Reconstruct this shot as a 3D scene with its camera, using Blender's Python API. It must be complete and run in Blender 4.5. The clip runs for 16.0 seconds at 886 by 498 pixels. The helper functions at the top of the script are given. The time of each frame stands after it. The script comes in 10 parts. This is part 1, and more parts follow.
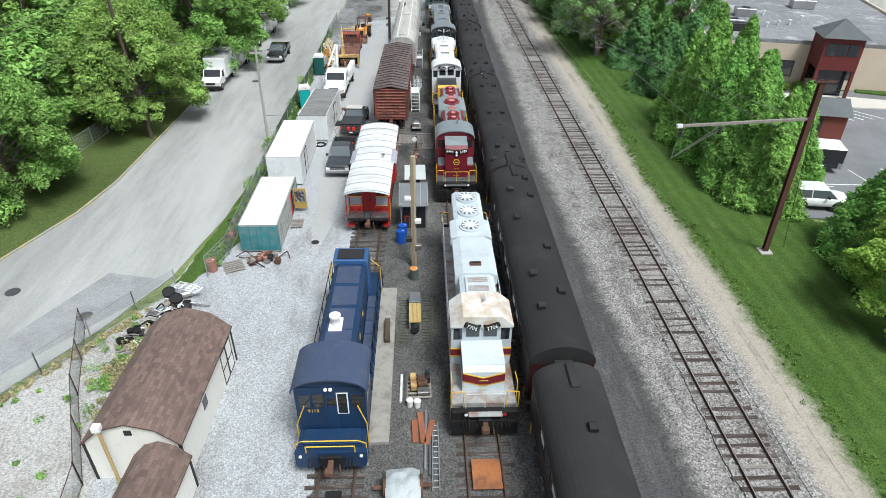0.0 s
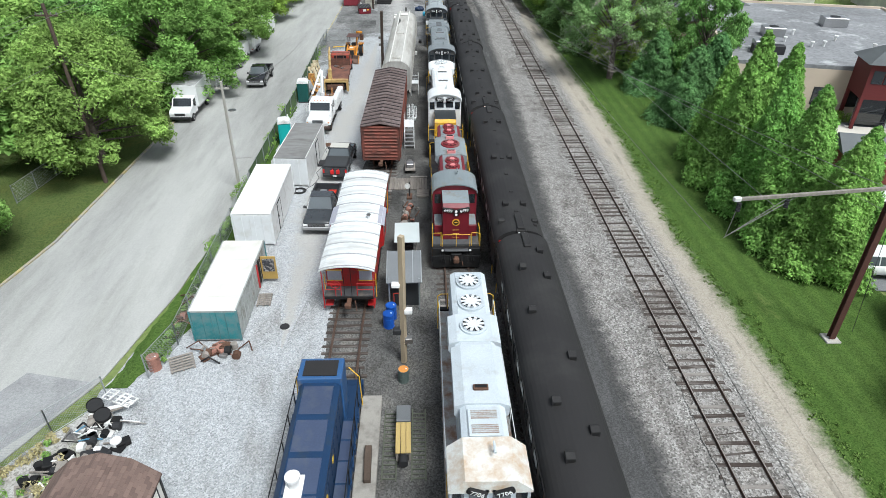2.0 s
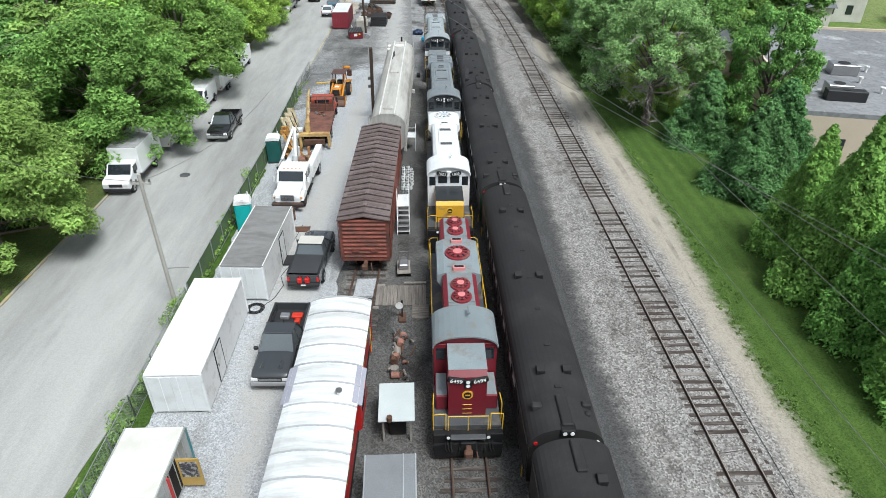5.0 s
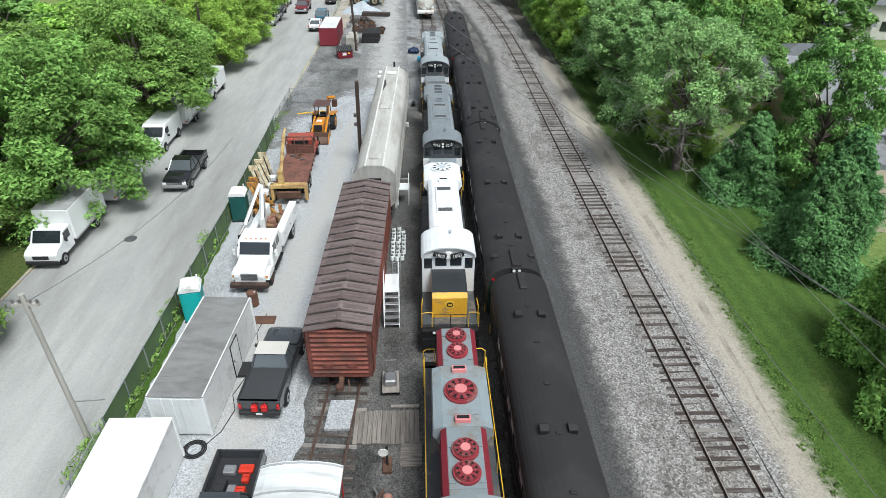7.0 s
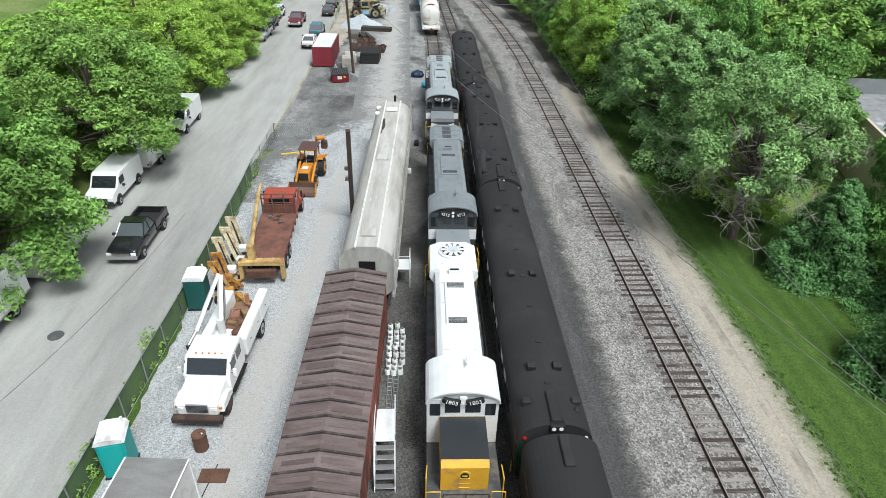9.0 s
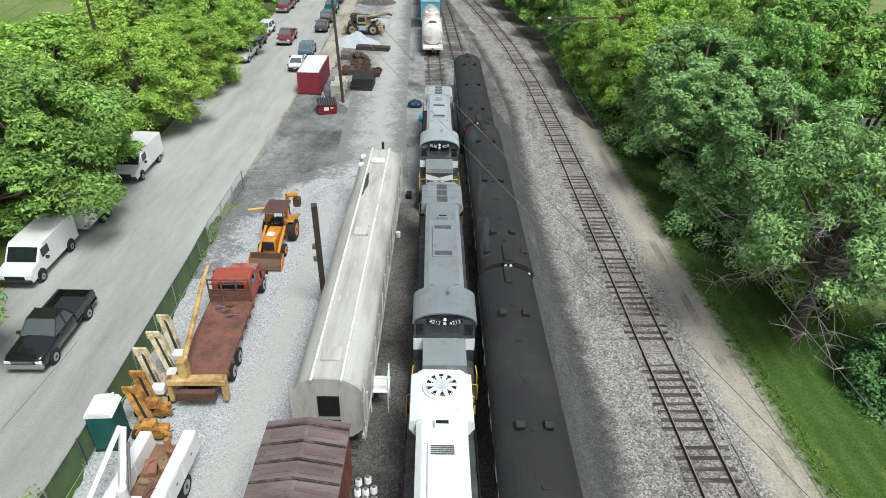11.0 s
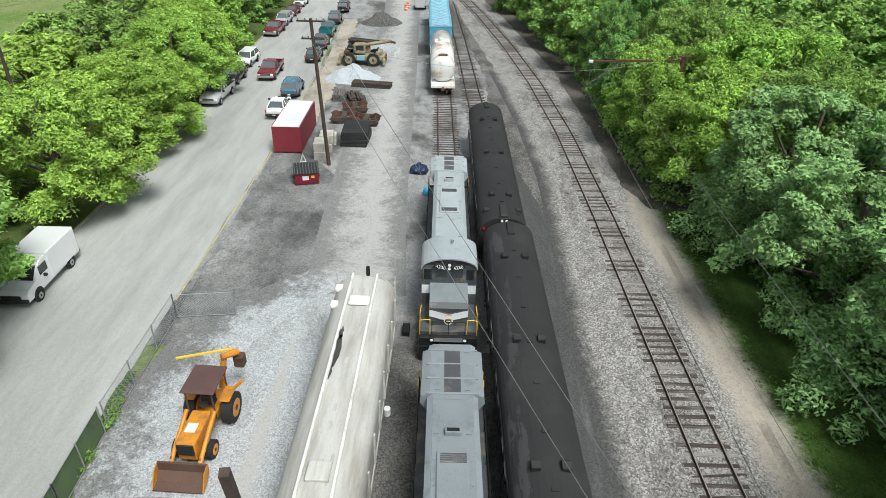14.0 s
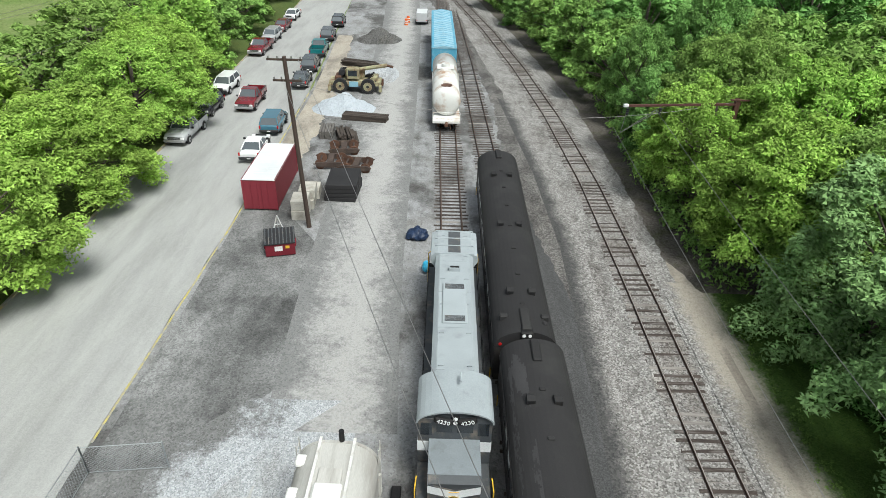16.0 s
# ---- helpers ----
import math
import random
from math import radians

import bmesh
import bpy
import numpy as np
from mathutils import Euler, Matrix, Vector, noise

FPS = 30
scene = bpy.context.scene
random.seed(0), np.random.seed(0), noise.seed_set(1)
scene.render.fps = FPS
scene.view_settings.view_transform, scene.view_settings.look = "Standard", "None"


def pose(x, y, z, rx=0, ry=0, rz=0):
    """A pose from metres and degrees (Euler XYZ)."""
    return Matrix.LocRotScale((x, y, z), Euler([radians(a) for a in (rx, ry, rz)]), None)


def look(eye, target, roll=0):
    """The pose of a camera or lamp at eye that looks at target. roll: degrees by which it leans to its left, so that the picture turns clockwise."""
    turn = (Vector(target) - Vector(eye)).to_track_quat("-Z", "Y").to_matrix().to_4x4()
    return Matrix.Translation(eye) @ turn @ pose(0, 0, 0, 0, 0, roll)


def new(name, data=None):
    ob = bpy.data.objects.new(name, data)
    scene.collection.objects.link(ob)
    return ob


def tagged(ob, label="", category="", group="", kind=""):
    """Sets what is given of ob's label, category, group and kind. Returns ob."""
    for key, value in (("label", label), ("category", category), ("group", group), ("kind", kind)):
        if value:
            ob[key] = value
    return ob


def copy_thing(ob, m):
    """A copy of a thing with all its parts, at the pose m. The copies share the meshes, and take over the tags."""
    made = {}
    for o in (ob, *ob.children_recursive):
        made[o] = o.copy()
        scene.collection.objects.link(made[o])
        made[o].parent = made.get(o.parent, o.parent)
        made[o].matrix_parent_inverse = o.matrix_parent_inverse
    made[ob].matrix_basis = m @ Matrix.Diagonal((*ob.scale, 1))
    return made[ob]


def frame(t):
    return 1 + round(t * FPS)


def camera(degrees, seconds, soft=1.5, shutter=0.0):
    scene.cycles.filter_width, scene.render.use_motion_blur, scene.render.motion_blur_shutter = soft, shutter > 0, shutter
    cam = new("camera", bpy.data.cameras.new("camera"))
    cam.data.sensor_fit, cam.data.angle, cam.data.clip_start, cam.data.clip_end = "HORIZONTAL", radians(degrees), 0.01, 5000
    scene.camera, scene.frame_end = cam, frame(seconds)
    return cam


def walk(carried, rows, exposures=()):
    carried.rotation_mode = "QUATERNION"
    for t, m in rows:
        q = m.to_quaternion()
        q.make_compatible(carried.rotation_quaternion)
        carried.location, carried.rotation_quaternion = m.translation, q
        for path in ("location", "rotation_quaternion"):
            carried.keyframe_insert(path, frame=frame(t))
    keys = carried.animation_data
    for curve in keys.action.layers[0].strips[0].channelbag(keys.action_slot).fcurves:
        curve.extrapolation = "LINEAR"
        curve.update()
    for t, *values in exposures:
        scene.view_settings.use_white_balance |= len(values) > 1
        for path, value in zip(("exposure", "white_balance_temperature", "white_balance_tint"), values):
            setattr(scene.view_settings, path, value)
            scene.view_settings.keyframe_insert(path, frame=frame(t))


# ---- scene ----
cam = camera(70.95, 16.0, soft=0.6)
PATH = [
    (0, (-0.000, -0.000, 22.385), (0.3013, 8.4094, 16.9822), 0.560),
    (0.5, (0.144, 2.053, 22.362), (0.4596, 10.4674, 16.9683), 0.632),
    (1, (0.280, 4.173, 22.332), (0.6087, 12.5951, 16.9512), 0.669),
    (1.5, (0.371, 6.367, 22.303), (0.7085, 14.7954, 16.9319), 0.692),
    (2, (0.407, 8.647, 22.287), (0.7207, 17.0835, 16.9273), 0.625),
    (2.5, (0.369, 11.001, 22.275), (0.6522, 19.4430, 16.9229), 0.553),
    (3, (0.371, 13.373, 22.281), (0.6229, 21.8231, 16.9392), 0.453),
    (3.5, (0.427, 15.795, 22.285), (0.6681, 24.2496, 16.9497), 0.375),
    (4, (0.511, 18.270, 22.289), (0.7655, 26.7292, 16.9620), 0.328),
    (6.5, (0.925, 30.732, 22.329), (1.2651, 39.1891, 17.0034), 0.580),
    (7, (0.965, 33.344, 22.327), (1.3016, 41.8041, 17.0059), 0.647),
    (7.5, (0.884, 35.927, 22.306), (1.2047, 44.3889, 16.9875), 0.735),
    (8, (0.807, 38.666, 22.268), (1.1186, 47.1331, 16.9556), 0.897),
    (8.5, (0.722, 41.370, 22.245), (1.0371, 49.8367, 16.9338), 1.158),
    (9, (0.722, 44.023, 22.264), (1.0624, 52.4921, 16.9577), 1.507),
    (11.5, (1.913, 56.740, 22.305), (2.1044, 65.2330, 17.0303), 1.654),
    (12, (1.907, 59.530, 22.320), (2.0575, 68.0229, 17.0430), 1.597),
    (12.5, (1.924, 62.312, 22.333), (2.0436, 70.8027, 17.0519), 1.573),
    (13, (1.922, 65.063, 22.330), (2.0252, 73.5561, 17.0519), 1.562),
    (13.5, (1.910, 67.799, 22.311), (2.0012, 76.2949, 17.0374), 1.573),
    (14, (1.886, 70.566, 22.266), (1.9602, 79.0675, 17.0001), 1.663),
    (14.5, (1.857, 73.254, 22.238), (1.9226, 81.7612, 16.9813), 1.748),
    (15, (1.840, 75.922, 22.238), (1.9038, 84.4322, 16.9868), 1.841),
    (15.5, (1.786, 78.571, 22.263), (1.8445, 87.0805, 17.0115), 1.904),
    (16, (1.694, 81.196, 22.299), (1.7444, 89.7074, 17.0504), 1.932),
]
walk(cam, [(t, look(eye, target, roll)) for t, eye, target, roll in PATH], [(0.0, 0.2, 6090, 5.2), (7.0, 0.16, 6090, 4.9), (10.0, 0.16, 6230, 4.2), (16.0, 0.18, 6330, 3.4)])

# ---- light: a bright overcast day ----
world = bpy.data.worlds.new("sky")
scene.world = world
world.use_nodes = True
wn, wl = world.node_tree.nodes, world.node_tree.links
sky = wn.new("ShaderNodeTexSky")
sky.sky_type, sky.sun_disc = "NISHITA", False
sky.sun_elevation, sky.sun_rotation = radians(60), radians(145)
sky.air_density, sky.dust_density, sky.ozone_density = 1.0, 4.0, 1.0
grey = wn.new("ShaderNodeHueSaturation")
grey.inputs["Saturation"].default_value = 0.35
wl.new(sky.outputs[0], grey.inputs["Color"])
wl.new(grey.outputs[0], wn["Background"].inputs["Color"])
wn["Background"].inputs["Strength"].default_value = 0.112
sun = new("sun", bpy.data.lights.new("sun", "SUN"))
sun.data.energy, sun.data.angle, sun.data.color = 3.0, radians(20), (1.0, 0.98, 0.95)
sun.matrix_world = look((23, -33, 70), (0, 0, 0))

# ---- materials ----
MATS = {}


def mat(name, col, rough=0.75, metal=0.0, var=0.22, big=0.6, fine=25.0, bump=0.15, dirt=None, dirt_amt=0.35, dirt_scale=1.4, stretch=(1, 1, 1), spec=0.4, island=0.0):
    """A weathered surface: a base colour with broad and fine variation, patches of dirt and a fine relief."""
    if name in MATS:
        return MATS[name]
    m = bpy.data.materials.new(name)
    m.use_nodes = True
    n, l = m.node_tree.nodes, m.node_tree.links
    b = n["Principled BSDF"]
    b.inputs["Roughness"].default_value, b.inputs["Metallic"].default_value = rough, metal
    b.inputs["Specular IOR Level"].default_value = spec
    tc, info, mp = n.new("ShaderNodeTexCoord"), n.new("ShaderNodeObjectInfo"), n.new("ShaderNodeVectorMath")
    mp.operation = "MULTIPLY_ADD"
    mp.inputs[1].default_value = stretch
    l.new(tc.outputs["Object"], mp.inputs[0])
    sh = n.new("ShaderNodeMath")
    sh.operation, sh.inputs[1].default_value = "MULTIPLY", 37.0
    l.new(info.outputs["Random"], sh.inputs[0])
    l.new(sh.outputs[0], mp.inputs[2])
    n1, n2 = n.new("ShaderNodeTexNoise"), n.new("ShaderNodeTexNoise")
    for q, s, d in ((n1, big, 5), (n2, fine, 3)):
        q.inputs["Scale"].default_value, q.inputs["Detail"].default_value = s, d
        l.new(mp.outputs[0], q.inputs["Vector"])
    ad = n.new("ShaderNodeMath")
    ad.operation = "ADD"
    l.new(n1.outputs["Fac"], ad.inputs[0]), l.new(n2.outputs["Fac"], ad.inputs[1])
    rg = n.new("ShaderNodeMapRange")
    rg.inputs["From Min"].default_value, rg.inputs["From Max"].default_value = 0.65, 1.35
    rg.inputs["To Min"].default_value, rg.inputs["To Max"].default_value = 1 - var, 1 + var
    l.new(ad.outputs[0], rg.inputs["Value"])
    last = rg.outputs[0]
    for src, amt in ((info.outputs["Random"], 0.10), (None, island)):
        if amt <= 0:
            continue
        if src is None:
            src = n.new("ShaderNodeNewGeometry").outputs["Random Per Island"]
        r2 = n.new("ShaderNodeMapRange")
        r2.inputs["To Min"].default_value, r2.inputs["To Max"].default_value = 1 - amt, 1 + amt
        l.new(src, r2.inputs["Value"])
        mu = n.new("ShaderNodeMath")
        mu.operation = "MULTIPLY"
        l.new(last, mu.inputs[0]), l.new(r2.outputs[0], mu.inputs[1])
        last = mu.outputs[0]
    sc = n.new("ShaderNodeVectorMath")
    sc.operation = "SCALE"
    sc.inputs[0].default_value = col
    l.new(last, sc.inputs["Scale"])
    out = sc.outputs[0]
    if dirt:
        n3, cr, mx = n.new("ShaderNodeTexNoise"), n.new("ShaderNodeMapRange"), n.new("ShaderNodeMix")
        n3.inputs["Scale"].default_value, n3.inputs["Detail"].default_value, n3.inputs["Roughness"].default_value = dirt_scale, 8, 0.65
        l.new(mp.outputs[0], n3.inputs["Vector"])
        cr.inputs["From Min"].default_value, cr.inputs["From Max"].default_value = 0.62 - dirt_amt * 0.4, 0.78 - dirt_amt * 0.3
        l.new(n3.outputs["Fac"], cr.inputs["Value"])
        mx.data_type = "RGBA"
        l.new(cr.outputs[0], mx.inputs["Factor"]), l.new(out, mx.inputs["A"])
        mx.inputs["B"].default_value = (*dirt, 1)
        out = mx.outputs["Result"]
    l.new(out, b.inputs["Base Color"])
    if bump:
        bp = n.new("ShaderNodeBump")
        bp.inputs["Strength"].default_value, bp.inputs["Distance"].default_value = bump, 0.02
        l.new(n2.outputs["Fac"], bp.inputs["Height"]), l.new(bp.outputs[0], b.inputs["Normal"])
    MATS[name] = m
    return m


def glass(name, col=(0.02, 0.025, 0.03), rough=0.06):
    """Dark window glass seen from outside."""
    return mat(name, col, rough, 0, 0.1, bump=0, spec=0.9)


def ground_mat(name, cols, size, mask_scale, patch=None, patch_lim=(0.5, 0.62), rough=0.95, bump=0.6, streak=1.0, wave=None):
    """Loose ground: cells of stones in several tones, with broad patches of another tone."""
    m = bpy.data.materials.new(name)
    m.use_nodes = True
    n, l = m.node_tree.nodes, m.node_tree.links
    b = n["Principled BSDF"]
    b.inputs["Roughness"].default_value, b.inputs["Specular IOR Level"].default_value = rough, 0.2
    tc = n.new("ShaderNodeTexCoord")
    vo, ra = n.new("ShaderNodeTexVoronoi"), n.new("ShaderNodeValToRGB")
    vo.inputs["Scale"].default_value = 1 / size
    l.new(tc.outputs["Object"], vo.inputs["Vector"])
    sp = n.new("ShaderNodeSeparateColor")
    l.new(vo.outputs["Color"], sp.inputs[0]), l.new(sp.outputs[0], ra.inputs[0])
    for k, c in enumerate(cols):
        e = ra.color_ramp.elements[k] if k < 2 else ra.color_ramp.elements.new(k / (len(cols) - 1))
        e.position = k / (len(cols) - 1)
        e.color = (*c, 1)
    out = ra.outputs[0]
    ms = n.new("ShaderNodeVectorMath")
    ms.operation = "MULTIPLY"
    ms.inputs[1].default_value = (1, streak, 1)
    l.new(tc.outputs["Object"], ms.inputs[0])
    for pcol, lim, sca in (patch or []):
        nz, rg, mx = n.new("ShaderNodeTexNoise"), n.new("ShaderNodeMapRange"), n.new("ShaderNodeMix")
        nz.inputs["Scale"].default_value, nz.inputs["Detail"].default_value, nz.inputs["Roughness"].default_value = sca, 9, 0.68
        l.new(ms.outputs[0], nz.inputs["Vector"])
        rg.inputs["From Min"].default_value, rg.inputs["From Max"].default_value = lim
        l.new(nz.outputs["Fac"], rg.inputs["Value"])
        mx.data_type = "RGBA"
        mx.blend_type = "MULTIPLY"
        l.new(rg.outputs[0], mx.inputs["Factor"]), l.new(out, mx.inputs["A"])
        mx.inputs["B"].default_value = (*pcol, 1)
        mx.clamp_result = False
        out = mx.outputs["Result"]
    if wave:
        wv, rg, sc = n.new("ShaderNodeTexWave"), n.new("ShaderNodeMapRange"), n.new("ShaderNodeVectorMath")
        wv.bands_direction = "X"
        wv.inputs["Scale"].default_value, wv.inputs["Distortion"].default_value, wv.inputs["Detail"].default_value, wv.inputs["Detail Scale"].default_value = wave[0], 1.6, 3, 0.25
        l.new(tc.outputs["Object"], wv.inputs["Vector"])
        rg.inputs["To Min"].default_value, rg.inputs["To Max"].default_value = 1 - wave[1], 1 + wave[1]
        l.new(wv.outputs["Fac"], rg.inputs["Value"])
        sc.operation = "SCALE"
        l.new(out, sc.inputs[0]), l.new(rg.outputs[0], sc.inputs["Scale"])
        out = sc.outputs[0]
    l.new(out, b.inputs["Base Color"])
    bp = n.new("ShaderNodeBump")
    bp.inputs["Strength"].default_value, bp.inputs["Distance"].default_value = bump, size * 0.6
    l.new(vo.outputs["Distance"], bp.inputs["Height"]), l.new(bp.outputs[0], b.inputs["Normal"])
    MATS[name] = m
    return m


# ---- building blocks ----
def B():
    return bmesh.new()


def box(bm, x0, x1, y0, y1, z0, z1, bevel=0.0, m=None):
    mid = Matrix.Translation(((x0 + x1) / 2, (y0 + y1) / 2, (z0 + z1) / 2)) @ Matrix.Diagonal((x1 - x0, y1 - y0, z1 - z0, 1))
    r = bmesh.ops.create_cube(bm, size=1, matrix=(m @ mid) if m else mid)
    if bevel:
        es = list({e for v in r["verts"] for e in v.link_edges})
        bmesh.ops.bevel(bm, geom=es, offset=bevel, segments=1, affect="EDGES")
    return bm


def prism(bm, prof, y0, y1, axis="y", m=None):
    """An outline of (x, z) pairs drawn out along y (or of (y, z) pairs along x)."""
    f = (lambda p, q: (p[0], q, p[1])) if axis == "y" else ((lambda p, q: (q, p[0], p[1])) if axis == "x" else (lambda p, q: (p[0], p[1], q)))
    a = [bm.verts.new((m @ Vector(f(p, y0))) if m else f(p, y0)) for p in prof]
    c = [bm.verts.new((m @ Vector(f(p, y1))) if m else f(p, y1)) for p in prof]
    k = len(prof)
    fs = [bm.faces.new(a), bm.faces.new(c[::-1])]
    for i in range(k):
        fs.append(bm.faces.new((a[i], c[i], c[(i + 1) % k], a[(i + 1) % k])))
    bmesh.ops.recalc_face_normals(bm, faces=fs)
    return bm


def cyl(bm, c, r, h, axis="z", seg=16, r2=None, m=None):
    rot = {"z": Matrix(), "x": Matrix.Rotation(math.pi / 2, 4, "Y"), "y": Matrix.Rotation(-math.pi / 2, 4, "X")}[axis]
    t = Matrix.Translation(c) @ rot
    bmesh.ops.create_cone(bm, cap_ends=True, segments=seg, radius1=r, radius2=r if r2 is None else r2, depth=h, matrix=(m @ t) if m else t)
    return bm


def rod(bm, a, b, r, seg=6):
    a, b = Vector(a), Vector(b)
    d = b - a
    t = Matrix.Translation((a + b) / 2) @ d.to_track_quat("Z", "Y").to_matrix().to_4x4()
    bmesh.ops.create_cone(bm, cap_ends=True, segments=seg, radius1=r, radius2=r, depth=d.length, matrix=t)
    return bm


def rods(bm, pts, r, seg=6):
    for a, b in zip(pts, pts[1:]):
        rod(bm, a, b, r, seg)
    return bm


def ball(bm, c, r, s=(1, 1, 1), seg=12):
    bmesh.ops.create_uvsphere(bm, u_segments=seg, v_segments=max(6, seg // 2), radius=r, matrix=Matrix.Translation(c) @ Matrix.Diagonal((*s, 1)))
    return bm


def part(name, bm, material, parent=None, label="", smooth=False):
    me = bpy.data.meshes.new(name)
    if smooth:
        for f in bm.faces:
            f.smooth = True
    bm.to_mesh(me)
    bm.free()
    me.materials.append(material)
    ob = new(name, me)
    ob.parent = parent
    if label:
        ob["label"] = label
    return ob


def thing(name, x, y, z=0.0, yaw=0.0, label="", category="", group="", kind=""):
    ob = new(name)
    ob.empty_display_size = 0.2
    ob.matrix_basis = pose(x, y, z, 0, 0, yaw)
    return tagged(ob, label, category, group, kind)


def single(name, bm, material, label="", category="", group="", kind="", m=None):
    ob = part(name, bm, material)
    if m is not None:
        ob.matrix_basis = m
    return tagged(ob, label, category, group, kind)


def letters(body, size, material, parent, m, name="number"):
    """Raised characters in the built-in font, as a mesh."""
    cu = bpy.data.curves.new(name, "FONT")
    cu.body, cu.size, cu.extrude, cu.align_x, cu.align_y = body, size, 0.006, "CENTER", "CENTER"
    tmp = new(name, cu)
    me = bpy.data.meshes.new_from_object(tmp)
    bpy.data.objects.remove(tmp)
    me.materials.clear()
    me.materials.append(material)
    ob = new(name, me)
    ob.parent, ob.matrix_basis = parent, m
    return ob


def arc(cx, cz, rx, rz, a0, a1, k):
    return [(cx + rx * math.cos(radians(a0 + (a1 - a0) * i / k)), cz + rz * math.sin(radians(a0 + (a1 - a0) * i / k))) for i in range(k + 1)]


black = mat("black_steel", (0.011, 0.011, 0.012), 0.7, 0.2, 0.35, dirt=(0.026, 0.024, 0.022))
rubber = mat("tyre_rubber", (0.02, 0.02, 0.021), 0.85)
steel = mat("worn_steel", (0.30, 0.29, 0.28), 0.45, 0.8, 0.3)
rust = mat("rusty_steel", (0.14, 0.075, 0.05), 0.85, 0.2, 0.4, dirt=(0.07, 0.04, 0.03))
railtop = mat("rail_steel", (0.14, 0.10, 0.082), 0.5, 0.5, 0.3, dirt=(0.12, 0.07, 0.05))
yellow = mat("safety_yellow", (0.72, 0.45, 0.04), 0.5)
window = glass("dark_glass")
white = mat("white_paint", (0.78, 0.78, 0.77), 0.5, 0, 0.08, dirt=(0.5, 0.48, 0.45), dirt_amt=0.25)
lamp_white = mat("lamp_lens", (0.85, 0.85, 0.85), 0.15, 0, 0.02, bump=0)
red_lens = mat("red_lens", (0.5, 0.02, 0.02), 0.2, 0, 0.05, bump=0)
grey_wood = mat("weathered_wood", (0.27, 0.245, 0.22), 0.9, 0, 0.35, stretch=(12, 1, 1))
wood = mat("brown_wood", (0.25, 0.16, 0.09), 0.85, 0, 0.35, stretch=(8, 8, 1))
tie_mat = mat("old_tie_wood", (0.15, 0.125, 0.11), 0.95, 0, 0.5, big=2.0, stretch=(1, 8, 1), dirt=(0.30, 0.28, 0.26), dirt_scale=0.9)

# ---- ground, road, yard ----
def blend_mat(name, left, right, size, ragged=1.0, rough=0.95, bump=0.6):
    """Loose ground that passes from one set of stone colours to another across a strip, raggedly."""
    m = bpy.data.materials.new(name)
    m.use_nodes = True
    n, l = m.node_tree.nodes, m.node_tree.links
    b = n["Principled BSDF"]
    b.inputs["Roughness"].default_value, b.inputs["Specular IOR Level"].default_value = rough, 0.2
    tc, vo, sp, at = n.new("ShaderNodeTexCoord"), n.new("ShaderNodeTexVoronoi"), n.new("ShaderNodeSeparateColor"), n.new("ShaderNodeAttribute")
    at.attribute_name = "across"
    vo.inputs["Scale"].default_value = 1 / size
    l.new(tc.outputs["Object"], vo.inputs["Vector"]), l.new(vo.outputs["Color"], sp.inputs[0])
    sides = []
    for cols in (left, right):
        ra = n.new("ShaderNodeValToRGB")
        l.new(sp.outputs[0], ra.inputs[0])
        for k, c in enumerate(cols):
            e = ra.color_ramp.elements[k] if k < 2 else ra.color_ramp.elements.new(k / (len(cols) - 1))
            e.position, e.color = k / (len(cols) - 1), (*c, 1)
        sides.append(ra.outputs[0])
    last = at.outputs["Fac"]
    for sca, amt in ((0.5, 0.7 * ragged), (2.2, 0.6 * ragged), (9.0, 0.5 * ragged)):
        nz, sub, ad = n.new("ShaderNodeTexNoise"), n.new("ShaderNodeMath"), n.new("ShaderNodeMath")
        nz.inputs["Scale"].default_value, nz.inputs["Detail"].default_value = sca, 3
        l.new(tc.outputs["Object"], nz.inputs["Vector"])
        sub.operation, sub.inputs[1].default_value, sub.inputs[2].default_value = "MULTIPLY_ADD", amt, -0.5 * amt
        l.new(nz.outputs["Fac"], sub.inputs[0])
        l.new(last, ad.inputs[0]), l.new(sub.outputs[0], ad.inputs[1])
        last = ad.outputs[0]
    rg, mx, bp = n.new("ShaderNodeMapRange"), n.new("ShaderNodeMix"), n.new("ShaderNodeBump")
    rg.interpolation_type = "SMOOTHSTEP"
    rg.inputs["From Min"].default_value, rg.inputs["From Max"].default_value = 0.12, 0.88
    l.new(last, rg.inputs["Value"])
    mx.data_type = "RGBA"
    l.new(rg.outputs[0], mx.inputs["Factor"]), l.new(sides[0], mx.inputs["A"]), l.new(sides[1], mx.inputs["B"])
    l.new(mx.outputs["Result"], b.inputs["Base Color"])
    bp.inputs["Strength"].default_value, bp.inputs["Distance"].default_value = bump, size * 0.6
    l.new(vo.outputs["Distance"], bp.inputs["Height"]), l.new(bp.outputs[0], b.inputs["Normal"])
    MATS[name] = m
    return m


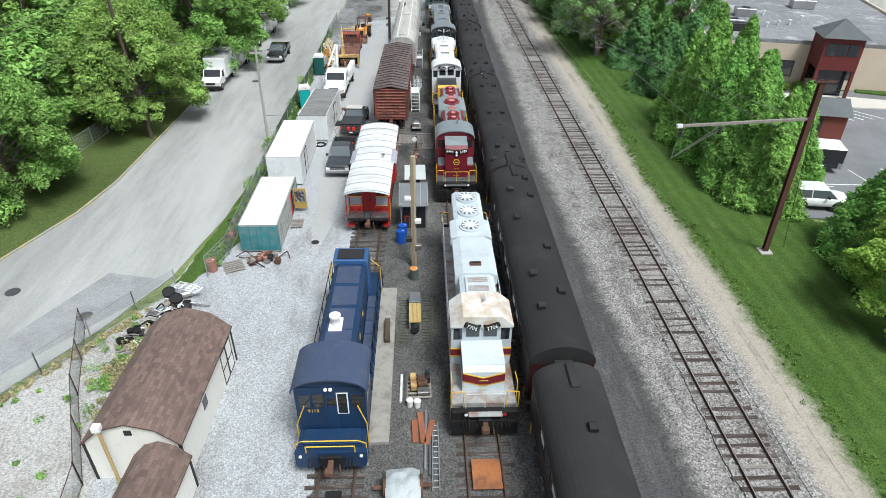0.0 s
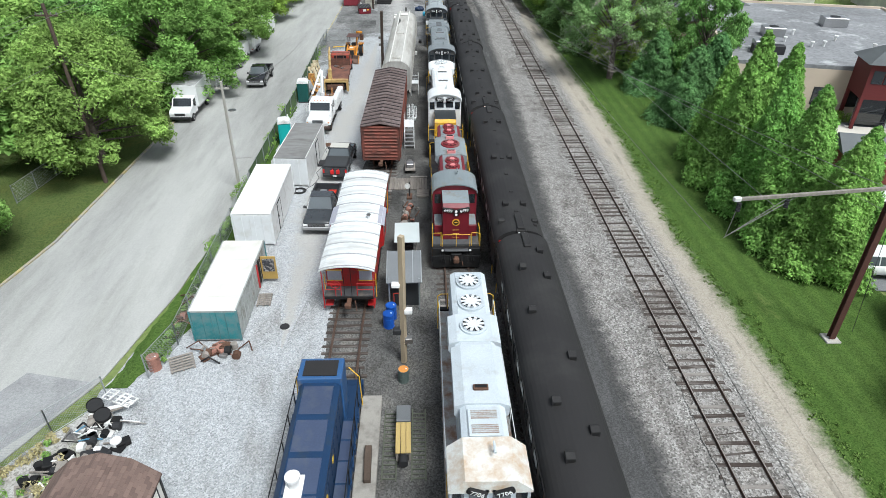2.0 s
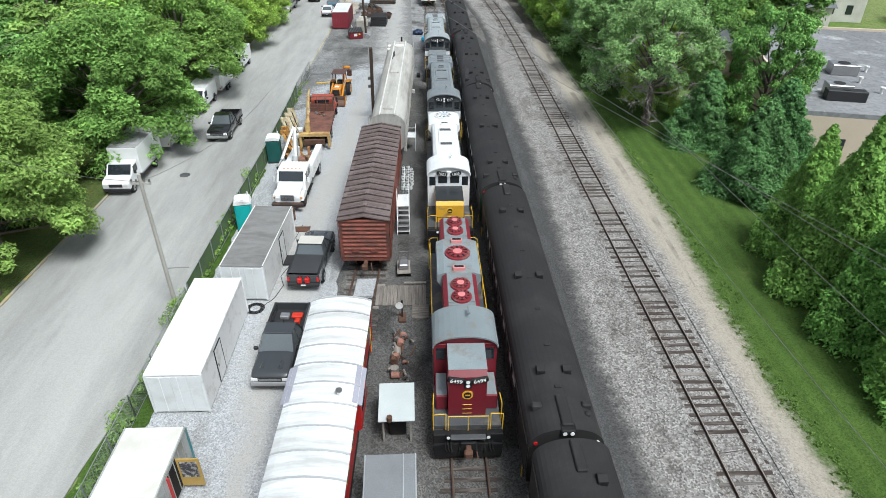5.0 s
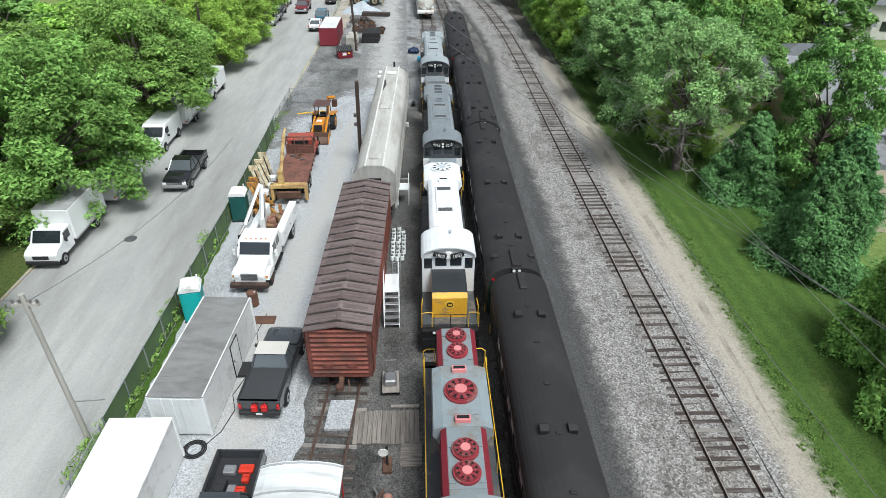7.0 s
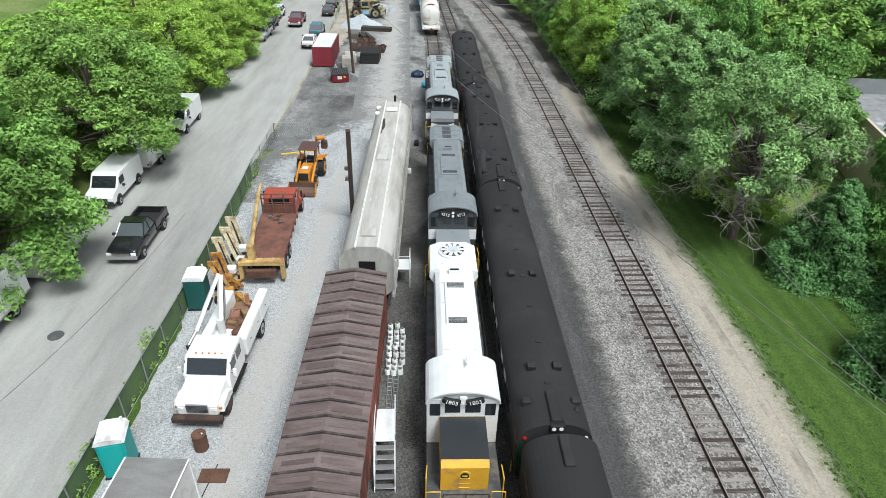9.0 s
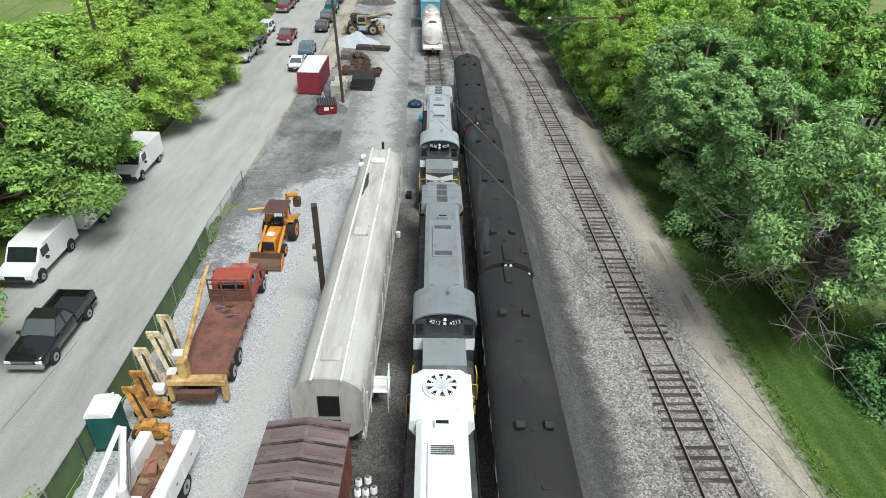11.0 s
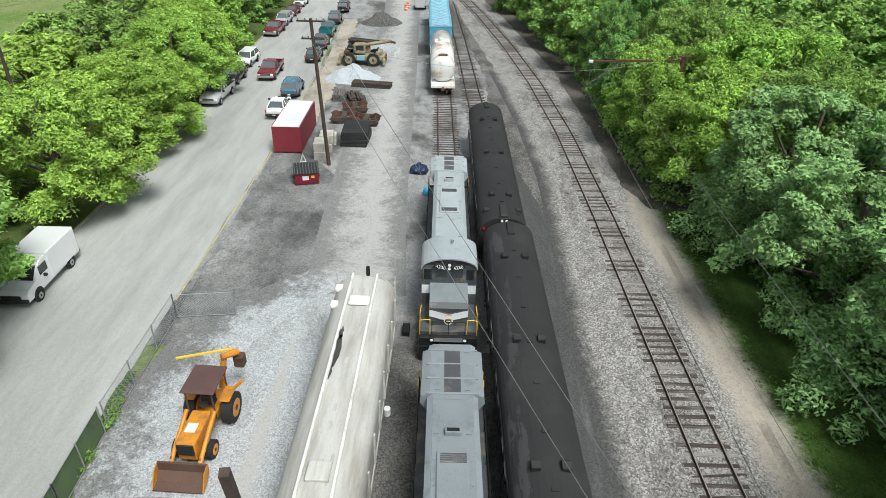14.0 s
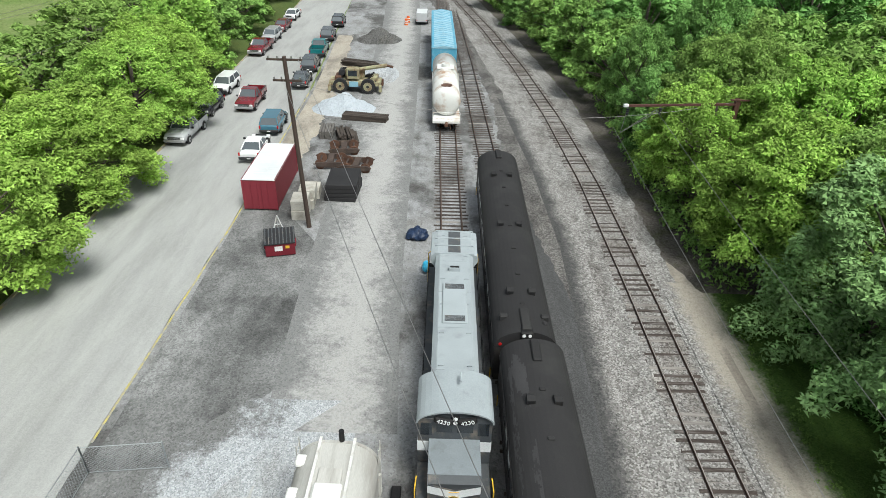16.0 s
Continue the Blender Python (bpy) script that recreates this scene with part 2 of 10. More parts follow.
def sheet(name, edge_l, edge_r, z, material, label, kind="structure", step=0.5, jit_l=0.0, jit_r=0.0, thick=0.0, crown=None, seed=0, nx=1):
    """A strip between two lines of (x, y) points, with uneven edges; crown gives its height across."""
    def along(pts, y):
        for (xa, ya), (xb, yb) in zip(pts, pts[1:]):
            if ya <= y <= yb:
                k = (y - ya) / (yb - ya)
                return xa + (xb - xa) * k
        return pts[-1][0] if y > pts[-1][1] else pts[0][0]
    y0, y1 = max(edge_l[0][1], edge_r[0][1]), min(edge_l[-1][1], edge_r[-1][1])
    k = max(1, int((y1 - y0) / step))
    bm, rows = B(), []
    for i in range(k + 1):
        y = y0 + (y1 - y0) * i / k
        def wob(s):
            return noise.noise((y * 0.35, s, seed)) + 0.6 * noise.noise((y * 1.3, s + 9, seed)) + 0.35 * noise.noise((y * 4.0, s + 3, seed))
        xl, xr = along(edge_l, y) + jit_l * wob(1.0), along(edge_r, y) + jit_r * wob(5.0)
        rows.append([bm.verts.new((xl + (xr - xl) * j / nx, y, z + (crown(j / nx) if crown else 0))) for j in range(nx + 1)])
    for a, b in zip(rows, rows[1:]):
        for j in range(nx):
            bm.faces.new((a[j], a[j + 1], b[j + 1], b[j]))
    if thick:
        for j in (0, nx):
            low = [bm.verts.new((r[j].co.x, r[j].co.y, r[j].co.z - thick)) for r in rows]
            for i in range(k):
                bm.faces.new((rows[i][j], rows[i + 1][j], low[i + 1], low[i]))
    bmesh.ops.recalc_face_normals(bm, faces=bm.faces[:])
    if bm.faces[0].normal.z < 0:
        bmesh.ops.reverse_faces(bm, faces=bm.faces[:])
    bm.verts.index_update()
    share = np.zeros(len(bm.verts), dtype=np.float32)
    for r in rows:
        for j, v in enumerate(r):
            share[v.index] = j / nx
    ob = single(name, bm, material, label, name.replace("_", " "), kind=kind)
    ob.data.attributes.new("across", "FLOAT", "POINT").data.foreach_set("value", share)
    return ob


earth = ground_mat("earth_and_weeds", [(0.17, 0.22, 0.075), (0.22, 0.26, 0.10), (0.14, 0.19, 0.06)], 0.35, 0.1, [((0.55, 0.8, 0.4), (0.45, 0.6), 0.05)])
bm = B()
bmesh.ops.create_grid(bm, x_segments=2, y_segments=2, size=2500, matrix=Matrix.Translation((0, 100, -0.05)))
single("ground", bm, earth, "rough earth and low weeds to the horizon", "ground", kind="structure")

gravel = ground_mat("yard_gravel", [(0.25, 0.262, 0.275), (0.38, 0.395, 0.41), (0.55, 0.565, 0.585), (0.32, 0.332, 0.342), (0.46, 0.475, 0.49)], 0.06, 1,
                    [((0.62, 0.59, 0.55), (0.52, 0.72), 0.22), ((0.8, 0.79, 0.77), (0.48, 0.7), 0.9)], streak=0.45, bump=0.5)
cinder = ground_mat("cinder_dirt", [(0.06, 0.058, 0.055), (0.098, 0.096, 0.092), (0.16, 0.157, 0.152), (0.078, 0.076, 0.073)], 0.06, 1,
                    [((2.3, 2.28, 2.22), (0.52, 0.70), 0.4), ((0.5, 0.5, 0.5), (0.52, 0.64), 0.22), ((0.6, 0.58, 0.55), (0.5, 0.7), 0.8)], streak=0.6, bump=0.5)
mixed = ground_mat("oily_yard_dirt", [(0.20, 0.203, 0.205), (0.34, 0.343, 0.345), (0.27, 0.27, 0.268), (0.30, 0.302, 0.304)], 0.09, 1,
                   [((0.38, 0.37, 0.36), (0.49, 0.60), 0.14), ((0.65, 0.63, 0.6), (0.46, 0.66), 0.5), ((1.25, 1.25, 1.28), (0.5, 0.75), 0.09)], streak=0.7, bump=0.35)
asphalt = ground_mat("old_asphalt", [(0.052, 0.052, 0.053), (0.07, 0.07, 0.071), (0.095, 0.095, 0.095)], 0.05, 1,
                     [((2.2, 2.2, 2.2), (0.58, 0.78), 0.7), ((0.75, 0.75, 0.75), (0.5, 0.7), 0.2), ((1.35, 1.35, 1.35), (0.45, 0.65), 1.6)], streak=0.15, bump=0.3)
ballast_m = ground_mat("track_ballast", [(0.125, 0.118, 0.11), (0.26, 0.25, 0.237), (0.50, 0.485, 0.465), (0.17, 0.16, 0.152), (0.35, 0.335, 0.32)], 0.08, 1,
                       [((0.72, 0.70, 0.69), (0.48, 0.65), 0.3), ((0.8, 0.8, 0.8), (0.45, 0.6), 1.2)], streak=0.5, bump=0.9)
sand = ground_mat("sandy_dirt", [(0.32, 0.285, 0.237), (0.43, 0.39, 0.33), (0.375, 0.335, 0.28)], 0.1, 1,
                  [((0.62, 0.62, 0.62), (0.46, 0.62), 0.35), ((1.15, 1.12, 1.1), (0.5, 0.7), 0.8)], streak=0.5, bump=0.4)
concrete_road = ground_mat("worn_road_concrete", [(0.355, 0.357, 0.347), (0.385, 0.386, 0.375), (0.415, 0.415, 0.403)], 0.05, 1,
                           [((0.66, 0.66, 0.66), (0.44, 0.68), 0.14), ((0.87, 0.87, 0.86), (0.48, 0.66), 0.6), ((1.2, 1.2, 1.18), (0.52, 0.7), 0.05)], streak=0.16, bump=0.15)
lawn = ground_mat("mown_grass", [(0.036, 0.076, 0.013), (0.064, 0.117, 0.023), (0.088, 0.148, 0.034), (0.052, 0.096, 0.018)], 0.06, 1,
                  [((1.8, 1.3, 2.0), (0.60, 0.78), 0.35), ((0.72, 0.8, 0.65), (0.46, 0.66), 0.12), ((1.15, 1.1, 1.1), (0.48, 0.6), 1.4)], streak=0.5, bump=0.8, wave=(0.28, 0.09))

ROAD_L = [(-60, 2), (-38.5, 20), (-31, 27.5), (-27.1, 33.7), (-25.0, 40), (-24.2, 45), (-23.7, 64), (-23.2, 110), (-23.4, 135), (-24.4, 155), (-25.2, 195), (-27, 240), (-30, 330)]
ROAD_R = [(-41, 2), (-24.5, 18), (-20.6, 22.2), (-17.6, 27.6), (-15.6, 32), (-14.3, 39), (-13.5, 48), (-13.5, 60), (-13.6, 100), (-13.3, 120), (-13.7, 150), (-15.4, 180), (-18, 240), (-21, 330)]
sheet("road", ROAD_L, ROAD_R, 0.03, concrete_road, "pale worn concrete street with tyre marks", step=1.0, jit_r=0.12, thick=0.06)
sheet("yard_gravel", [(-27.0, 8), (-23.0, 17), (-15.6, 29.5), (-13.2, 44), (-12.9, 60), (-12.8, 88), (-11.8, 95), (-9.5, 100), (-5.5, 103.5)], [(-4.7, 8), (-4.9, 50), (-4.4, 60), (-2.6, 95), (-1.9, 101), (-3.6, 103.5)], 0.012, gravel, "pale blue-grey crushed gravel of the rail yard", jit_l=0.35, jit_r=0.45)
sheet("yard_dirt", [(-5.4, 5), (-5.4, 50), (-4.6, 70), (-4.0, 100)], [(8.6, 5), (8.6, 100)], 0.004, cinder, "dark cinder dirt between the tracks", jit_l=0.3, jit_r=0.2)
sheet("yard_apron", [(-13.6, 96), (-13.3, 122), (-13.6, 152), (-15.2, 180), (-18, 240), (-20, 320)], [(11.5, 96), (12.2, 130), (11, 150), (6, 190), (0, 240), (-6, 320)], 0.008, mixed, "grey yard ground with oily dark patches and pale gravel", jit_l=0.15, jit_r=0.3)
sheet("service_lane", [(7.2, -5), (7.2, 118), (8.4, 124), (10.2, 130)], [(12.6, -5), (12.2, 20), (11.4, 32), (10.8, 48), (11.3, 75), (11.0, 97), (11.6, 118), (10.9, 130)], 0.016, asphalt, "dark asphalt service lane beside the coaches", jit_l=0.3, jit_r=0.2)
BAL_L = [(11.6, -8), (11.4, 20), (10.6, 32), (10.0, 48), (10.6, 75), (10.2, 97), (10.9, 118), (10.4, 130), (8.6, 150), (5.0, 180), (-2.0, 225), (-10, 270), (-24, 340)]
BAL_R = [(17.2, -8), (17.0, 130), (16.2, 150), (12.6, 180), (5.6, 225), (-2, 270), (-15, 340)]
sheet("ballast", BAL_L, BAL_R, 0.02, ballast_m, "grey crushed-stone ballast under the main track", jit_l=0.4, jit_r=0.3, nx=10, step=0.25,
      crown=lambda k: 0.12 * max(0.0, min(1.0, (k - 0.12) * 4, (0.95 - k) * 5)))
sheet("dirt_strip", [(16.2, -8), (16.2, 119)], [(18.8, -8), (18.7, 30), (18.0, 45), (18.8, 62), (18.7, 119)], 0.026, sand, "dry sandy dirt strip beside the ballast", jit_l=0.3, jit_r=0.1, step=0.5)
wood_soil = ground_mat("dark_leafy_soil", [(0.06, 0.052, 0.045), (0.11, 0.096, 0.084), (0.16, 0.145, 0.13), (0.085, 0.075, 0.066)], 0.08, 1, [((0.7, 0.8, 0.55), (0.48, 0.64), 0.5), ((1.4, 1.35, 1.3), (0.54, 0.72), 0.3)], bump=0.6)
sheet("wood_edge", [(19.5, 109), (18.2, 113), (16.2, 119), (16.2, 150), (12, 182), (5, 226), (-3, 272)], [(24, 109), (22, 128), (21, 150), (18, 182), (12, 226), (4, 272)], 0.027, wood_soil, "dark leafy soil at the foot of the woods", jit_l=0.4, jit_r=0.3, step=0.5)
sheet("lawn", [(18.5, -8), (18.4, 30), (17.7, 45), (18.5, 62), (18.45, 113)], [(44, -8), (42, 20), (38, 36), (28.2, 38), (27, 60), (30, 113)], 0.034, lawn, "green mown grass strip with mower lines", jit_l=0.1, step=0.5, nx=1)
# the street trees' shade is painted into the verge's duller, darker grass colour
sheet("verge", [(-60, -20), (-50, 5), (-42, 20), (-36, 30), (-34, 45), (-34, 110), (-34, 330)], [(-60.3, 2), (-38.8, 20), (-31.3, 27.5), (-27.4, 33.7), (-25.3, 40), (-24.5, 45), (-24.0, 64), (-23.5, 110), (-23.7, 135), (-24.7, 155), (-25.5, 195), (-30, 330)], 0.05, ground_mat("shaded_verge_grass", [(0.05, 0.085, 0.02), (0.085, 0.125, 0.034), (0.12, 0.15, 0.05), (0.07, 0.10, 0.03)], 0.07, 1, [((1.5, 1.25, 1.2), (0.52, 0.7), 0.3), ((0.7, 0.7, 0.65), (0.46, 0.66), 0.15)], bump=0.8), "grass verge under the street trees", step=1.0)
lane_mix = ground_mat("stony_lane_edge", [(0.07, 0.066, 0.062), (0.14, 0.132, 0.125), (0.24, 0.23, 0.22), (0.10, 0.095, 0.09)], 0.08, 1, [((0.55, 0.55, 0.55), (0.47, 0.6), 0.4), ((1.3, 1.27, 1.25), (0.52, 0.7), 1.0)], streak=0.5, bump=0.8)
ASPHALT_C, BALLAST_C = [(0.052, 0.052, 0.053), (0.075, 0.074, 0.073), (0.10, 0.098, 0.095)], [(0.115, 0.108, 0.10), (0.24, 0.23, 0.218), (0.45, 0.435, 0.42), (0.15, 0.14, 0.132), (0.32, 0.305, 0.29)]
SAND_C, GRASS_C = [(0.32, 0.285, 0.237), (0.43, 0.39, 0.33), (0.375, 0.335, 0.28)], [(0.036, 0.076, 0.013), (0.064, 0.117, 0.023), (0.088, 0.148, 0.034)]
sheet("lane_edge", [(x - 0.9, y) for x, y in BAL_L[:9]], [(x + 0.75, y) for x, y in BAL_L[:9]], 0.044, blend_mat("lane_to_ballast", ASPHALT_C, BALLAST_C, 0.075), "dark stones and cinders where the lane meets the ballast", step=0.5, nx=6, crown=lambda k: -0.02 + 0.04 * k)
sheet("ballast_edge", [(x - 1.35, y) for x, y in ((17.2, -8), (17.03, 114))], [(x + 0.15, y) for x, y in ((17.2, -8), (17.03, 114))], 0.05, blend_mat("ballast_to_sand", BALLAST_C, SAND_C, 0.08), "scattered stones where the ballast meets the sandy strip", step=0.5, nx=6, crown=lambda k: 0.1 * (1 - k))
sheet("lawn_edge", [(x - 0.75, y) for x, y in ((18.5, -8), (18.4, 30), (17.7, 45), (18.5, 62), (18.45, 113))], [(x + 0.85, y) for x, y in ((18.5, -8), (18.4, 30), (17.7, 45), (18.5, 62), (18.45, 113))], 0.042, blend_mat("sand_to_grass", SAND_C, GRASS_C, 0.07), "thin grass giving way to sandy dirt", step=0.5, nx=6)
GRAVEL_C, FINES_C = [(0.25, 0.262, 0.275), (0.38, 0.395, 0.41), (0.55, 0.565, 0.585), (0.32, 0.332, 0.342), (0.46, 0.475, 0.49)], [(0.36, 0.355, 0.342), (0.45, 0.445, 0.43), (0.40, 0.393, 0.378)]
worn_mid = [(-7.2, 34), (-7.3, 48), (-7.6, 60), (-6.3, 76), (-5.8, 98)]
worn_w = [0.1, 2.2, 2.2, 2.0, 0.1]
sheet("worn_gravel", [(x - w, y) for (x, y), w in zip(worn_mid, worn_w)], worn_mid, 0.0158, blend_mat("gravel_to_fines", GRAVEL_C, FINES_C, 0.06, ragged=1.6), "pale fine gravel worn by wheels along the yard", step=1.0, nx=5)
sheet("worn_gravel", worn_mid, [(x + w, y) for (x, y), w in zip(worn_mid, worn_w)], 0.0158, blend_mat("fines_to_gravel", FINES_C, GRAVEL_C, 0.06, ragged=1.6), "pale fine gravel worn by wheels along the yard", step=1.0, nx=5)
oily = ground_mat("oily_dirt", [(0.15, 0.15, 0.148), (0.21, 0.21, 0.207), (0.27, 0.27, 0.266), (0.18, 0.18, 0.177)], 0.08, 1,
                  [((0.45, 0.45, 0.45), (0.46, 0.66), 0.16), ((0.66, 0.66, 0.66), (0.45, 0.62), 0.55), ((1.5, 1.5, 1.5), (0.5, 0.66), 0.11)], streak=0.7, bump=0.35)
sheet("stained_ground", [(-13.0, 96.5), (-13.0, 112), (-13.1, 126)], [(-12.2, 96.5), (-9.6, 100), (-6.4, 103.2), (-5.6, 106), (-6.0, 110), (-6.4, 117), (-9.8, 122), (-12.8, 126)], 0.0125, oily, "dark oily yard ground beside the street", step=1.0)
GRAVEL_END = [(-12.9, 86), (-12.3, 92), (-11.2, 96.5), (-9.0, 100), (-6.0, 103)]
sheet("gravel_fade", [(x - 1.2, y) for x, y in GRAVEL_END], [(x + 3.2, y) for x, y in GRAVEL_END], 0.0172, blend_mat("dirt_to_gravel", [(0.11, 0.11, 0.108), (0.20, 0.20, 0.197), (0.15, 0.15, 0.148)], GRAVEL_C, 0.06, ragged=1.8), "gravel thinning out into dark dirt", step=0.5, nx=6)
sheet("edge_line", [(x + 0.03, y) for x, y in ROAD_R[8:11]], [(x + 0.15, y) for x, y in ROAD_R[8:11]], 0.037, mat("faded_yellow_line", (0.50, 0.42, 0.10), 0.9, 0, 0.25, big=1.5, dirt=(0.32, 0.31, 0.28), dirt_amt=0.6), "faded yellow line along the street edge", step=0.5, jit_l=0.02, jit_r=0.03)
sheet("lane_end", [(11.2, 100), (9.8, 112), (7.4, 127), (6.9, 150), (3.6, 178), (-2.0, 210)], [(11.3, 100), (11.4, 120), (10.7, 130), (8.9, 150), (5.3, 180), (0.2, 210)], 0.0185, lane_mix, "dark trodden stones where the service lane ends", jit_l=0.5, jit_r=0.3, step=0.25, seed=14)
bed_m = ground_mat("stained_ballast", [(0.11, 0.102, 0.095), (0.23, 0.218, 0.205), (0.42, 0.405, 0.39), (0.15, 0.14, 0.13)], 0.08, 1, [((0.65, 0.62, 0.6), (0.47, 0.62), 0.3), ((1.35, 1.33, 1.3), (0.54, 0.72), 0.5)], streak=0.5, bump=0.9)
BED = [(14.25, -6), (14.2, 20), (14.15, 60), (14.15, 112), (13.9, 128), (13.0, 144), (11.2, 162), (8.2, 184), (3.4, 212), (-3.5, 245)]
sheet("track_bed", [(x - 1.25, y) for x, y in BED], [(x + 1.2, y) for x, y in BED], 0.154, bed_m, "rust-stained dark ballast between the rails", jit_l=0.2, jit_r=0.2, step=0.25, seed=5)
PALE_C, DARK_C = [(0.33, 0.325, 0.315), (0.42, 0.415, 0.405), (0.38, 0.37, 0.355)], [(0.15, 0.15, 0.148), (0.23, 0.23, 0.227), (0.19, 0.19, 0.187)]
PALE_MID = [(-2.6, 101), (-3.0, 108), (-3.3, 116), (-3.6, 130), (-4.0, 150), (-5, 185), (-7, 220)]
sheet("pale_gravel", [(x - 3.6, y) for x, y in PALE_MID], PALE_MID, 0.0145, blend_mat("dirt_to_pale_dust", DARK_C, PALE_C, 0.08, ragged=1.7, bump=0.4), "pale dusty gravel worn by wheels", step=1.0, nx=6)
sheet("pale_gravel", PALE_MID, [(x + 2.6, y) for x, y in PALE_MID], 0.0145, blend_mat("pale_dust_to_dirt", PALE_C, DARK_C, 0.08, ragged=1.7, bump=0.4), "pale dusty gravel worn by wheels", step=1.0, nx=6)
sheet("tan_dirt", [(-13.2, 126), (-13.2, 150), (-14.6, 178)], [(-11.3, 126), (-10.4, 135), (-10.8, 155), (-12.4, 178)], 0.0145, sand, "pale tan dirt round the container", jit_r=0.6, step=0.25, seed=10)
sheet("fence_verge", [(-15.2, 31.2), (-14.2, 39), (-13.7, 46), (-13.6, 60), (-13.7, 94)], [(-14.2, 31.2), (-12.4, 36), (-12.2, 44), (-12.5, 52), (-12.6, 70), (-12.7, 84), (-13.2, 94)], 0.036, lawn, "narrow strip of rough grass along the yard fence", jit_l=0.25, jit_r=0.3, step=0.25, seed=12)
# kerb with faded yellow paint
kerb = mat("faded_yellow_kerb", (0.42, 0.34, 0.14), 0.9, 0, 0.3, big=1.5, dirt=(0.33, 0.32, 0.30), dirt_amt=0.7)
for nm, line, w in (("kerb", ROAD_L, -0.18),):
    sheet(nm, [(x + w, y) for x, y in line], line, 0.13, kerb, "low concrete kerb with faded yellow paint", step=1.0, thick=0.16)
# the drive apron of older asphalt by the gate
apron_m = ground_mat("patched_asphalt", [(0.27, 0.275, 0.28), (0.32, 0.325, 0.33), (0.36, 0.36, 0.36)], 0.06, 1, [((0.8, 0.8, 0.8), (0.45, 0.65), 0.5)], bump=0.3)

single("street_apron", prism(B(), [(-24.4, 19.4), (-17.0, 29.2), (-15.9, 31.6), (-19.6, 32.4), (-22.7, 25.9), (-26.5, 21.0)], 0.028, 0.038, axis="z"), apron_m, "patched grey asphalt by the gate", "pavement", kind="structure")

head_main = mat("bright_rail_head", (0.34, 0.31, 0.29), 0.5, 0.3, 0.2)

waste = ground_mat("waste_ground_dirt", [(0.28, 0.275, 0.26), (0.42, 0.415, 0.40), (0.55, 0.545, 0.53), (0.34, 0.335, 0.32)], 0.07, 1, [((0.62, 0.66, 0.45), (0.58, 0.7), 0.45), ((0.66, 0.62, 0.57), (0.45, 0.65), 0.2)], bump=0.5)
sheet("waste_ground", [(-29.5, 8), (-23.4, 17), (-17.0, 27.6), (-15.2, 30)], [(-13.9, 8), (-13.9, 20), (-14.2, 25), (-14.4, 30)], 0.02, waste, "dusty waste ground with sparse weeds behind the shed", jit_l=0.1, jit_r=0.4)

# ---- tracks ----
def track(name, pts, seed, sunk=0.0, gauge=1.435, tie_mask=1.0, pale=0.25, label=""):
    """Rails on ties along a line of (x, y) points."""
    rnd = random.Random(seed)
    root = thing(name, 0, 0, label=label, category="railway track", kind="structure")
    def at(s):
        acc = 0
        for (xa, ya), (xb, yb) in zip(pts, pts[1:]):
            L = math.hypot(xb - xa, yb - ya)
            if s <= acc + L or (xb, yb) == pts[-1]:
                k = (s - acc) / L
                return xa + (xb - xa) * k, ya + (yb - ya) * k, math.atan2(-(xb - xa), yb - ya)
            acc += L
    total = sum(math.hypot(b[0] - a[0], b[1] - a[1]) for a, b in zip(pts, pts[1:]))
    n = max(2, int(total / 1.5))
    for side in (-1, 1):
        prof = [(-0.066, 0), (0.066, 0), (0.066, 0.018), (0.012, 0.03), (0.012, 0.115), (0.036, 0.122), (0.036, 0.158), (-0.036, 0.158), (-0.036, 0.122), (-0.012, 0.115), (-0.012, 0.03), (-0.066, 0.018)]
        bm, rings = B(), []
        for i in range(n + 1):
            x, y, a = at(total * i / n)
            c, s = math.cos(a), math.sin(a)
            rings.append([bm.verts.new((x + (side * gauge / 2 + side * 0.036 + p) * c, y + (side * gauge / 2 + side * 0.036 + p) * s, 0.145 - sunk + q)) for p, q in prof])
        k = len(prof)
        for a_, b_ in zip(rings, rings[1:]):
            for j in range(k):
                bm.faces.new((a_[j], a_[(j + 1) % k], b_[(j + 1) % k], b_[j]))
        bm.faces.new(rings[0]), bm.faces.new(rings[-1][::-1])
        bmesh.ops.recalc_face_normals(bm, faces=bm.faces[:])
        rail = part("rail", bm, railtop, root)
        bm = B()
        for i in range(n):
            q = []
            for t_ in (i, i + 1):
                x, y, a = at(total * t_ / n)
                for e in (-0.02, 0.02):
                    q.append(bm.verts.new((x + (side * gauge / 2 + side * 0.036 + e) * math.cos(a), y + (side * gauge / 2 + side * 0.036 + e) * math.sin(a), 0.3075 - sunk)))
            bm.faces.new((q[0], q[1], q[3], q[2]))
        part("running_surface", bm, head_main if name == "track_main" else railtop, rail)
    TRACKS.append((root, at, total, sunk, rnd, tie_mask))
    return root


TRACKS = []
MAIN = [(14.25, -6), (14.2, 20), (14.15, 60), (14.15, 112), (13.9, 128), (13.0, 144), (11.2, 162), (8.2, 184), (3.4, 212), (-3.5, 245), (-13, 285), (-26, 335)]
track("track_main", MAIN, 1, label="main track with rusty rails on weathered ties")
track("track_coaches", [(6.0, -6), (6.0, 128), (5.6, 136), (4.4, 165), (2.6, 200)], 2, 0.11, label="track under the coaches, sunk in dark dirt")
track("track_engines", [(2.5, 2), (2.5, 120), (2.1, 140), (1.4, 180), (0.5, 215)], 3, 0.11, label="track under the locomotives, half sunk in dirt")
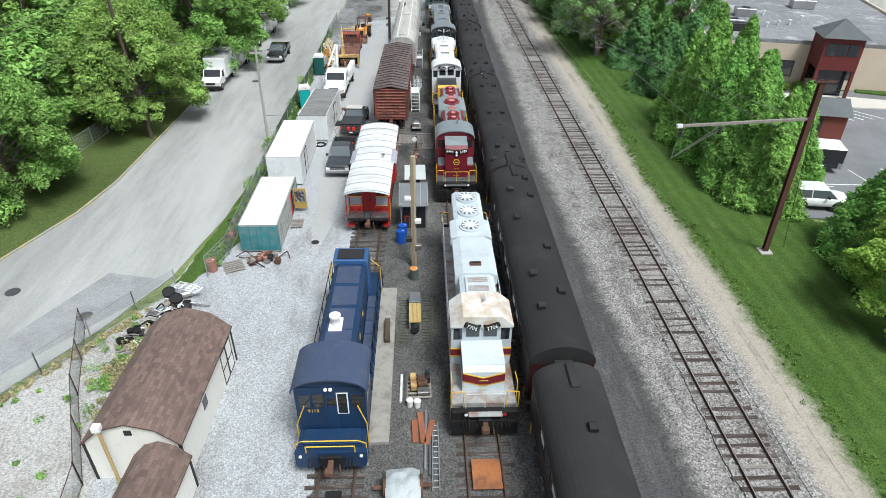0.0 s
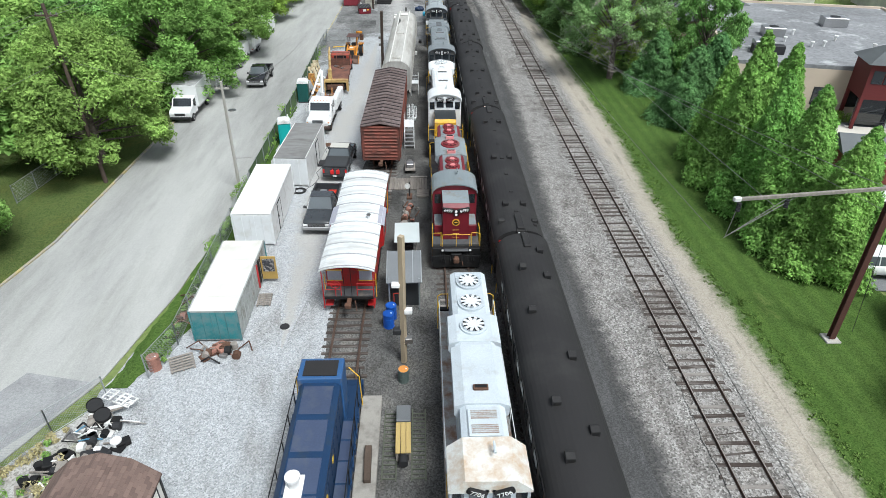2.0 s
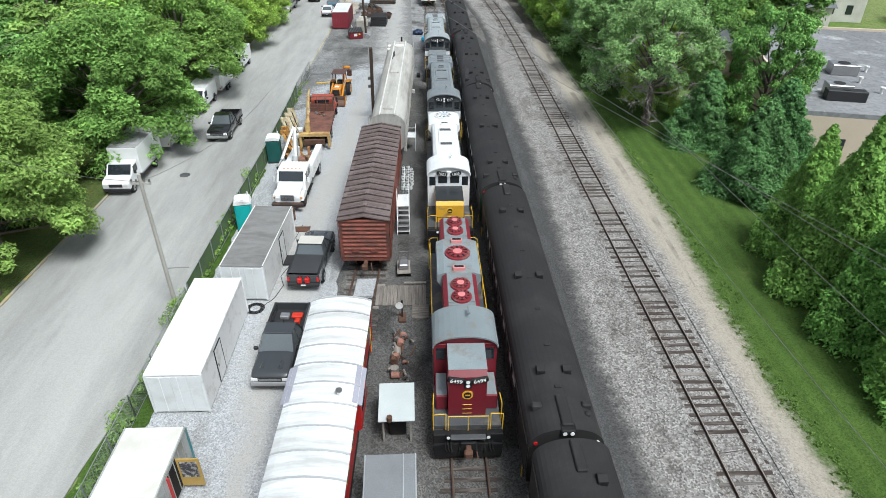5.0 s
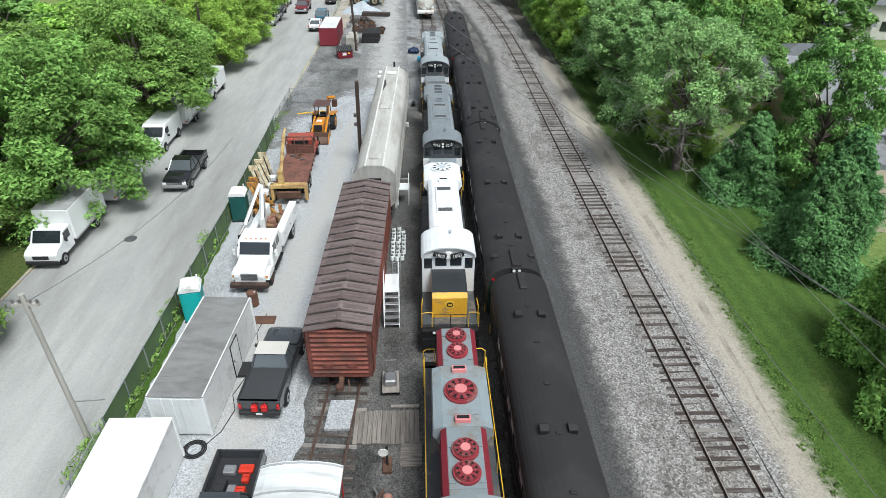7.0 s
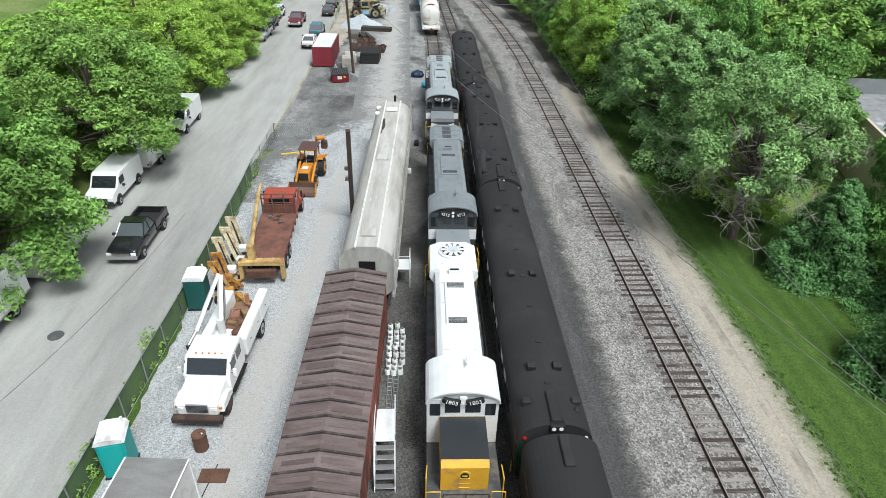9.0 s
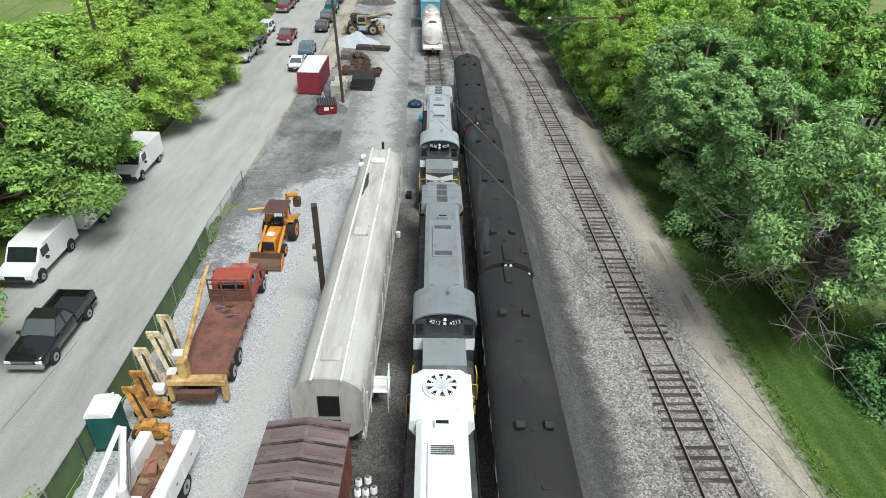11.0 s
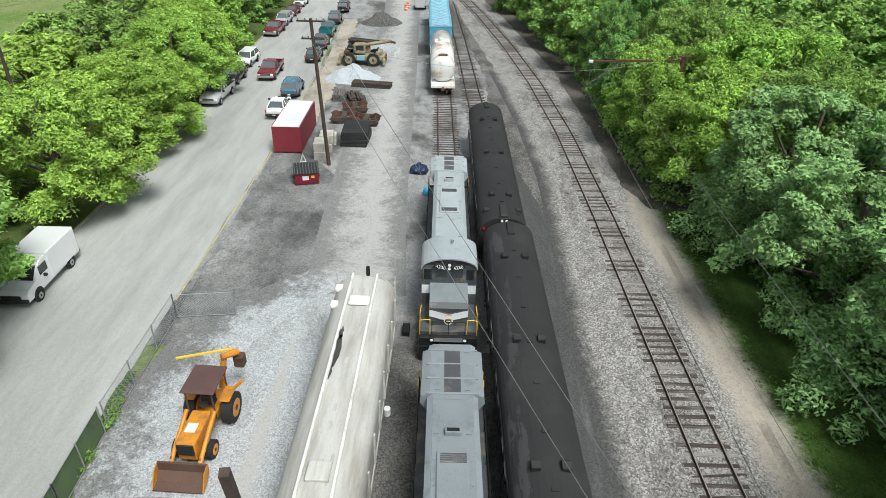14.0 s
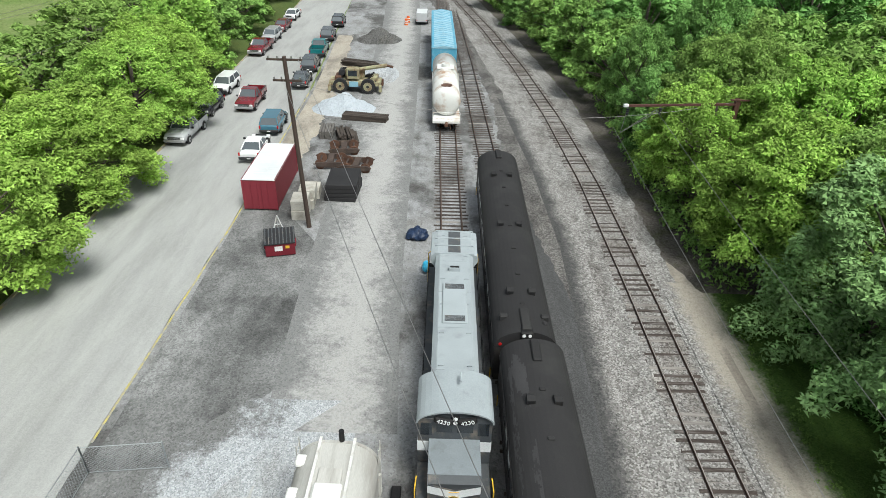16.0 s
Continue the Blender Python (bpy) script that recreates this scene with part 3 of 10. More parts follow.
track("track_caboose", [(-3.75, 4), (-3.8, 36), (-3.5, 48), (-2.95, 56), (-2.6, 70), (-1.8, 98)], 4, 0.11, label="yard track under the caboose and freight cars")

# ---- rolling stock ----
def truck(root, y, axles=(-1.2, 1.2), half=0.95, colour=None, wr=0.48):
    """A wheel truck: side frames, wheels and springs."""
    colour = colour or black
    bm = B()
    L = axles[-1] + 0.55
    for s in (-1, 1):
        prism(bm, [(y - L, 0.62), (y - L + 0.3, 0.78), (y + L - 0.3, 0.78), (y + L, 0.62), (y + L - 0.3, 0.42), (y + 0.4, 0.32), (y - 0.4, 0.32), (y - L + 0.3, 0.42)], s * half, s * (half + 0.16), axis="x")
        for k in (-0.22, 0, 0.22):
            cyl(bm, (s * (half + 0.02), y + k, 0.5), 0.09, 0.3, seg=8)
    box(bm, -half, half, y - 0.25, y + 0.25, 0.5, 0.8)
    fr = part("truck", bm, colour, root)
    for a in axles:
        for s in (-1, 1):
            bm = cyl(B(), (s * 0.78, y + a, wr + 0.09), wr, 0.12, "x", 20)
            cyl(bm, (s * 0.71, y + a, wr + 0.09), wr + 0.03, 0.03, "x", 20)
            part("wheel", bm, rust, fr)
    return fr


def coupler(root, y, d, z=0.98):
    bm = box(B(), -0.12, 0.12, min(y, y + d * 0.55), max(y, y + d * 0.55), z - 0.11, z + 0.11, 0.03)
    box(bm, -0.2, 0.16, min(y + d * 0.5, y + d * 0.78), max(y + d * 0.5, y + d * 0.78), z - 0.16, z + 0.16, 0.05)
    rod(bm, (0.3, y, z - 0.1), (0.42, y + d * 0.45, z - 0.5), 0.03)
    part("coupler", bm, rust, root)


def handrail(root, pts, r=0.022, posts=(), name="handrail", material=None, base=1.5):
    bm = rods(B(), pts, r)
    for x, y, z in posts:
        rod(bm, (x, y, base), (x, y, z), r)
    return part(name, bm, material or yellow, root)


def fan(root, x, y, z, r, blade_m, rim_m, hub_m, k=10):
    bm = cyl(B(), (x, y, z + 0.06), r, 0.12, seg=28)
    cyl(bm, (x, y, z + 0.1), r * 0.86, 0.12, seg=28)
    f = part("fan_housing", bm, rim_m, root)
    # black disc under the blades, drawn for the dark of the unlit shaft
    bm = cyl(B(), (x, y, z + 0.166), r * 0.8, 0.012, seg=28)
    part("fan_opening", bm, black, f)
    for i in range(k):
        a = 2 * math.pi * i / k
        m = Matrix.Translation((x, y, z + 0.19)) @ Matrix.Rotation(a, 4, "Z")
        part("fan_blade", box(B(), r * 0.2, r * 0.82, -r * 0.09, r * 0.13, -0.008, 0.008, m=m), blade_m, f)
    part("fan_hub", cyl(B(), (x, y, z + 0.2), r * 0.36, 0.05, seg=20), hub_m, f)
    bm = B()
    for q in (0.55, 0.8):
        for i in range(24):
            a, b = 2 * math.pi * i / 24, 2 * math.pi * (i + 1) / 24
            rod(bm, (x + r * q * math.cos(a), y + r * q * math.sin(a), z + 0.225), (x + r * q * math.cos(b), y + r * q * math.sin(b), z + 0.225), 0.01, 4)
    part("fan_guard", bm, rim_m, f)


def engine(name, x, y0, L, body, deck_m, roof_m, nose_m, label, number="", spec=None, yaw=0.0, kind="arch"):
    """A road switcher: frame, trucks, tank, long hood, cab and short hood; its nose faces -y. y0: pilot."""
    q = dict(cab0=2.3, cab1=4.6, cab_w=1.42, cab_z=4.45, hood_w=0.86, hood_z=4.05, nose_z=2.75, nose_w=0.8, rail_m=yellow, band=None, fans=(), fan_m=steel, rim_m=roof_m, hub_m=steel, flare=None, hood_end=0.95, stripe=None, number_m=lamp_white, pilot_m=black)
    q.update(spec or {})
    root = thing(name, x, y0, 0.1, yaw, label, "locomotive", "locomotives in the yard")
    bm = box(B(), -1.45, 1.45, 0.6, L - 0.6, 1.28, 1.5, 0.02)
    box(bm, -0.9, 0.9, 0.6, L - 0.6, 1.0, 1.3)
    part("frame", bm, deck_m, root)
    for e, d in ((0.12, 1), (L - 0.12, -1)):
        bm = B()
        a, b = sorted((e, e + d * 0.3))
        box(bm, -1.5, 1.5, a, b, 0.45, 1.45, 0.03)
        prism(bm, [(-1.45, 0.15), (1.45, 0.15), (1.35, 0.5), (-1.35, 0.5)], a - 0.12 * d, b - 0.1 * d)
        part("pilot", bm, q["pilot_m"], root)
    for e, d in ((0.45, 1), (L - 0.45, -1)):
        for s in (-1, 1):
            for z in (0.5, 0.83, 1.16):
                a, b = sorted((e, e + d * 0.45))
                part("step", box(B(), min(s * 1.05, s * 1.5), max(s * 1.05, s * 1.5), a, b, z, z + 0.04), deck_m, root)
    coupler(root, 0.12, -1), coupler(root, L - 0.12, 1)
    truck(root, 3.3), truck(root, L - 3.3)
    part("fuel_tank", box(B(), -1.2, 1.2, L / 2 - 2.2, L / 2 + 2.0, 0.35, 1.2, 0.2), black, root)
    # long hood
    w, z, y_a, y_b = q["hood_w"], q["hood_z"], q["cab1"], L - q["hood_end"]
    if q.get("hood_round"):
        prof = [(-w, 1.5), (w, 1.5), (w, z - 0.28)] + arc(0, z - 0.28, w, 0.28, 8, 172, 8) + [(-w, z - 0.28)]
    else:
        prof = [(-w, 1.5), (w, 1.5), (w, z - 0.14), (w - 0.2, z), (-w + 0.2, z), (-w, z - 0.14)]
    hood = part("long_hood", prism(B(), prof, y_a, y_b), body, root)
    part("hood_roof", prism(B(), [(-w + 0.12, z - 0.06), (w - 0.12, z - 0.06), (w - 0.24, z + 0.02), (-w + 0.24, z + 0.02)], y_a, y_b - 0.03), roof_m, hood)
    k = int((y_b - y_a) / 0.75)
    for i in range(k):
        ya = y_a + 0.08 + i * (y_b - y_a) / k
        for s in (-1, 1):
            part("hood_door", box(B(), s * w - 0.012, s * w + 0.012, ya, ya + 0.6, 1.65, z - 0.55), body, hood)
    if q["flare"]:
        ya, yb = q["flare"]
        part("radiator_flare", prism(B(), [(-w - 0.02, z - 0.9), (-w - 0.3, z - 0.45), (-w - 0.26, z - 0.1), (-w + 0.1, z + 0.04), (w - 0.1, z + 0.04), (w + 0.26, z - 0.1), (w + 0.3, z - 0.45), (w + 0.02, z - 0.9)], ya, yb), roof_m, hood)
    if q.get("dyn"):
        ya, yb = q["dyn"]
        part("dynamic_brake", prism(B(), [(-w, z - 0.75), (-w - 0.2, z - 0.5), (-w - 0.2, z - 0.05), (-w + 0.2, z + 0.12), (w - 0.2, z + 0.12), (w + 0.2, z - 0.05), (w + 0.2, z - 0.5), (w, z - 0.75)], ya, yb), roof_m, hood)
    if q["flare"] and not q["fans"]:
        ya, yb = q["flare"]
        for i in range(4):
            yy = ya + 0.05 + i * (yb - ya - 0.1) / 3
            part("roof_seam", box(B(), -w - 0.05, w + 0.05, yy - 0.04, yy + 0.04, z - 0.02, z + 0.075, 0.01), roof_m, hood)
        part("radiator_screen", box(B(), -0.34, 0.34, ya + 0.12, yb - 0.12, z + 0.03, z + 0.055), deck_m, hood)
    for i in range(5):
        yy = y_a + 0.6 + i * (y_b - y_a - 1.0) / 4
        part("panel_joint", box(B(), -w + 0.22, w - 0.22, yy - 0.018, yy + 0.018, z + 0.015, z + 0.035), roof_m, hood)
    for fy, fr in q["fans"]:
        fan(hood, 0, fy, z + (0.12 if q.get("dyn") and q["dyn"][0] <= fy <= q["dyn"][1] else 0.02), fr, q["fan_m"], q["rim_m"], q["hub_m"])
    for hy, hl, hw in q.get("hatches", ()):
        h = part("hatch", box(B(), -hw, hw, hy - hl / 2, hy + hl / 2, z, z + 0.11, 0.03), roof_m, hood)
        for e in (-1, 1):
            for i in range(5):
                yy = hy + e * (hl / 2 - 0.12 - i * 0.09)
                part("grille_slat", box(B(), -hw + 0.12, hw - 0.12, yy - 0.03, yy + 0.03, z + 0.11, z + 0.125), deck_m, h)
    for hy, hx in q.get("exhaust", ()):
        e = part("exhaust_stack", box(B(), hx - 0.3, hx + 0.3, hy - 0.13, hy + 0.13, z, z + 0.24, 0.02), q.get("stack_m", rust), hood)
        # black slab on the closed top gives the shaded hollow of the stack
        part("stack_opening", box(B(), hx - 0.24, hx + 0.24, hy - 0.08, hy + 0.08, z + 0.235, z + 0.25), black, e)
    for i in range(6):
        for s in (-0.6, 0.6):
            yy = y_a + 0.8 + i * (y_b - y_a - 1.4) / 5
            part("lifting_eye", rods(B(), [(s * w - 0.09, yy, z), (s * w - 0.09, yy, z + 0.08), (s * w + 0.09, yy, z + 0.08), (s * w + 0.09, yy, z)], 0.014, 5), roof_m, hood)
    # cab
    c0, c1, cw, cz = q["cab0"], q["cab1"], q["cab_w"], q["cab_z"]
    cab = part("cab", box(B(), -cw, cw, c0, c1, 1.5, cz - 0.5, 0.02), q.get("cab_m", body), root)
    if kind == "arch":
        up = arc(0, cz - 0.62, cw + 0.06, 0.66, 0, 180, 14)
        lo = arc(0, cz - 0.62, cw, 0.58, 180, 0, 14)
        part("cab_roof", prism(B(), up + lo, c0 - 0.14, c1 + 0.12), roof_m, cab, smooth=False)
        part("cab_gable", prism(B(), arc(0, cz - 0.62, cw, 0.58, 0, 180, 14), c0 + 0.02, c1 - 0.02), q.get("cab_m", body), cab)
    else:
        prof = [(-cw - 0.04, cz - 0.62), (cw + 0.04, cz - 0.62), (cw + 0.04, cz - 0.5), (cw * 0.62, cz), (-cw * 0.62, cz), (-cw - 0.04, cz - 0.5)]
        part("cab_roof", prism(B(), prof, c0 - 0.1, c1 + 0.1), q.get("cab_roof_m", roof_m), cab)
    wz0, wz1 = cz - 1.28, cz - 0.68
    for s in (-1, 1):
        w1 = part("side_window", box(B(), s * cw - 0.015, s * cw + 0.015, c0 + 0.45, c1 - 0.35, wz0, wz1 - 0.06), window, cab)
        part("window_frame", box(B(), s * cw - 0.012, s * cw + 0.012, c0 + 0.38, c1 - 0.28, wz0 - 0.07, wz1), q.get("trim_m", body), w1)
        a, b = sorted((s * 0.1, s * 0.72))
        part("windshield", box(B(), a, b, c0 - 0.016, c0 + 0.02, wz0 + 0.06, wz1 - 0.02), window, cab)
        a, b = sorted((s * 0.9, s * (cw - 0.12)))
        part("cab_door_window", box(B(), a, b, c0 - 0.016, c0 + 0.02, wz0 - 0.1, wz1 - 0.05), window, cab)
    # short hood
    nw, nz = q["nose_w"], q["nose_z"]
    n0 = q.get("nose0", 1.0)
    nose = part("short_hood", prism(B(), [(n0, 1.5), (c0, 1.5), (c0, nz), (n0 + 0.25, nz - 0.07), (n0, nz - 0.3)], -nw, nw, axis="x"), nose_m, root)
    part("nose_top", prism(B(), [(n0 + 0.24, nz - 0.06), (c0 - 0.02, nz + 0.012), (c0 - 0.02, nz - 0.05), (n0 + 0.24, nz - 0.12)], -nw - 0.008, nw + 0.008, axis="x"), q.get("nose_top_m", roof_m), nose)
    bm = B()
    for i in range(3):
        rods(bm, [(-0.2, n0 - 0.06, 1.7 + i * 0.26), (0.2, n0 - 0.06, 1.7 + i * 0.26)], 0.014, 5)
    part("grab_irons", bm, q["rail_m"], nose)
    if q["stripe"]:
        bm = B()
        for s in (-1, 1):
            a, b = sorted((s * 0.02, s * nw))
            pts = [(s * 0.0, nz - 1.12), (s * nw, nz - 0.82), (s * nw, nz - 0.36), (0.0, nz - 0.66)]
            prism(bm, pts, n0 - 0.02, n0 + 0.01)
            box(bm, s * nw - 0.012, s * nw + 0.012, n0 + 0.02, c0 - 0.02, nz - 0.82, nz - 0.36)
        part("chevron", bm, q["stripe"], nose)
        bm = B()
        for s in (-1, 1):
            for dz in (nz - 1.15, nz - 0.67):
                prism(bm, [(0, dz), (s * nw, dz + 0.3), (s * nw, dz + 0.35), (0, dz + 0.05)], n0 - 0.026, n0 + 0.01)
        part("stripe", bm, q.get("stripe2", yellow), nose)
    if q["band"]:
        bm = box(B(), -cw - 0.012, cw + 0.012, c0 - 0.012, c1 + 0.012, *q.get("band_z", (2.05, 2.5)))
        part("cab_band", bm, q["band"], cab)
        if q.get("band2"):
            for dz in q.get("band_z", (2.05, 2.5)):
                part("stripe", box(B(), -cw - 0.02, cw + 0.02, c0 - 0.02, c1 + 0.02, dz - 0.03, dz + 0.03), q["band2"], cab)
    if q.get("emblem"):
        e = part("emblem", cyl(B(), (0, n0 - 0.015, q.get("emblem_z", nz - 0.62)), 0.24, 0.03, "y", 24), q["emblem"], nose)
        part("emblem_ring", cyl(B(), (0, n0 - 0.025, q.get("emblem_z", nz - 0.62)), 0.17, 0.03, "y", 24), black, e)
        part("emblem_bar", box(B(), -0.1, 0.1, n0 - 0.045, n0 - 0.03, q.get("emblem_z", nz - 0.62) - 0.04, q.get("emblem_z", nz - 0.62) + 0.04), q["emblem"], e)
    if q.get("shoulder"):
        for s in (-1, 1):
            a, b = sorted((s * (nw + 0.005), s * 1.36))
            sh = part("nose_locker", box(B(), a, b, n0 + 0.35, c0 - 0.05, 1.5, 2.35, 0.04), nose_m, root)
            part("locker_lid", box(B(), a + 0.04, b - 0.04, n0 + 0.4, c0 - 0.1, 2.34, 2.37), roof_m, sh)
    # snow plough, drawbar pocket and hoses at the front
    plough = part("plough", prism(B(), [(-1.45, 0.25), (0, 0.25), (1.45, 0.25), (1.5, 0.95), (0.42, 1.02), (-0.42, 1.02), (-1.5, 0.95)], -0.02, 0.1), q["pilot_m"], root)
    part("drawbar_pocket", box(B(), -0.34, 0.34, -0.14, 0.12, 0.62, 1.2, 0.04), black, plough)
    part("anticlimber", box(B(), -0.75, 0.75, -0.12, 0.3, 1.36, 1.44, 0.02), deck_m, root)
    for i in range(5):
        xx = -1.0 + i * 0.12 if i < 3 else 0.9 + (i - 3) * 0.12
        part("hose", rods(B(), [(xx, -0.03, 1.2), (xx + 0.03, -0.12, 0.85), (xx + 0.1, -0.06, 0.6)], 0.024, 5), rubber, root)
    # headlights, number boards
    hy, hz = q.get("light", (c0 - 0.02, cz - 0.52))
    bm = box(B(), -0.16, 0.16, hy - 0.06, hy + 0.04, hz - 0.24, hz + 0.22, 0.03) if not q.get("light_flat") else box(B(), -0.27, 0.27, hy - 0.06, hy + 0.04, hz - 0.13, hz + 0.13, 0.03)
    hl = part("headlight_casing", bm, q.get("light_m", black), cab)
    for dx, dz in (((0, -0.11), (0, 0.11)) if not q.get("light_flat") else ((-0.13, 0), (0.13, 0))):
        part("headlight", cyl(B(), (dx, hy - 0.06, hz + dz), 0.088, 0.04, "y", 16), lamp_white, hl)
    if number:
        for s in (-1, 1):
            ang = s * q.get("board_tilt", 14)
            m = Matrix.Translation((s * q.get("board_x", 0.47), q.get("board_y", c0 - 0.17), q.get("board_z", cz - 0.46))) @ Matrix.Rotation(radians(-ang), 4, "Y")
            nb = part("number_board", box(B(), -0.37, 0.37, -0.05, 0.12, -0.15, 0.15, 0.06), black, cab)
            nb.matrix_basis = m
            letters(number, 0.27, q["number_m"], nb, pose(0, -0.058, 0, 90, 0, 0))
    # handrails
    rm = q["rail_m"]
    for s in (-1, 1):
        pts = [(s * 1.42, c1 + 0.1, 1.5), (s * 1.42, c1 + 0.15, 2.45), (s * 1.42, L - 0.9, 2.45), (s * 1.42, L - 0.6, 1.5)]
        handrail(root, pts, 0.02, [(s * 1.42, c1 + 1.6 + i * 1.7, 2.45) for i in range(int((L - c1 - 2.4) / 1.7) + 1)], material=q.get("side_rail_m", rm))
        for e, d in ((0.35, 1), (L - 0.35, -1)):
            handrail(root, [(s * 1.48, e + d * 0.1, 0.55), (s * 1.48, e + d * 0.05, 2.35), (s * 1.3, e, 2.45), (s * 0.95, e, 2.45), (s * 0.95, e, 1.5)], 0.024, material=rm, name="step_rail")
            handrail(root, [(s * 1.48, e + d * 0.62, 0.6), (s * 1.48, e + d * 0.62, 2.4), (s * 1.44, e + d * 1.2, 2.45)], 0.024, material=rm, name="step_rail")
    for e in (0.3, L - 0.3):
        handrail(root, [(-0.85, e, 1.5), (-0.85, e, 2.35), (0.85, e, 2.35), (0.85, e, 1.5)], 0.02, [(0, e, 2.35)], name="end_rail", material=q.get("end_rail_m", rm))
    part("horn", rods(cyl(B(), (0.2, c1 - 0.6, cz + 0.2), 0.03, 0.36), [(0.2, c1 - 0.9, cz + 0.34), (0.2, c1 - 0.4, cz + 0.34)], 0.05), roof_m, cab)
    for s in (-1, 1):
        part("air_hose", rods(B(), [(s * 0.35, 0.08, 1.1), (s * 0.36, -0.12, 0.8), (s * 0.4, -0.1, 0.5)], 0.03), rubber, root)
        part("air_hose", rods(B(), [(s * 0.7, 0.08, 1.1), (s * 0.72, -0.1, 0.75), (s * 0.7, -0.05, 0.5)], 0.025), rubber, root)
    for s in (-1, 1):
        d = part("ditch_light", cyl(B(), (s * 0.85, 0.05, 1.42), 0.1, 0.14, "y", 14), black, root)
        part("lens", cyl(B(), (s * 0.85, -0.03, 1.42), 0.08, 0.02, "y", 14), lamp_white if s < 0 or not q.get("red_side") else red_lens, d)
    return root


def loco_paint(name, c, dirt=(0.2, 0.17, 0.14), amt=0.25, rough=0.5):
    return mat(name, c, rough, 0, 0.12, big=0.8, fine=18, bump=0.06, dirt=dirt, dirt_amt=amt, dirt_scale=1.1, stretch=(1, 1, 1))


grey_w = loco_paint("pale_grey_paint", (0.52, 0.57, 0.61), (0.40, 0.41, 0.41), 0.12)
grey_m = loco_paint("mid_grey_paint", (0.22, 0.245, 0.26), (0.15, 0.16, 0.165), 0.2)
grey_d = loco_paint("dark_grey_paint", (0.06, 0.066, 0.072))
slate = loco_paint("slate_roof_paint", (0.22, 0.255, 0.27))
maroon = loco_paint("maroon_paint", (0.17, 0.015, 0.025), (0.09, 0.02, 0.02), 0.2, 0.4)
navy = loco_paint("navy_paint", (0.012, 0.036, 0.09), (0.03, 0.045, 0.07), 0.2, 0.4)
navy_roof = loco_paint("faded_navy_roof", (0.052, 0.07, 0.125), (0.08, 0.095, 0.13), 0.3, 0.45)
snow = loco_paint("clean_white_paint", (0.74, 0.76, 0.77), (0.6, 0.6, 0.6), 0.15)
gold = loco_paint("golden_yellow_paint", (0.66, 0.36, 0.03))
deck = loco_paint("grimy_deck", (0.075, 0.08, 0.085))
pink = loco_paint("faded_red_hub", (0.62, 0.22, 0.22), (0.5, 0.3, 0.28), 0.2)
ruddy = loco_paint("dark_red_blades", (0.24, 0.03, 0.04))
coach_glossy = loco_paint("dark_nose_paint", (0.03, 0.034, 0.037), (0.05, 0.055, 0.06), 0.2, 0.35)
rusty_white = mat("rust_stained_white", (0.66, 0.66, 0.63), 0.7, 0, 0.12, dirt=(0.50, 0.36, 0.24), dirt_amt=0.5, dirt_scale=1.0)
deck_rusty = mat("worn_walkway", (0.38, 0.38, 0.37), 0.85, 0.1, 0.25, dirt=(0.26, 0.16, 0.11), dirt_amt=0.45)

engine("locomotive", 2.62, 19.0, 16.6, grey_w, deck_rusty, grey_w, grey_w, "pale grey road locomotive with a maroon chevron on its nose", "7706",
       dict(cab_roof_m=rusty_white, hood_w=0.88, hood_z=4.25, stripe=maroon, band=maroon, band2=yellow, flare=(10.3, 12.2), dyn=(6.6, 10.0), fans=((10.2 + 1.1, 0.62), (13.0, 0.62), (14.7, 0.62)),
            fan_m=snow, rim_m=grey_w, hub_m=snow, hatches=((5.7, 1.3, 0.62),), exhaust=((7.4, 0),), light_m=grey_w, side_rail_m=snow, end_rail_m=grey_w, light_flat=True, red_side=True, cab0=3.1, cab1=4.8, nose_z=2.98, nose_w=0.95, nose0=1.3, board_z=3.93, board_tilt=22, pilot_m=black), kind="angled")
engine("locomotive", 2.45, 41.2, 15.0, maroon, deck, slate, maroon, "dark maroon locomotive with a grey arched cab roof and red fans", "6499",
       dict(hood_z=4.15, cab0=3.0, cab1=5.0, cab_z=4.5, nose_z=4.05, nose_w=0.82, nose0=1.15, fans=((6.2, 0.5), (7.2, 0.5), (10.1, 0.68), (12.5, 0.46), (13.5, 0.46)), fan_m=ruddy, rim_m=ruddy, hub_m=pink,
            exhaust=((8.6, 0), (11.3, 0)), stack_m=pink, flare=(8.3, 11.6), light=(1.12, 3.45), board_y=1.1, board_x=0.5, board_z=3.62, board_tilt=10, emblem=gold, emblem_z=2.75, nose_top_m=slate, hood_end=0.9, band=None, shoulder=True))
engine("locomotive", 2.4, 58.3, 15.9, snow, deck, snow, gold, "white-roofed locomotive with a golden yellow nose", "1803",
       dict(hood_w=0.98, hood_z=4.1, cab0=3.45, cab1=5.45, cab_w=1.45, cab_z=4.5, nose_z=3.05, nose_w=0.92, nose0=1.15, nose_top_m=coach_glossy, emblem=yellow, emblem_z=2.35, hatches=((9.6, 3.4, 0.55),), exhaust=((12.2, 0),), stack_m=snow,
            flare=(12.5, 15.1), fans=((14.2, 0.78),), fan_m=snow, rim_m=snow, hub_m=grey_w, hood_round=False, light_m=snow, side_rail_m=black, end_rail_m=black, hood_end=0.6))
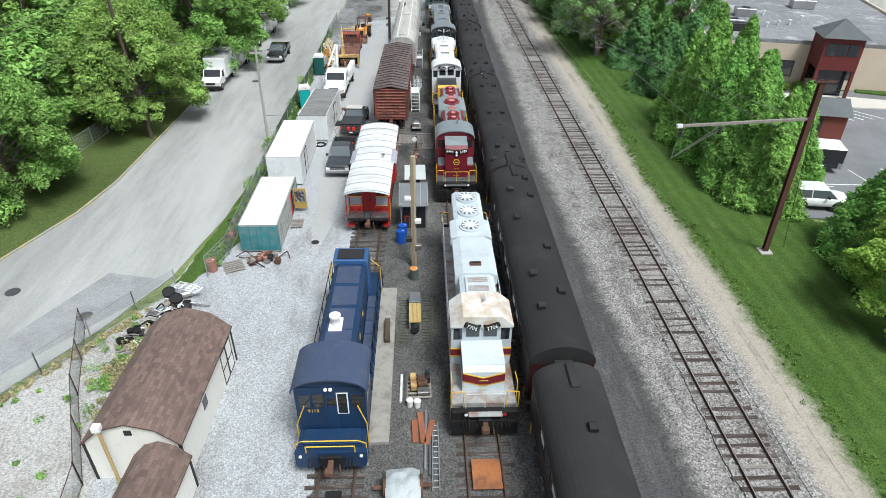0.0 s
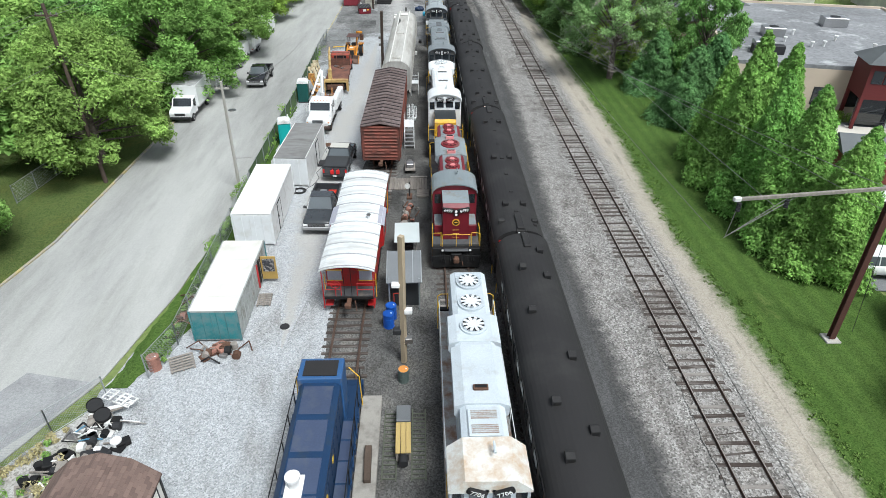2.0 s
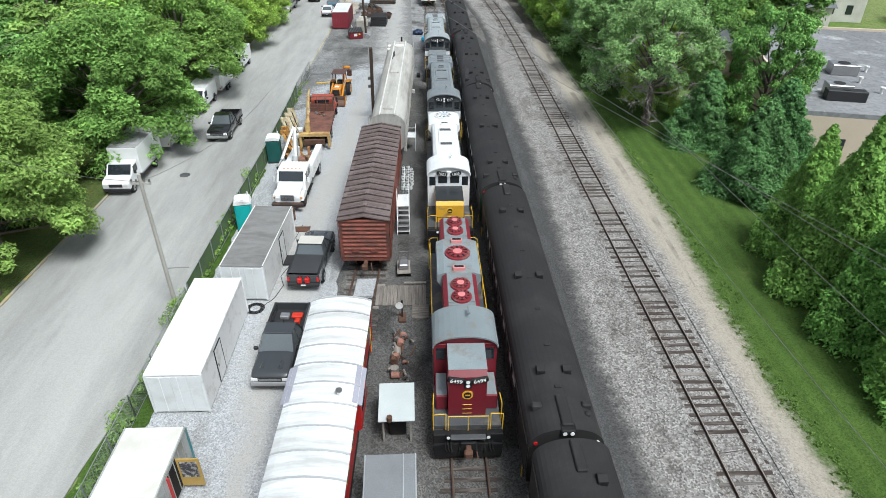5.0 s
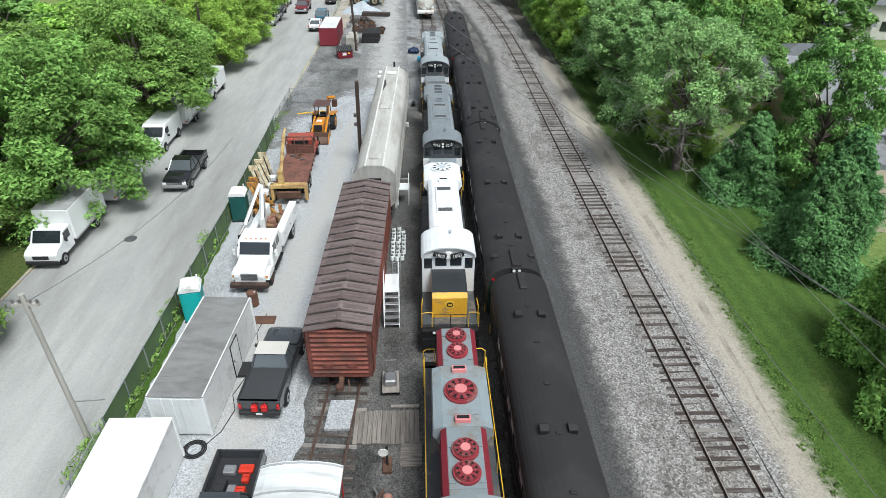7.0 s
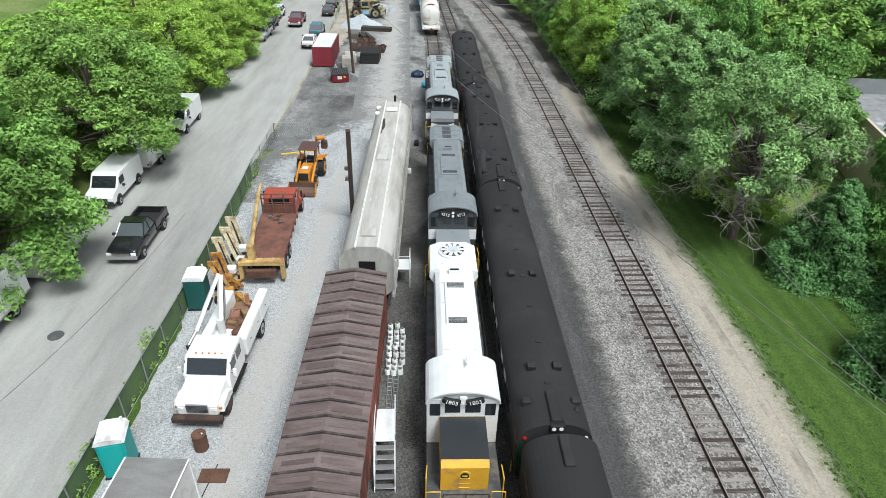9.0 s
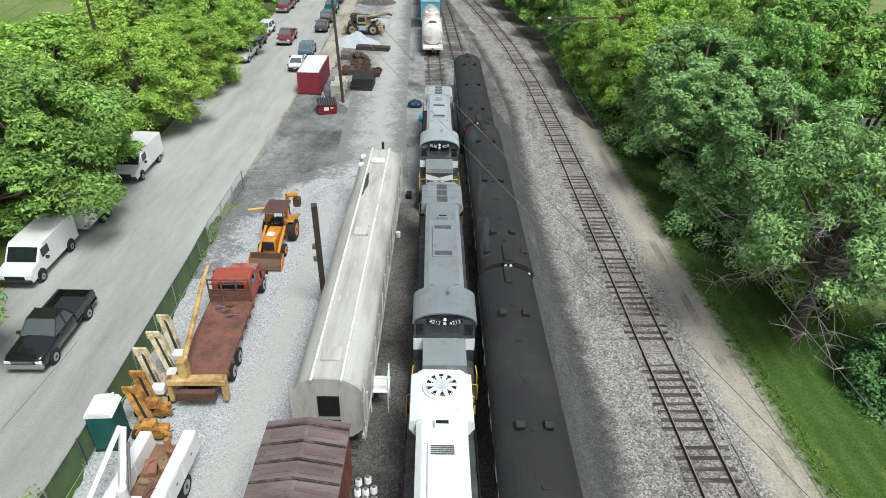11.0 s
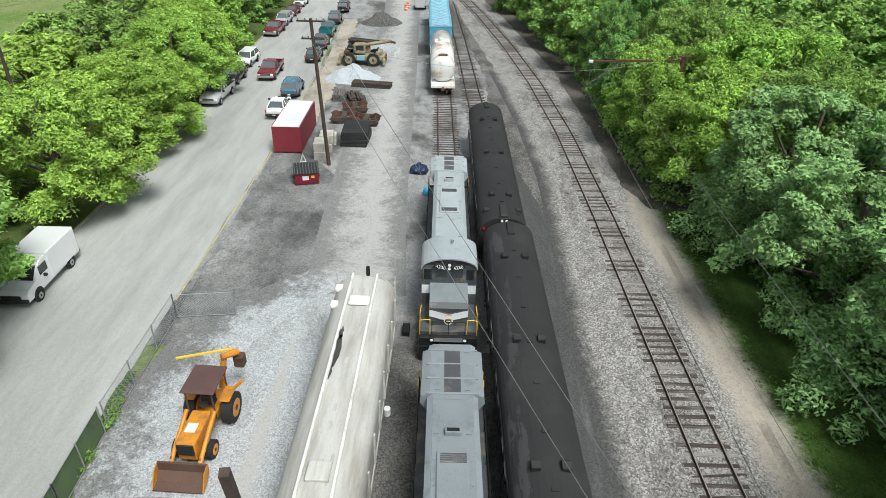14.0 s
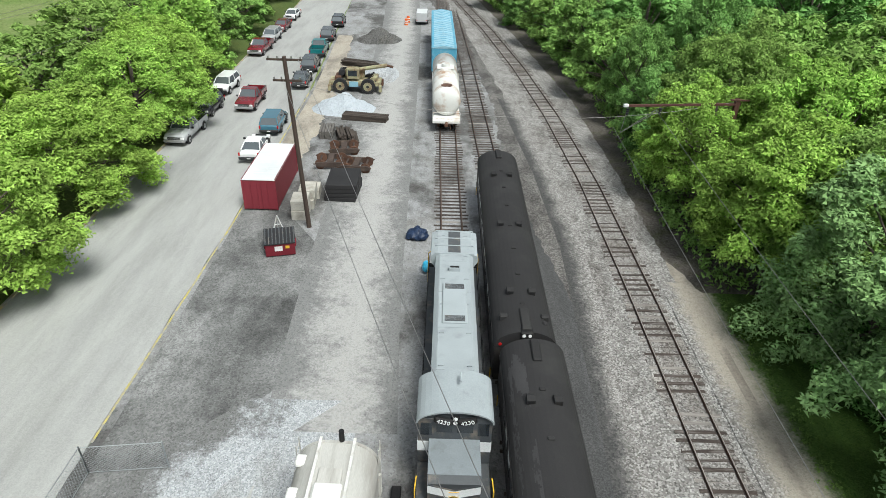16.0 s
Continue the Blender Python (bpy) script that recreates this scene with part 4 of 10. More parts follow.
engine("locomotive", 2.6, 74.1, 18.2, grey_m, deck, grey_m, grey_d, "dark grey locomotive with a curved cab roof and white band", "4213",
       dict(hood_w=1.02, hood_z=4.05, cab0=2.95, cab1=4.9, cab_w=1.46, cab_z=4.5, nose_z=2.9, nose_w=1.0, nose0=0.9, cab_m=grey_d, nose_top_m=grey_m, band=snow, band_z=(2.2, 2.9), hatches=((10.0, 3.4, 0.6),), flare=(14.6, 17.3),
            exhaust=((12.6, 0),), stack_m=grey_m, side_rail_m=black, end_rail_m=black, hood_end=0.5, stripe=snow, stripe2=grey_d, emblem=snow, emblem_z=2.05))
grey_l = loco_paint("light_grey_paint", (0.34, 0.375, 0.39), (0.25, 0.27, 0.28), 0.15)
engine("locomotive", 2.5, 95.2, 18.1, grey_l, deck, grey_l, grey_d, "pale grey locomotive with black and white nose chevrons", "4230",
       dict(hood_w=1.02, hood_z=4.05, cab0=3.0, cab1=5.1, cab_w=1.46, cab_z=4.5, nose_z=2.9, nose_w=1.0, nose0=1.1, cab_m=grey_d, nose_top_m=grey_m, stripe=snow, stripe2=grey_d, band=snow, band_z=(2.2, 2.75), hatches=((10.4, 3.2, 0.6),), flare=(14.9, 17.4),
            exhaust=((13.3, 0),), stack_m=grey_l, emblem=snow, emblem_z=1.8, side_rail_m=black, end_rail_m=black, hood_end=0.7))

# ---- coaches and freight cars ----
coach_black = mat("matt_black_roof", (0.0215, 0.0205, 0.021), 0.75, 0, 0.18, big=0.35, bump=0.1, dirt=(0.034, 0.033, 0.032), dirt_amt=0.28, dirt_scale=0.35)
coach_side = mat("dark_coach_side", (0.022, 0.020, 0.020), 0.5, 0, 0.2, dirt=(0.05, 0.045, 0.04))
coach_green = mat("dark_green_end", (0.012, 0.04, 0.025), 0.5, 0, 0.2)
coach_red = mat("dark_red_end", (0.032, 0.009, 0.011), 0.5, 0, 0.2)
shade = mat("window_blind", (0.55, 0.56, 0.55), 0.7)


def coach(x, y0, y1, end_m, label, vents=(), ribs=True, zr=3.95, lights=True, step=2.6):
    L = y1 - y0
    root = thing("passenger_coach", x, y0, 0.12, 0, label, "railway coach", "coaches on one track")
    prof = [(-1.42, 0.95), (1.42, 0.95), (1.46, 1.3), (1.46, zr - 0.95)] + arc(0, zr - 0.95, 1.46, 0.95, 8, 172, 14) + [(-1.46, zr - 0.95), (-1.46, 1.3)]
    shell = part("body", prism(B(), [p for p in prof if p[1] <= zr - 0.94], 0.12, L - 0.12), coach_side, root)
    roof = part("roof", prism(B(), [(-1.48, zr - 0.97), (1.48, zr - 0.97)] + arc(0, zr - 0.95, 1.48, 0.95, 2, 178, 18), -0.02, L + 0.02), coach_black, root)
    part("end_wall", prism(B(), [(x_ * 0.985, z_ - 0.01) for x_, z_ in prof], 0.0, 0.1), end_m, root)
    part("end_wall", prism(B(), [(x_ * 0.985, z_ - 0.01) for x_, z_ in prof], L - 0.1, L), end_m, root)
    for i in range(int((L - 4) / 1.25)):
        yy = 2.4 + i * 1.25
        for s in (-1, 1):
            w = part("window", box(B(), s * 1.46 - 0.02, s * 1.46 + 0.02, yy, yy + 0.8, 2.05, 2.8), window, shell)
            if (i * 7 + (s > 0)) % 3:
                part("blind", box(B(), s * 1.46 - 0.024, s * 1.46 + 0.024, yy + 0.06, yy + 0.74, 2.45, 2.78), shade, w)
    for s in (-1, 1):
        part("side_rail", box(B(), s * 1.47 - 0.03, s * 1.47 + 0.03, 0.3, L - 0.3, 1.28, 1.4), coach_side, shell)
        part("gutter", box(B(), s * 1.47 - 0.04, s * 1.47 + 0.04, 0.1, L - 0.1, zr - 1.0, zr - 0.93), coach_side, roof)
    for vx, vy in vents:
        zz = zr - 0.95 + 0.95 * math.sqrt(max(0, 1 - (vx / 1.48) ** 2)) - 0.05
        v = part("roof_vent", prism(B(), [(vy - 0.2, zz), (vy + 0.2, zz), (vy + 0.2, zz + 0.22), (vy + 0.08, zz + 0.3), (vy - 0.2, zz + 0.24)], vx - 0.17, vx + 0.17, axis="x"), coach_black, roof)
        # thin black plate on the solid cowl imitates the shade inside it
        part("vent_mouth", box(B(), vx - 0.13, vx + 0.13, vy - 0.206, vy - 0.196, zz + 0.05, zz + 0.2), black, v)
    if ribs:
        k = int(L / step)
        for i in range(k):
            part("roof_hatch", box(B(), -0.13, 0.13, 2.2 + i * step - 0.08, 2.2 + i * step + 0.08, zr - 0.02, zr + 0.06, 0.02), coach_black, roof)
    if lights:
        d = part("roof_duct", box(B(), -0.22, 0.22, 0.1, 1.7, zr - 0.1, zr + 0.12, 0.04), coach_black, roof)
        hl = part("marker_light_box", box(B(), -0.3, 0.3, -0.12, 0.3, zr - 0.35, zr + 0.02, 0.05), black, root)
        for s in (-1, 1):
            part("marker_light", cyl(B(), (s * 0.14, -0.12, zr - 0.16), 0.085, 0.04, "y", 14), lamp_white, hl)
        for s in (-1, 1):
            v = part("roof_vent", box(B(), s * 1.0 - 0.2, s * 1.0 + 0.2, 1.2, 1.5, zr - 0.38, zr - 0.05, 0.05), coach_black, roof)
            part("tail_light", cyl(B(), (s * 1.2, -0.03, zr - 0.75), 0.08, 0.06, "y", 12), red_lens if s < 0 else lamp_white, root)
        ball(bm := B(), (0.95, 0.9, zr - 0.22), 0.14)
        part("dome_vent", bm, coach_black, roof)
    bm = box(B(), -0.42, 0.42, L - 0.05, L + 0.22, 1.2, 3.35, 0.05)
    part("diaphragm", bm, rubber, root)
    bm = box(B(), -0.42, 0.42, -0.22, 0.05, 1.2, 3.35, 0.05)
    part("diaphragm", bm, rubber, root)
    part("duct_end", box(B(), -0.2, 0.2, L - 1.5, L - 0.1, zr - 0.06, zr + 0.13, 0.04), coach_black, roof)
    truck(root, 2.6), truck(root, L - 2.6)
    part("underframe_box", box(B(), -1.2, 1.2, L * 0.3, L * 0.45, 0.4, 1.0, 0.04), black, root)
    part("underframe_box", box(B(), -1.1, 1.1, L * 0.53, L * 0.68, 0.45, 1.0, 0.04), black, root)
    for s in (-1, 1):
        for yy in (0.5, L - 0.9):
            part("step_grab", rods(B(), [(s * 1.5, yy, 0.6), (s * 1.5, yy, 1.25)], 0.03), yellow, root)
    coupler(root, 0.0, -1, 0.85)
    return root


coach(6.1, -2.5, 19.5, coach_side, "matt black coach with a plain arched roof", [(0.2, 18.4), (0.35, 14.0), (-0.6, 9.0), (0.5, 6.0)], ribs=False, lights=False)
coach(6.1, 20.3, 38.7, coach_red, "matt black coach with small cowl vents on its roof", [(-0.55, 2.9), (0.62, 4.1), (-0.55, 5.6), (0.62, 8.2), (-0.6, 11.4), (0.6, 14.2), (-0.55, 15.0), (0.6, 16.6)], ribs=False, zr=4.1, lights=False)
V = [(s * 0.55, 3.2 + 7 * k) for k in range(3) for s in (-1, 1)]
coach(6.05, 39.3, 60.0, coach_side, "black coach with marker lights over the end door", V)
coach(5.95, 60.5, 81.7, coach_green, "black coach with a dark green end and roof hatches", V)
worn_coach = coach(6.1, 82.2, 103.2, coach_side, "black coach with worn patches on the roof", V)
bm = B()
for i in range(240):
    for j in range(24):
        y, a = 1.0 + i * 0.08, 112 + j * 1.8
        if noise.noise((y * 0.35, a * 0.05, 3.0)) + 0.5 * noise.noise((y * 1.4, a * 0.12, 8.0)) + 0.3 * noise.noise((y * 5.0, a * 0.4, 1.0)) > 0.16:
            q = [(1.487 * math.cos(radians(b)), c, 3.0 + 0.957 * math.sin(radians(b))) for b, c in ((a, y), (a, y + 0.08), (a + 1.8, y + 0.08), (a + 1.8, y))]
            bm.faces.new([bm.verts.new(p) for p in q])
bmesh.ops.remove_doubles(bm, verts=bm.verts[:], dist=0.002)
part("worn_patch", bm, mat("worn_roof_grey", (0.045, 0.0435, 0.045), 0.8, 0, 0.2), worn_coach)
coach(5.85, 103.7, 125.2, coach_side, "black coach at the end of the row", V)

# caboose
cab_red = mat("caboose_red", (0.42, 0.02, 0.02), 0.5, 0, 0.15, dirt=(0.2, 0.03, 0.03), dirt_amt=0.2)
cab_roof = mat("caboose_white_roof", (0.74, 0.76, 0.77), 0.6, 0, 0.1, dirt=(0.5, 0.5, 0.49), dirt_amt=0.45, dirt_scale=0.8, stretch=(0.4, 3, 1))
lilac = mat("grey_lilac_panel", (0.36, 0.36, 0.42), 0.6)
root = thing("caboose", -3.78, 36.55, 0.1, -1.1, "bright red caboose with a white ribbed roof", "caboose")
L = 12.2
part("frame", box(B(), -1.42, 1.42, 0.3, L - 0.3, 0.95, 1.15, 0.02), black, root)
for a in (0.35, L - 1.25):
    part("platform", box(B(), -1.42, 1.42, a, a + 0.9, 1.12, 1.2), deck, root)
walls = part("body", box(B(), -1.38, 1.38, 1.25, L - 1.25, 1.15, 3.07), cab_red, root)
up = [(-1.52, 3.1), (-1.2, 3.24), (-0.6, 3.36), (0, 3.4), (0.6, 3.36), (1.2, 3.24), (1.52, 3.1)]
roof = part("roof", prism(B(), up + [(x_, z_ - 0.07) for x_, z_ in up[::-1]], 0.0, L), cab_roof, root)
for i in range(11):
    yy = 0.1 + i * (L - 0.2) / 10
    part("roof_rib", prism(B(), [(x_, z_ + 0.035) for x_, z_ in up] + [(x_, z_ - 0.02) for x_, z_ in up[::-1]], yy - 0.035, yy + 0.035), mat("caboose_roof_seam", (0.40, 0.41, 0.42), 0.7, 0, 0.25), roof)
c = part("chimney", cyl(B(), (0.75, 5.4, 3.42), 0.08, 0.3, seg=12), cab_roof, roof)
part("chimney_cap", cyl(B(), (0.75, 5.4, 3.58), 0.14, 0.05, seg=12), steel, c)
for s in (-1, 1):
    for yy in (2.0, 3.6, 8.4, 10.0):
        w = part("window", box(B(), s * 1.38 - 0.02, s * 1.38 + 0.02, yy, yy + 0.65, 2.1, 2.75), window, walls)
        part("window_frame", box(B(), s * 1.38 - 0.016, s * 1.38 + 0.016, yy - 0.06, yy + 0.71, 2.04, 2.81), yellow, w)
    bay = part("bay_window", prism(B(), [(s * 1.36, 1.3), (s * 1.62, 1.5), (s * 1.62, 2.95), (s * 1.36, 3.1)], 5.2, 7.2), cab_red, walls)
    part("bay_roof", prism(B(), [(s * 1.3, 3.14), (s * 1.7, 2.94), (s * 1.7, 3.0), (s * 1.3, 3.22)], 5.1, 7.3), lilac, bay)
    part("bay_glass", box(B(), s * 1.625 - 0.01, s * 1.625 + 0.01, 5.6, 6.8, 2.1, 2.75), window, bay)
for e, d in ((1.25, -1), (L - 1.25, 1)):
    part("end_door", box(B(), -0.38, 0.38, e - 0.03, e + 0.03, 1.25, 3.05), cab_red, walls)
    for s in (-1, 1):
        a, b = sorted((s * 0.5, s * 1.3))
        part("end_window", box(B(), a, b, e - 0.03, e + 0.03, 2.45, 2.85), window, walls)
        p = part("end_panel", box(B(), a, b, e - 0.035, e + 0.035, 1.65, 2.3), lilac, walls)
        for zz in (1.6, 2.3):
            part("panel_edge", box(B(), a - 0.05, b + 0.05, e - 0.045, e + 0.045, zz, zz + 0.05), yellow, p)
        part("corner_post", rods(B(), [(s * 1.4, e + d * 1.15, 0.5), (s * 1.4, e + d * 1.15, 3.1)], 0.03), cab_red, root)
        bm = rods(B(), [(s * 1.36, e + d * 0.9, 2.0), (s * 0.45, e + d * 0.9, 2.0), (s * 0.45, e + d * 0.9, 1.2)], 0.025)
        rod(bm, (s * 1.36, e + d * 0.9, 1.6), (s * 0.45, e + d * 0.9, 1.6), 0.02)
        part("end_railing", bm, cab_red, root)
        part("grab_rail", rods(B(), [(s * 1.45, e + d * 0.2, 0.6), (s * 1.45, e + d * 0.2, 2.2)], 0.025), yellow, root)
        part("step", box(B(), s * 1.2 - 0.22, s * 1.2 + 0.22, e + d * 0.55 - 0.3, e + d * 0.55 + 0.3, 0.45, 0.52), cab_red, root)
    bm = B()
    for k in range(16):
        a, b = 2 * math.pi * k / 16, 2 * math.pi * (k + 1) / 16
        rod(bm, (-0.75 + 0.25 * math.cos(a), e + d * 0.95, 2.0 + 0.25 * math.sin(a)), (-0.75 + 0.25 * math.cos(b), e + d * 0.95, 2.0 + 0.25 * math.sin(b)), 0.02, 5)
    rods(bm, [(-0.75, e + d * 0.95, 1.2), (-0.75, e + d * 0.95, 2.24)], 0.025), rods(bm, [(-1.0, e + d * 0.95, 2.0), (-0.5, e + d * 0.95, 2.0)], 0.02)
    part("brake_wheel", bm, cab_red, root)
    part("end_ladder", rods(rods(B(), [(0.15, e + d * 0.95, 1.2), (0.15, e + d * 0.95, 3.2)], 0.02), [(-0.25, e + d * 0.95, 1.2), (-0.25, e + d * 0.95, 3.2)], 0.02), black, root)
truck(root, 2.6, (-0.85, 0.85), 0.9, None, 0.42), truck(root, L - 2.6, (-0.85, 0.85), 0.9, None, 0.42)
coupler(root, 0.3, -1), coupler(root, L - 0.3, 1)

# box car
box_red = mat("boxcar_red", (0.23, 0.07, 0.05), 0.75, 0, 0.25, big=1.2, bump=0.15, dirt=(0.10, 0.045, 0.035), dirt_amt=0.5, dirt_scale=1.0, stretch=(1, 1, 0.6))
box_roof = mat("boxcar_faded_roof", (0.165, 0.13, 0.125), 0.8, 0, 0.28, big=1.0, bump=0.2, dirt=(0.10, 0.07, 0.066), dirt_amt=0.5, dirt_scale=0.7, stretch=(0.35, 1.5, 1))
# the shadow lines along the roof ribs are put into this near-black colour
box_rib = mat("boxcar_rib_shadow_line", (0.045, 0.036, 0.036), 0.8, 0, 0.3, dirt=(0.16, 0.12, 0.11), dirt_amt=0.3)
root = thing("box_car", -2.95, 55.5, 0.1, -1.15, "weathered red box car with a ribbed faded roof", "freight car", "freight cars on the yard track")
L = 15.2
walls = part("body", box(B(), -1.5, 1.5, 0.05, L - 0.05, 1.05, 3.93), box_red, root)
up = [(-1.58, 3.98), (0, 4.28), (1.58, 3.98)]
roof = part("roof", prism(B(), up + [(x_, z_ - 0.08) for x_, z_ in up[::-1]], -0.06, L + 0.06), box_roof, root)
rnd = random.Random(5)
for i in range(19):
    yy = 0.3 + i * (L - 0.6) / 18
    part("roof_rib", prism(B(), [(-1.56, 4.03), (-0.8, 4.19), (0, 4.36), (0.8, 4.19), (1.56, 4.03), (1.56, 3.96), (0, 4.24), (-1.56, 3.96)], yy - 0.045, yy + 0.045), box_rib, roof)
    if i < 18:
        for s in (-1, 1):
            yc = yy + (L - 0.6) / 36
            bm = prism(B(), [(s * 0.12, 4.275), (s * 0.7, 4.17), (s * 1.3, 4.045), (s * 1.3, 4.02), (s * 0.7, 4.12), (s * 0.12, 4.23)], yc - 0.1 + rnd.uniform(-0.05, 0.05), yc + 0.12 + rnd.uniform(-0.05, 0.1))
            part("roof_crease", bm, box_roof, roof)
for i in range(10):
    zz = 1.35 + i * 0.28
    for yy, d in ((0.05, -1), (L - 0.05, 1)):
        part("end_rib", prism(B(), [(zz - 0.09, 0), (zz, 0.07), (zz + 0.09, 0)], -1.3, 1.3, m=Matrix(((0, 1, 0, 0), (0, 0, d, yy), (1, 0, 0, 0), (0, 0, 0, 1)))), box_red, walls)
for s in (-1, 1):
    for i in range(14):
        if 5 <= i <= 8:
            continue
        yy = 0.5 + i * (L - 1.0) / 13
        part("side_post", box(B(), s * 1.5 - 0.05, s * 1.5 + 0.05, yy - 0.06, yy + 0.06, 1.1, 3.95), box_red, walls)
    dr = part("sliding_door", box(B(), s * 1.53 - 0.04, s * 1.53 + 0.04, 5.9, 9.3, 1.15, 3.85), box_red, walls)
    for k in range(4):
        part("door_rib", box(B(), s * 1.57 - 0.02, s * 1.57 + 0.02, 6.0, 9.2, 1.5 + k * 0.65, 1.58 + k * 0.65), box_red, dr)
    part("door_track", box(B(), s * 1.55 - 0.05, s * 1.55 + 0.05, 3.5, 9.8, 3.86, 3.93), box_red, walls)
    bm = rods(B(), [(s * 1.58, 0.25, 1.1), (s * 1.58, 0.25, 3.9)], 0.02)
    rods(bm, [(s * 1.58, 0.65, 1.1), (s * 1.58, 0.65, 3.9)], 0.02)
    for k in range(7):
        rod(bm, (s * 1.58, 0.25, 1.3 + k * 0.4), (s * 1.58, 0.65, 1.3 + k * 0.4), 0.016)
    part("ladder", bm, box_red, walls)
    part("side_sill", box(B(), s * 1.42 - 0.06, s * 1.42 + 0.06, 0.3, L - 0.3, 0.85, 1.08), box_red, root)
for a, b in ((-0.8, -0.35), (0.35, 0.8)):
    part("end_plate", box(B(), a, b, -0.06, 0.0, 1.75, 1.95), box_red, walls)
truck(root, 2.2, (-0.85, 0.85), 0.9, None, 0.42), truck(root, L - 2.2, (-0.85, 0.85), 0.9, None, 0.42)
coupler(root, 0.05, -1), coupler(root, L - 0.05, 1)

# covered hopper
hop = mat("hopper_pale_grey", (0.49, 0.48, 0.45), 0.65, 0, 0.14, big=0.5, bump=0.1, dirt=(0.33, 0.31, 0.28), dirt_amt=0.42, dirt_scale=0.7, stretch=(2.2, 0.28, 0.8))
hop_rail = mat("hopper_rail_white", (0.76, 0.75, 0.72), 0.6, 0, 0.1, dirt=(0.5, 0.48, 0.44))
tar = mat("spilt_tar", (0.05, 0.048, 0.045), 0.7, 0, 0.3)
dust = mat("grey_spill_dust", (0.43, 0.42, 0.40), 0.9, 0, 0.2)
root = thing("covered_hopper", -2.3, 72.3, 0.1, -1.15, "long pale grey covered hopper car, streaked with dirt", "freight car", "freight cars on the yard track")
L = 25.0
zc = 3.1
prof = [(-0.9, 0.9), (0.9, 0.9), (1.5, 1.5), (1.52, zc)] + arc(0, zc, 1.52, 1.2, 12, 60, 5) + [(0.62, 4.22), (-0.62, 4.22)] + arc(0, zc, 1.52, 1.2, 120, 168, 5) + [(-1.52, zc), (-1.5, 1.5)]
tub = part("body", prism(B(), prof, 0.6, L - 0.6), hop, root)
for yy in (0.5, L - 0.62):
    part("end_bulkhead", prism(B(), [(x_ * 1.01, z_ * 1.005) for x_, z_ in prof], yy, yy + 0.12), hop, root)
for s in (-1, 1):
    part("roof_rail", box(B(), s * 0.62 - 0.05, s * 0.62 + 0.05, 0.4, L - 0.4, 4.2, 4.3), hop_rail, tub)
    for i in range(14):
        yy = 1.0 + i * (L - 2.0) / 13
        part("side_post", box(B(), s * 1.53 - 0.06, s * 1.53 + 0.06, yy - 0.06, yy + 0.06, 1.5, 3.1), hop, tub)
    part("side_sill", box(B(), s * 1.45 - 0.08, s * 1.45 + 0.08, 0.2, L - 0.2, 1.1, 1.35), hop, root)
    for yy in (0.25, L - 0.75):
        bm = rods(B(), [(s * 1.5, yy, 1.0), (s * 1.5, yy, 4.1)], 0.025)
        rods(bm, [(s * 1.5, yy + 0.45, 1.0), (s * 1.5, yy + 0.45, 4.1)], 0.025)
        for k in range(8):
            rod(bm, (s * 1.5, yy, 1.2 + k * 0.38), (s * 1.5, yy + 0.45, 1.2 + k * 0.38), 0.018)
        part("ladder", bm, hop, root)
for k in range(3):
    part("roof_hatch", box(B(), -0.42, 0.42, 1.6 + k * 10.4, 2.4 + k * 10.4, 4.22, 4.36, 0.03), hop, tub)
for yy in (6.0, 12.3, 18.6):
    part("discharge_chute", prism(B(), [(yy - 1.4, 0.95), (yy + 1.4, 0.95), (yy + 0.4, 0.35), (yy - 0.4, 0.35)], -0.8, 0.8, axis="x"), hop, root)
def blot(cx, cy, a, b, seed):
    r = random.Random(seed)
    return [(cx + a * math.cos(k * 0.524) * r.uniform(0.5, 1.3), cy + b * math.sin(k * 0.524) * r.uniform(0.6, 1.2)) for k in range(12)]


for k, (cx, cy, a, b) in enumerate(((-0.44, 18.9, 0.13, 1.1), (-0.46, 19.9, 0.1, 0.5), (-0.5, 17.4, 0.05, 0.6), (0.35, 22.3, 0.1, 0.22))):
    part("tar_stain", prism(B(), blot(cx, cy, a, b, k), 4.221, 4.225, axis="z"), tar, tub)
part("round_hatch", box(B(), -0.5, 0.5, 21.9, 22.6, 4.22, 4.4, 0.08), hop_rail, tub)
for yy in (22.2, 23.6):
    part("side_lid", box(B(), -1.42, -1.05, yy, yy + 0.45, 3.75, 4.0, 0.06), hop_rail, tub)
for i in range(17):
    for cx in (-0.3, 0.05, 0.35):
        if (i * 7 + int(cx * 10)) % 3:
            part("dust_stain", prism(B(), blot(cx, 5.5 + i * 0.9 + cx * 0.9, 0.07, 0.26, i * 3 + int(cx * 10)), 4.2205, 4.223, axis="z"), dust, tub)
part("brake_tank", cyl(B(), (0, 0.35, 1.7), 0.28, 0.9, "x", 14), black, root)
# the hollow end's darkness is a solid black box set on the bulkhead
part("end_opening", box(B(), -0.45, 0.45, 0.44, 0.5, 2.2, 3.3), black, root)
part("vent_pipe", cyl(B(), (0.15, L - 0.5, 4.5), 0.1, 0.5, seg=10), black, root)
truck(root, 2.2, (-0.85, 0.85), 0.9, None, 0.42), truck(root, L - 2.2, (-0.85, 0.85), 0.9, None, 0.42)
coupler(root, 0.2, -1), coupler(root, L - 0.2, 1)

# end-cab switcher
root = thing("switcher_locomotive", -3.93, 17.0, 0.1, 0.0, "dark blue end-cab switcher with yellow handrails", "locomotive", "locomotives in the yard")
L = 13.1
part("frame", box(B(), -1.42, 1.42, 0.5, L - 0.4, 1.1, 1.4, 0.02), navy, root)
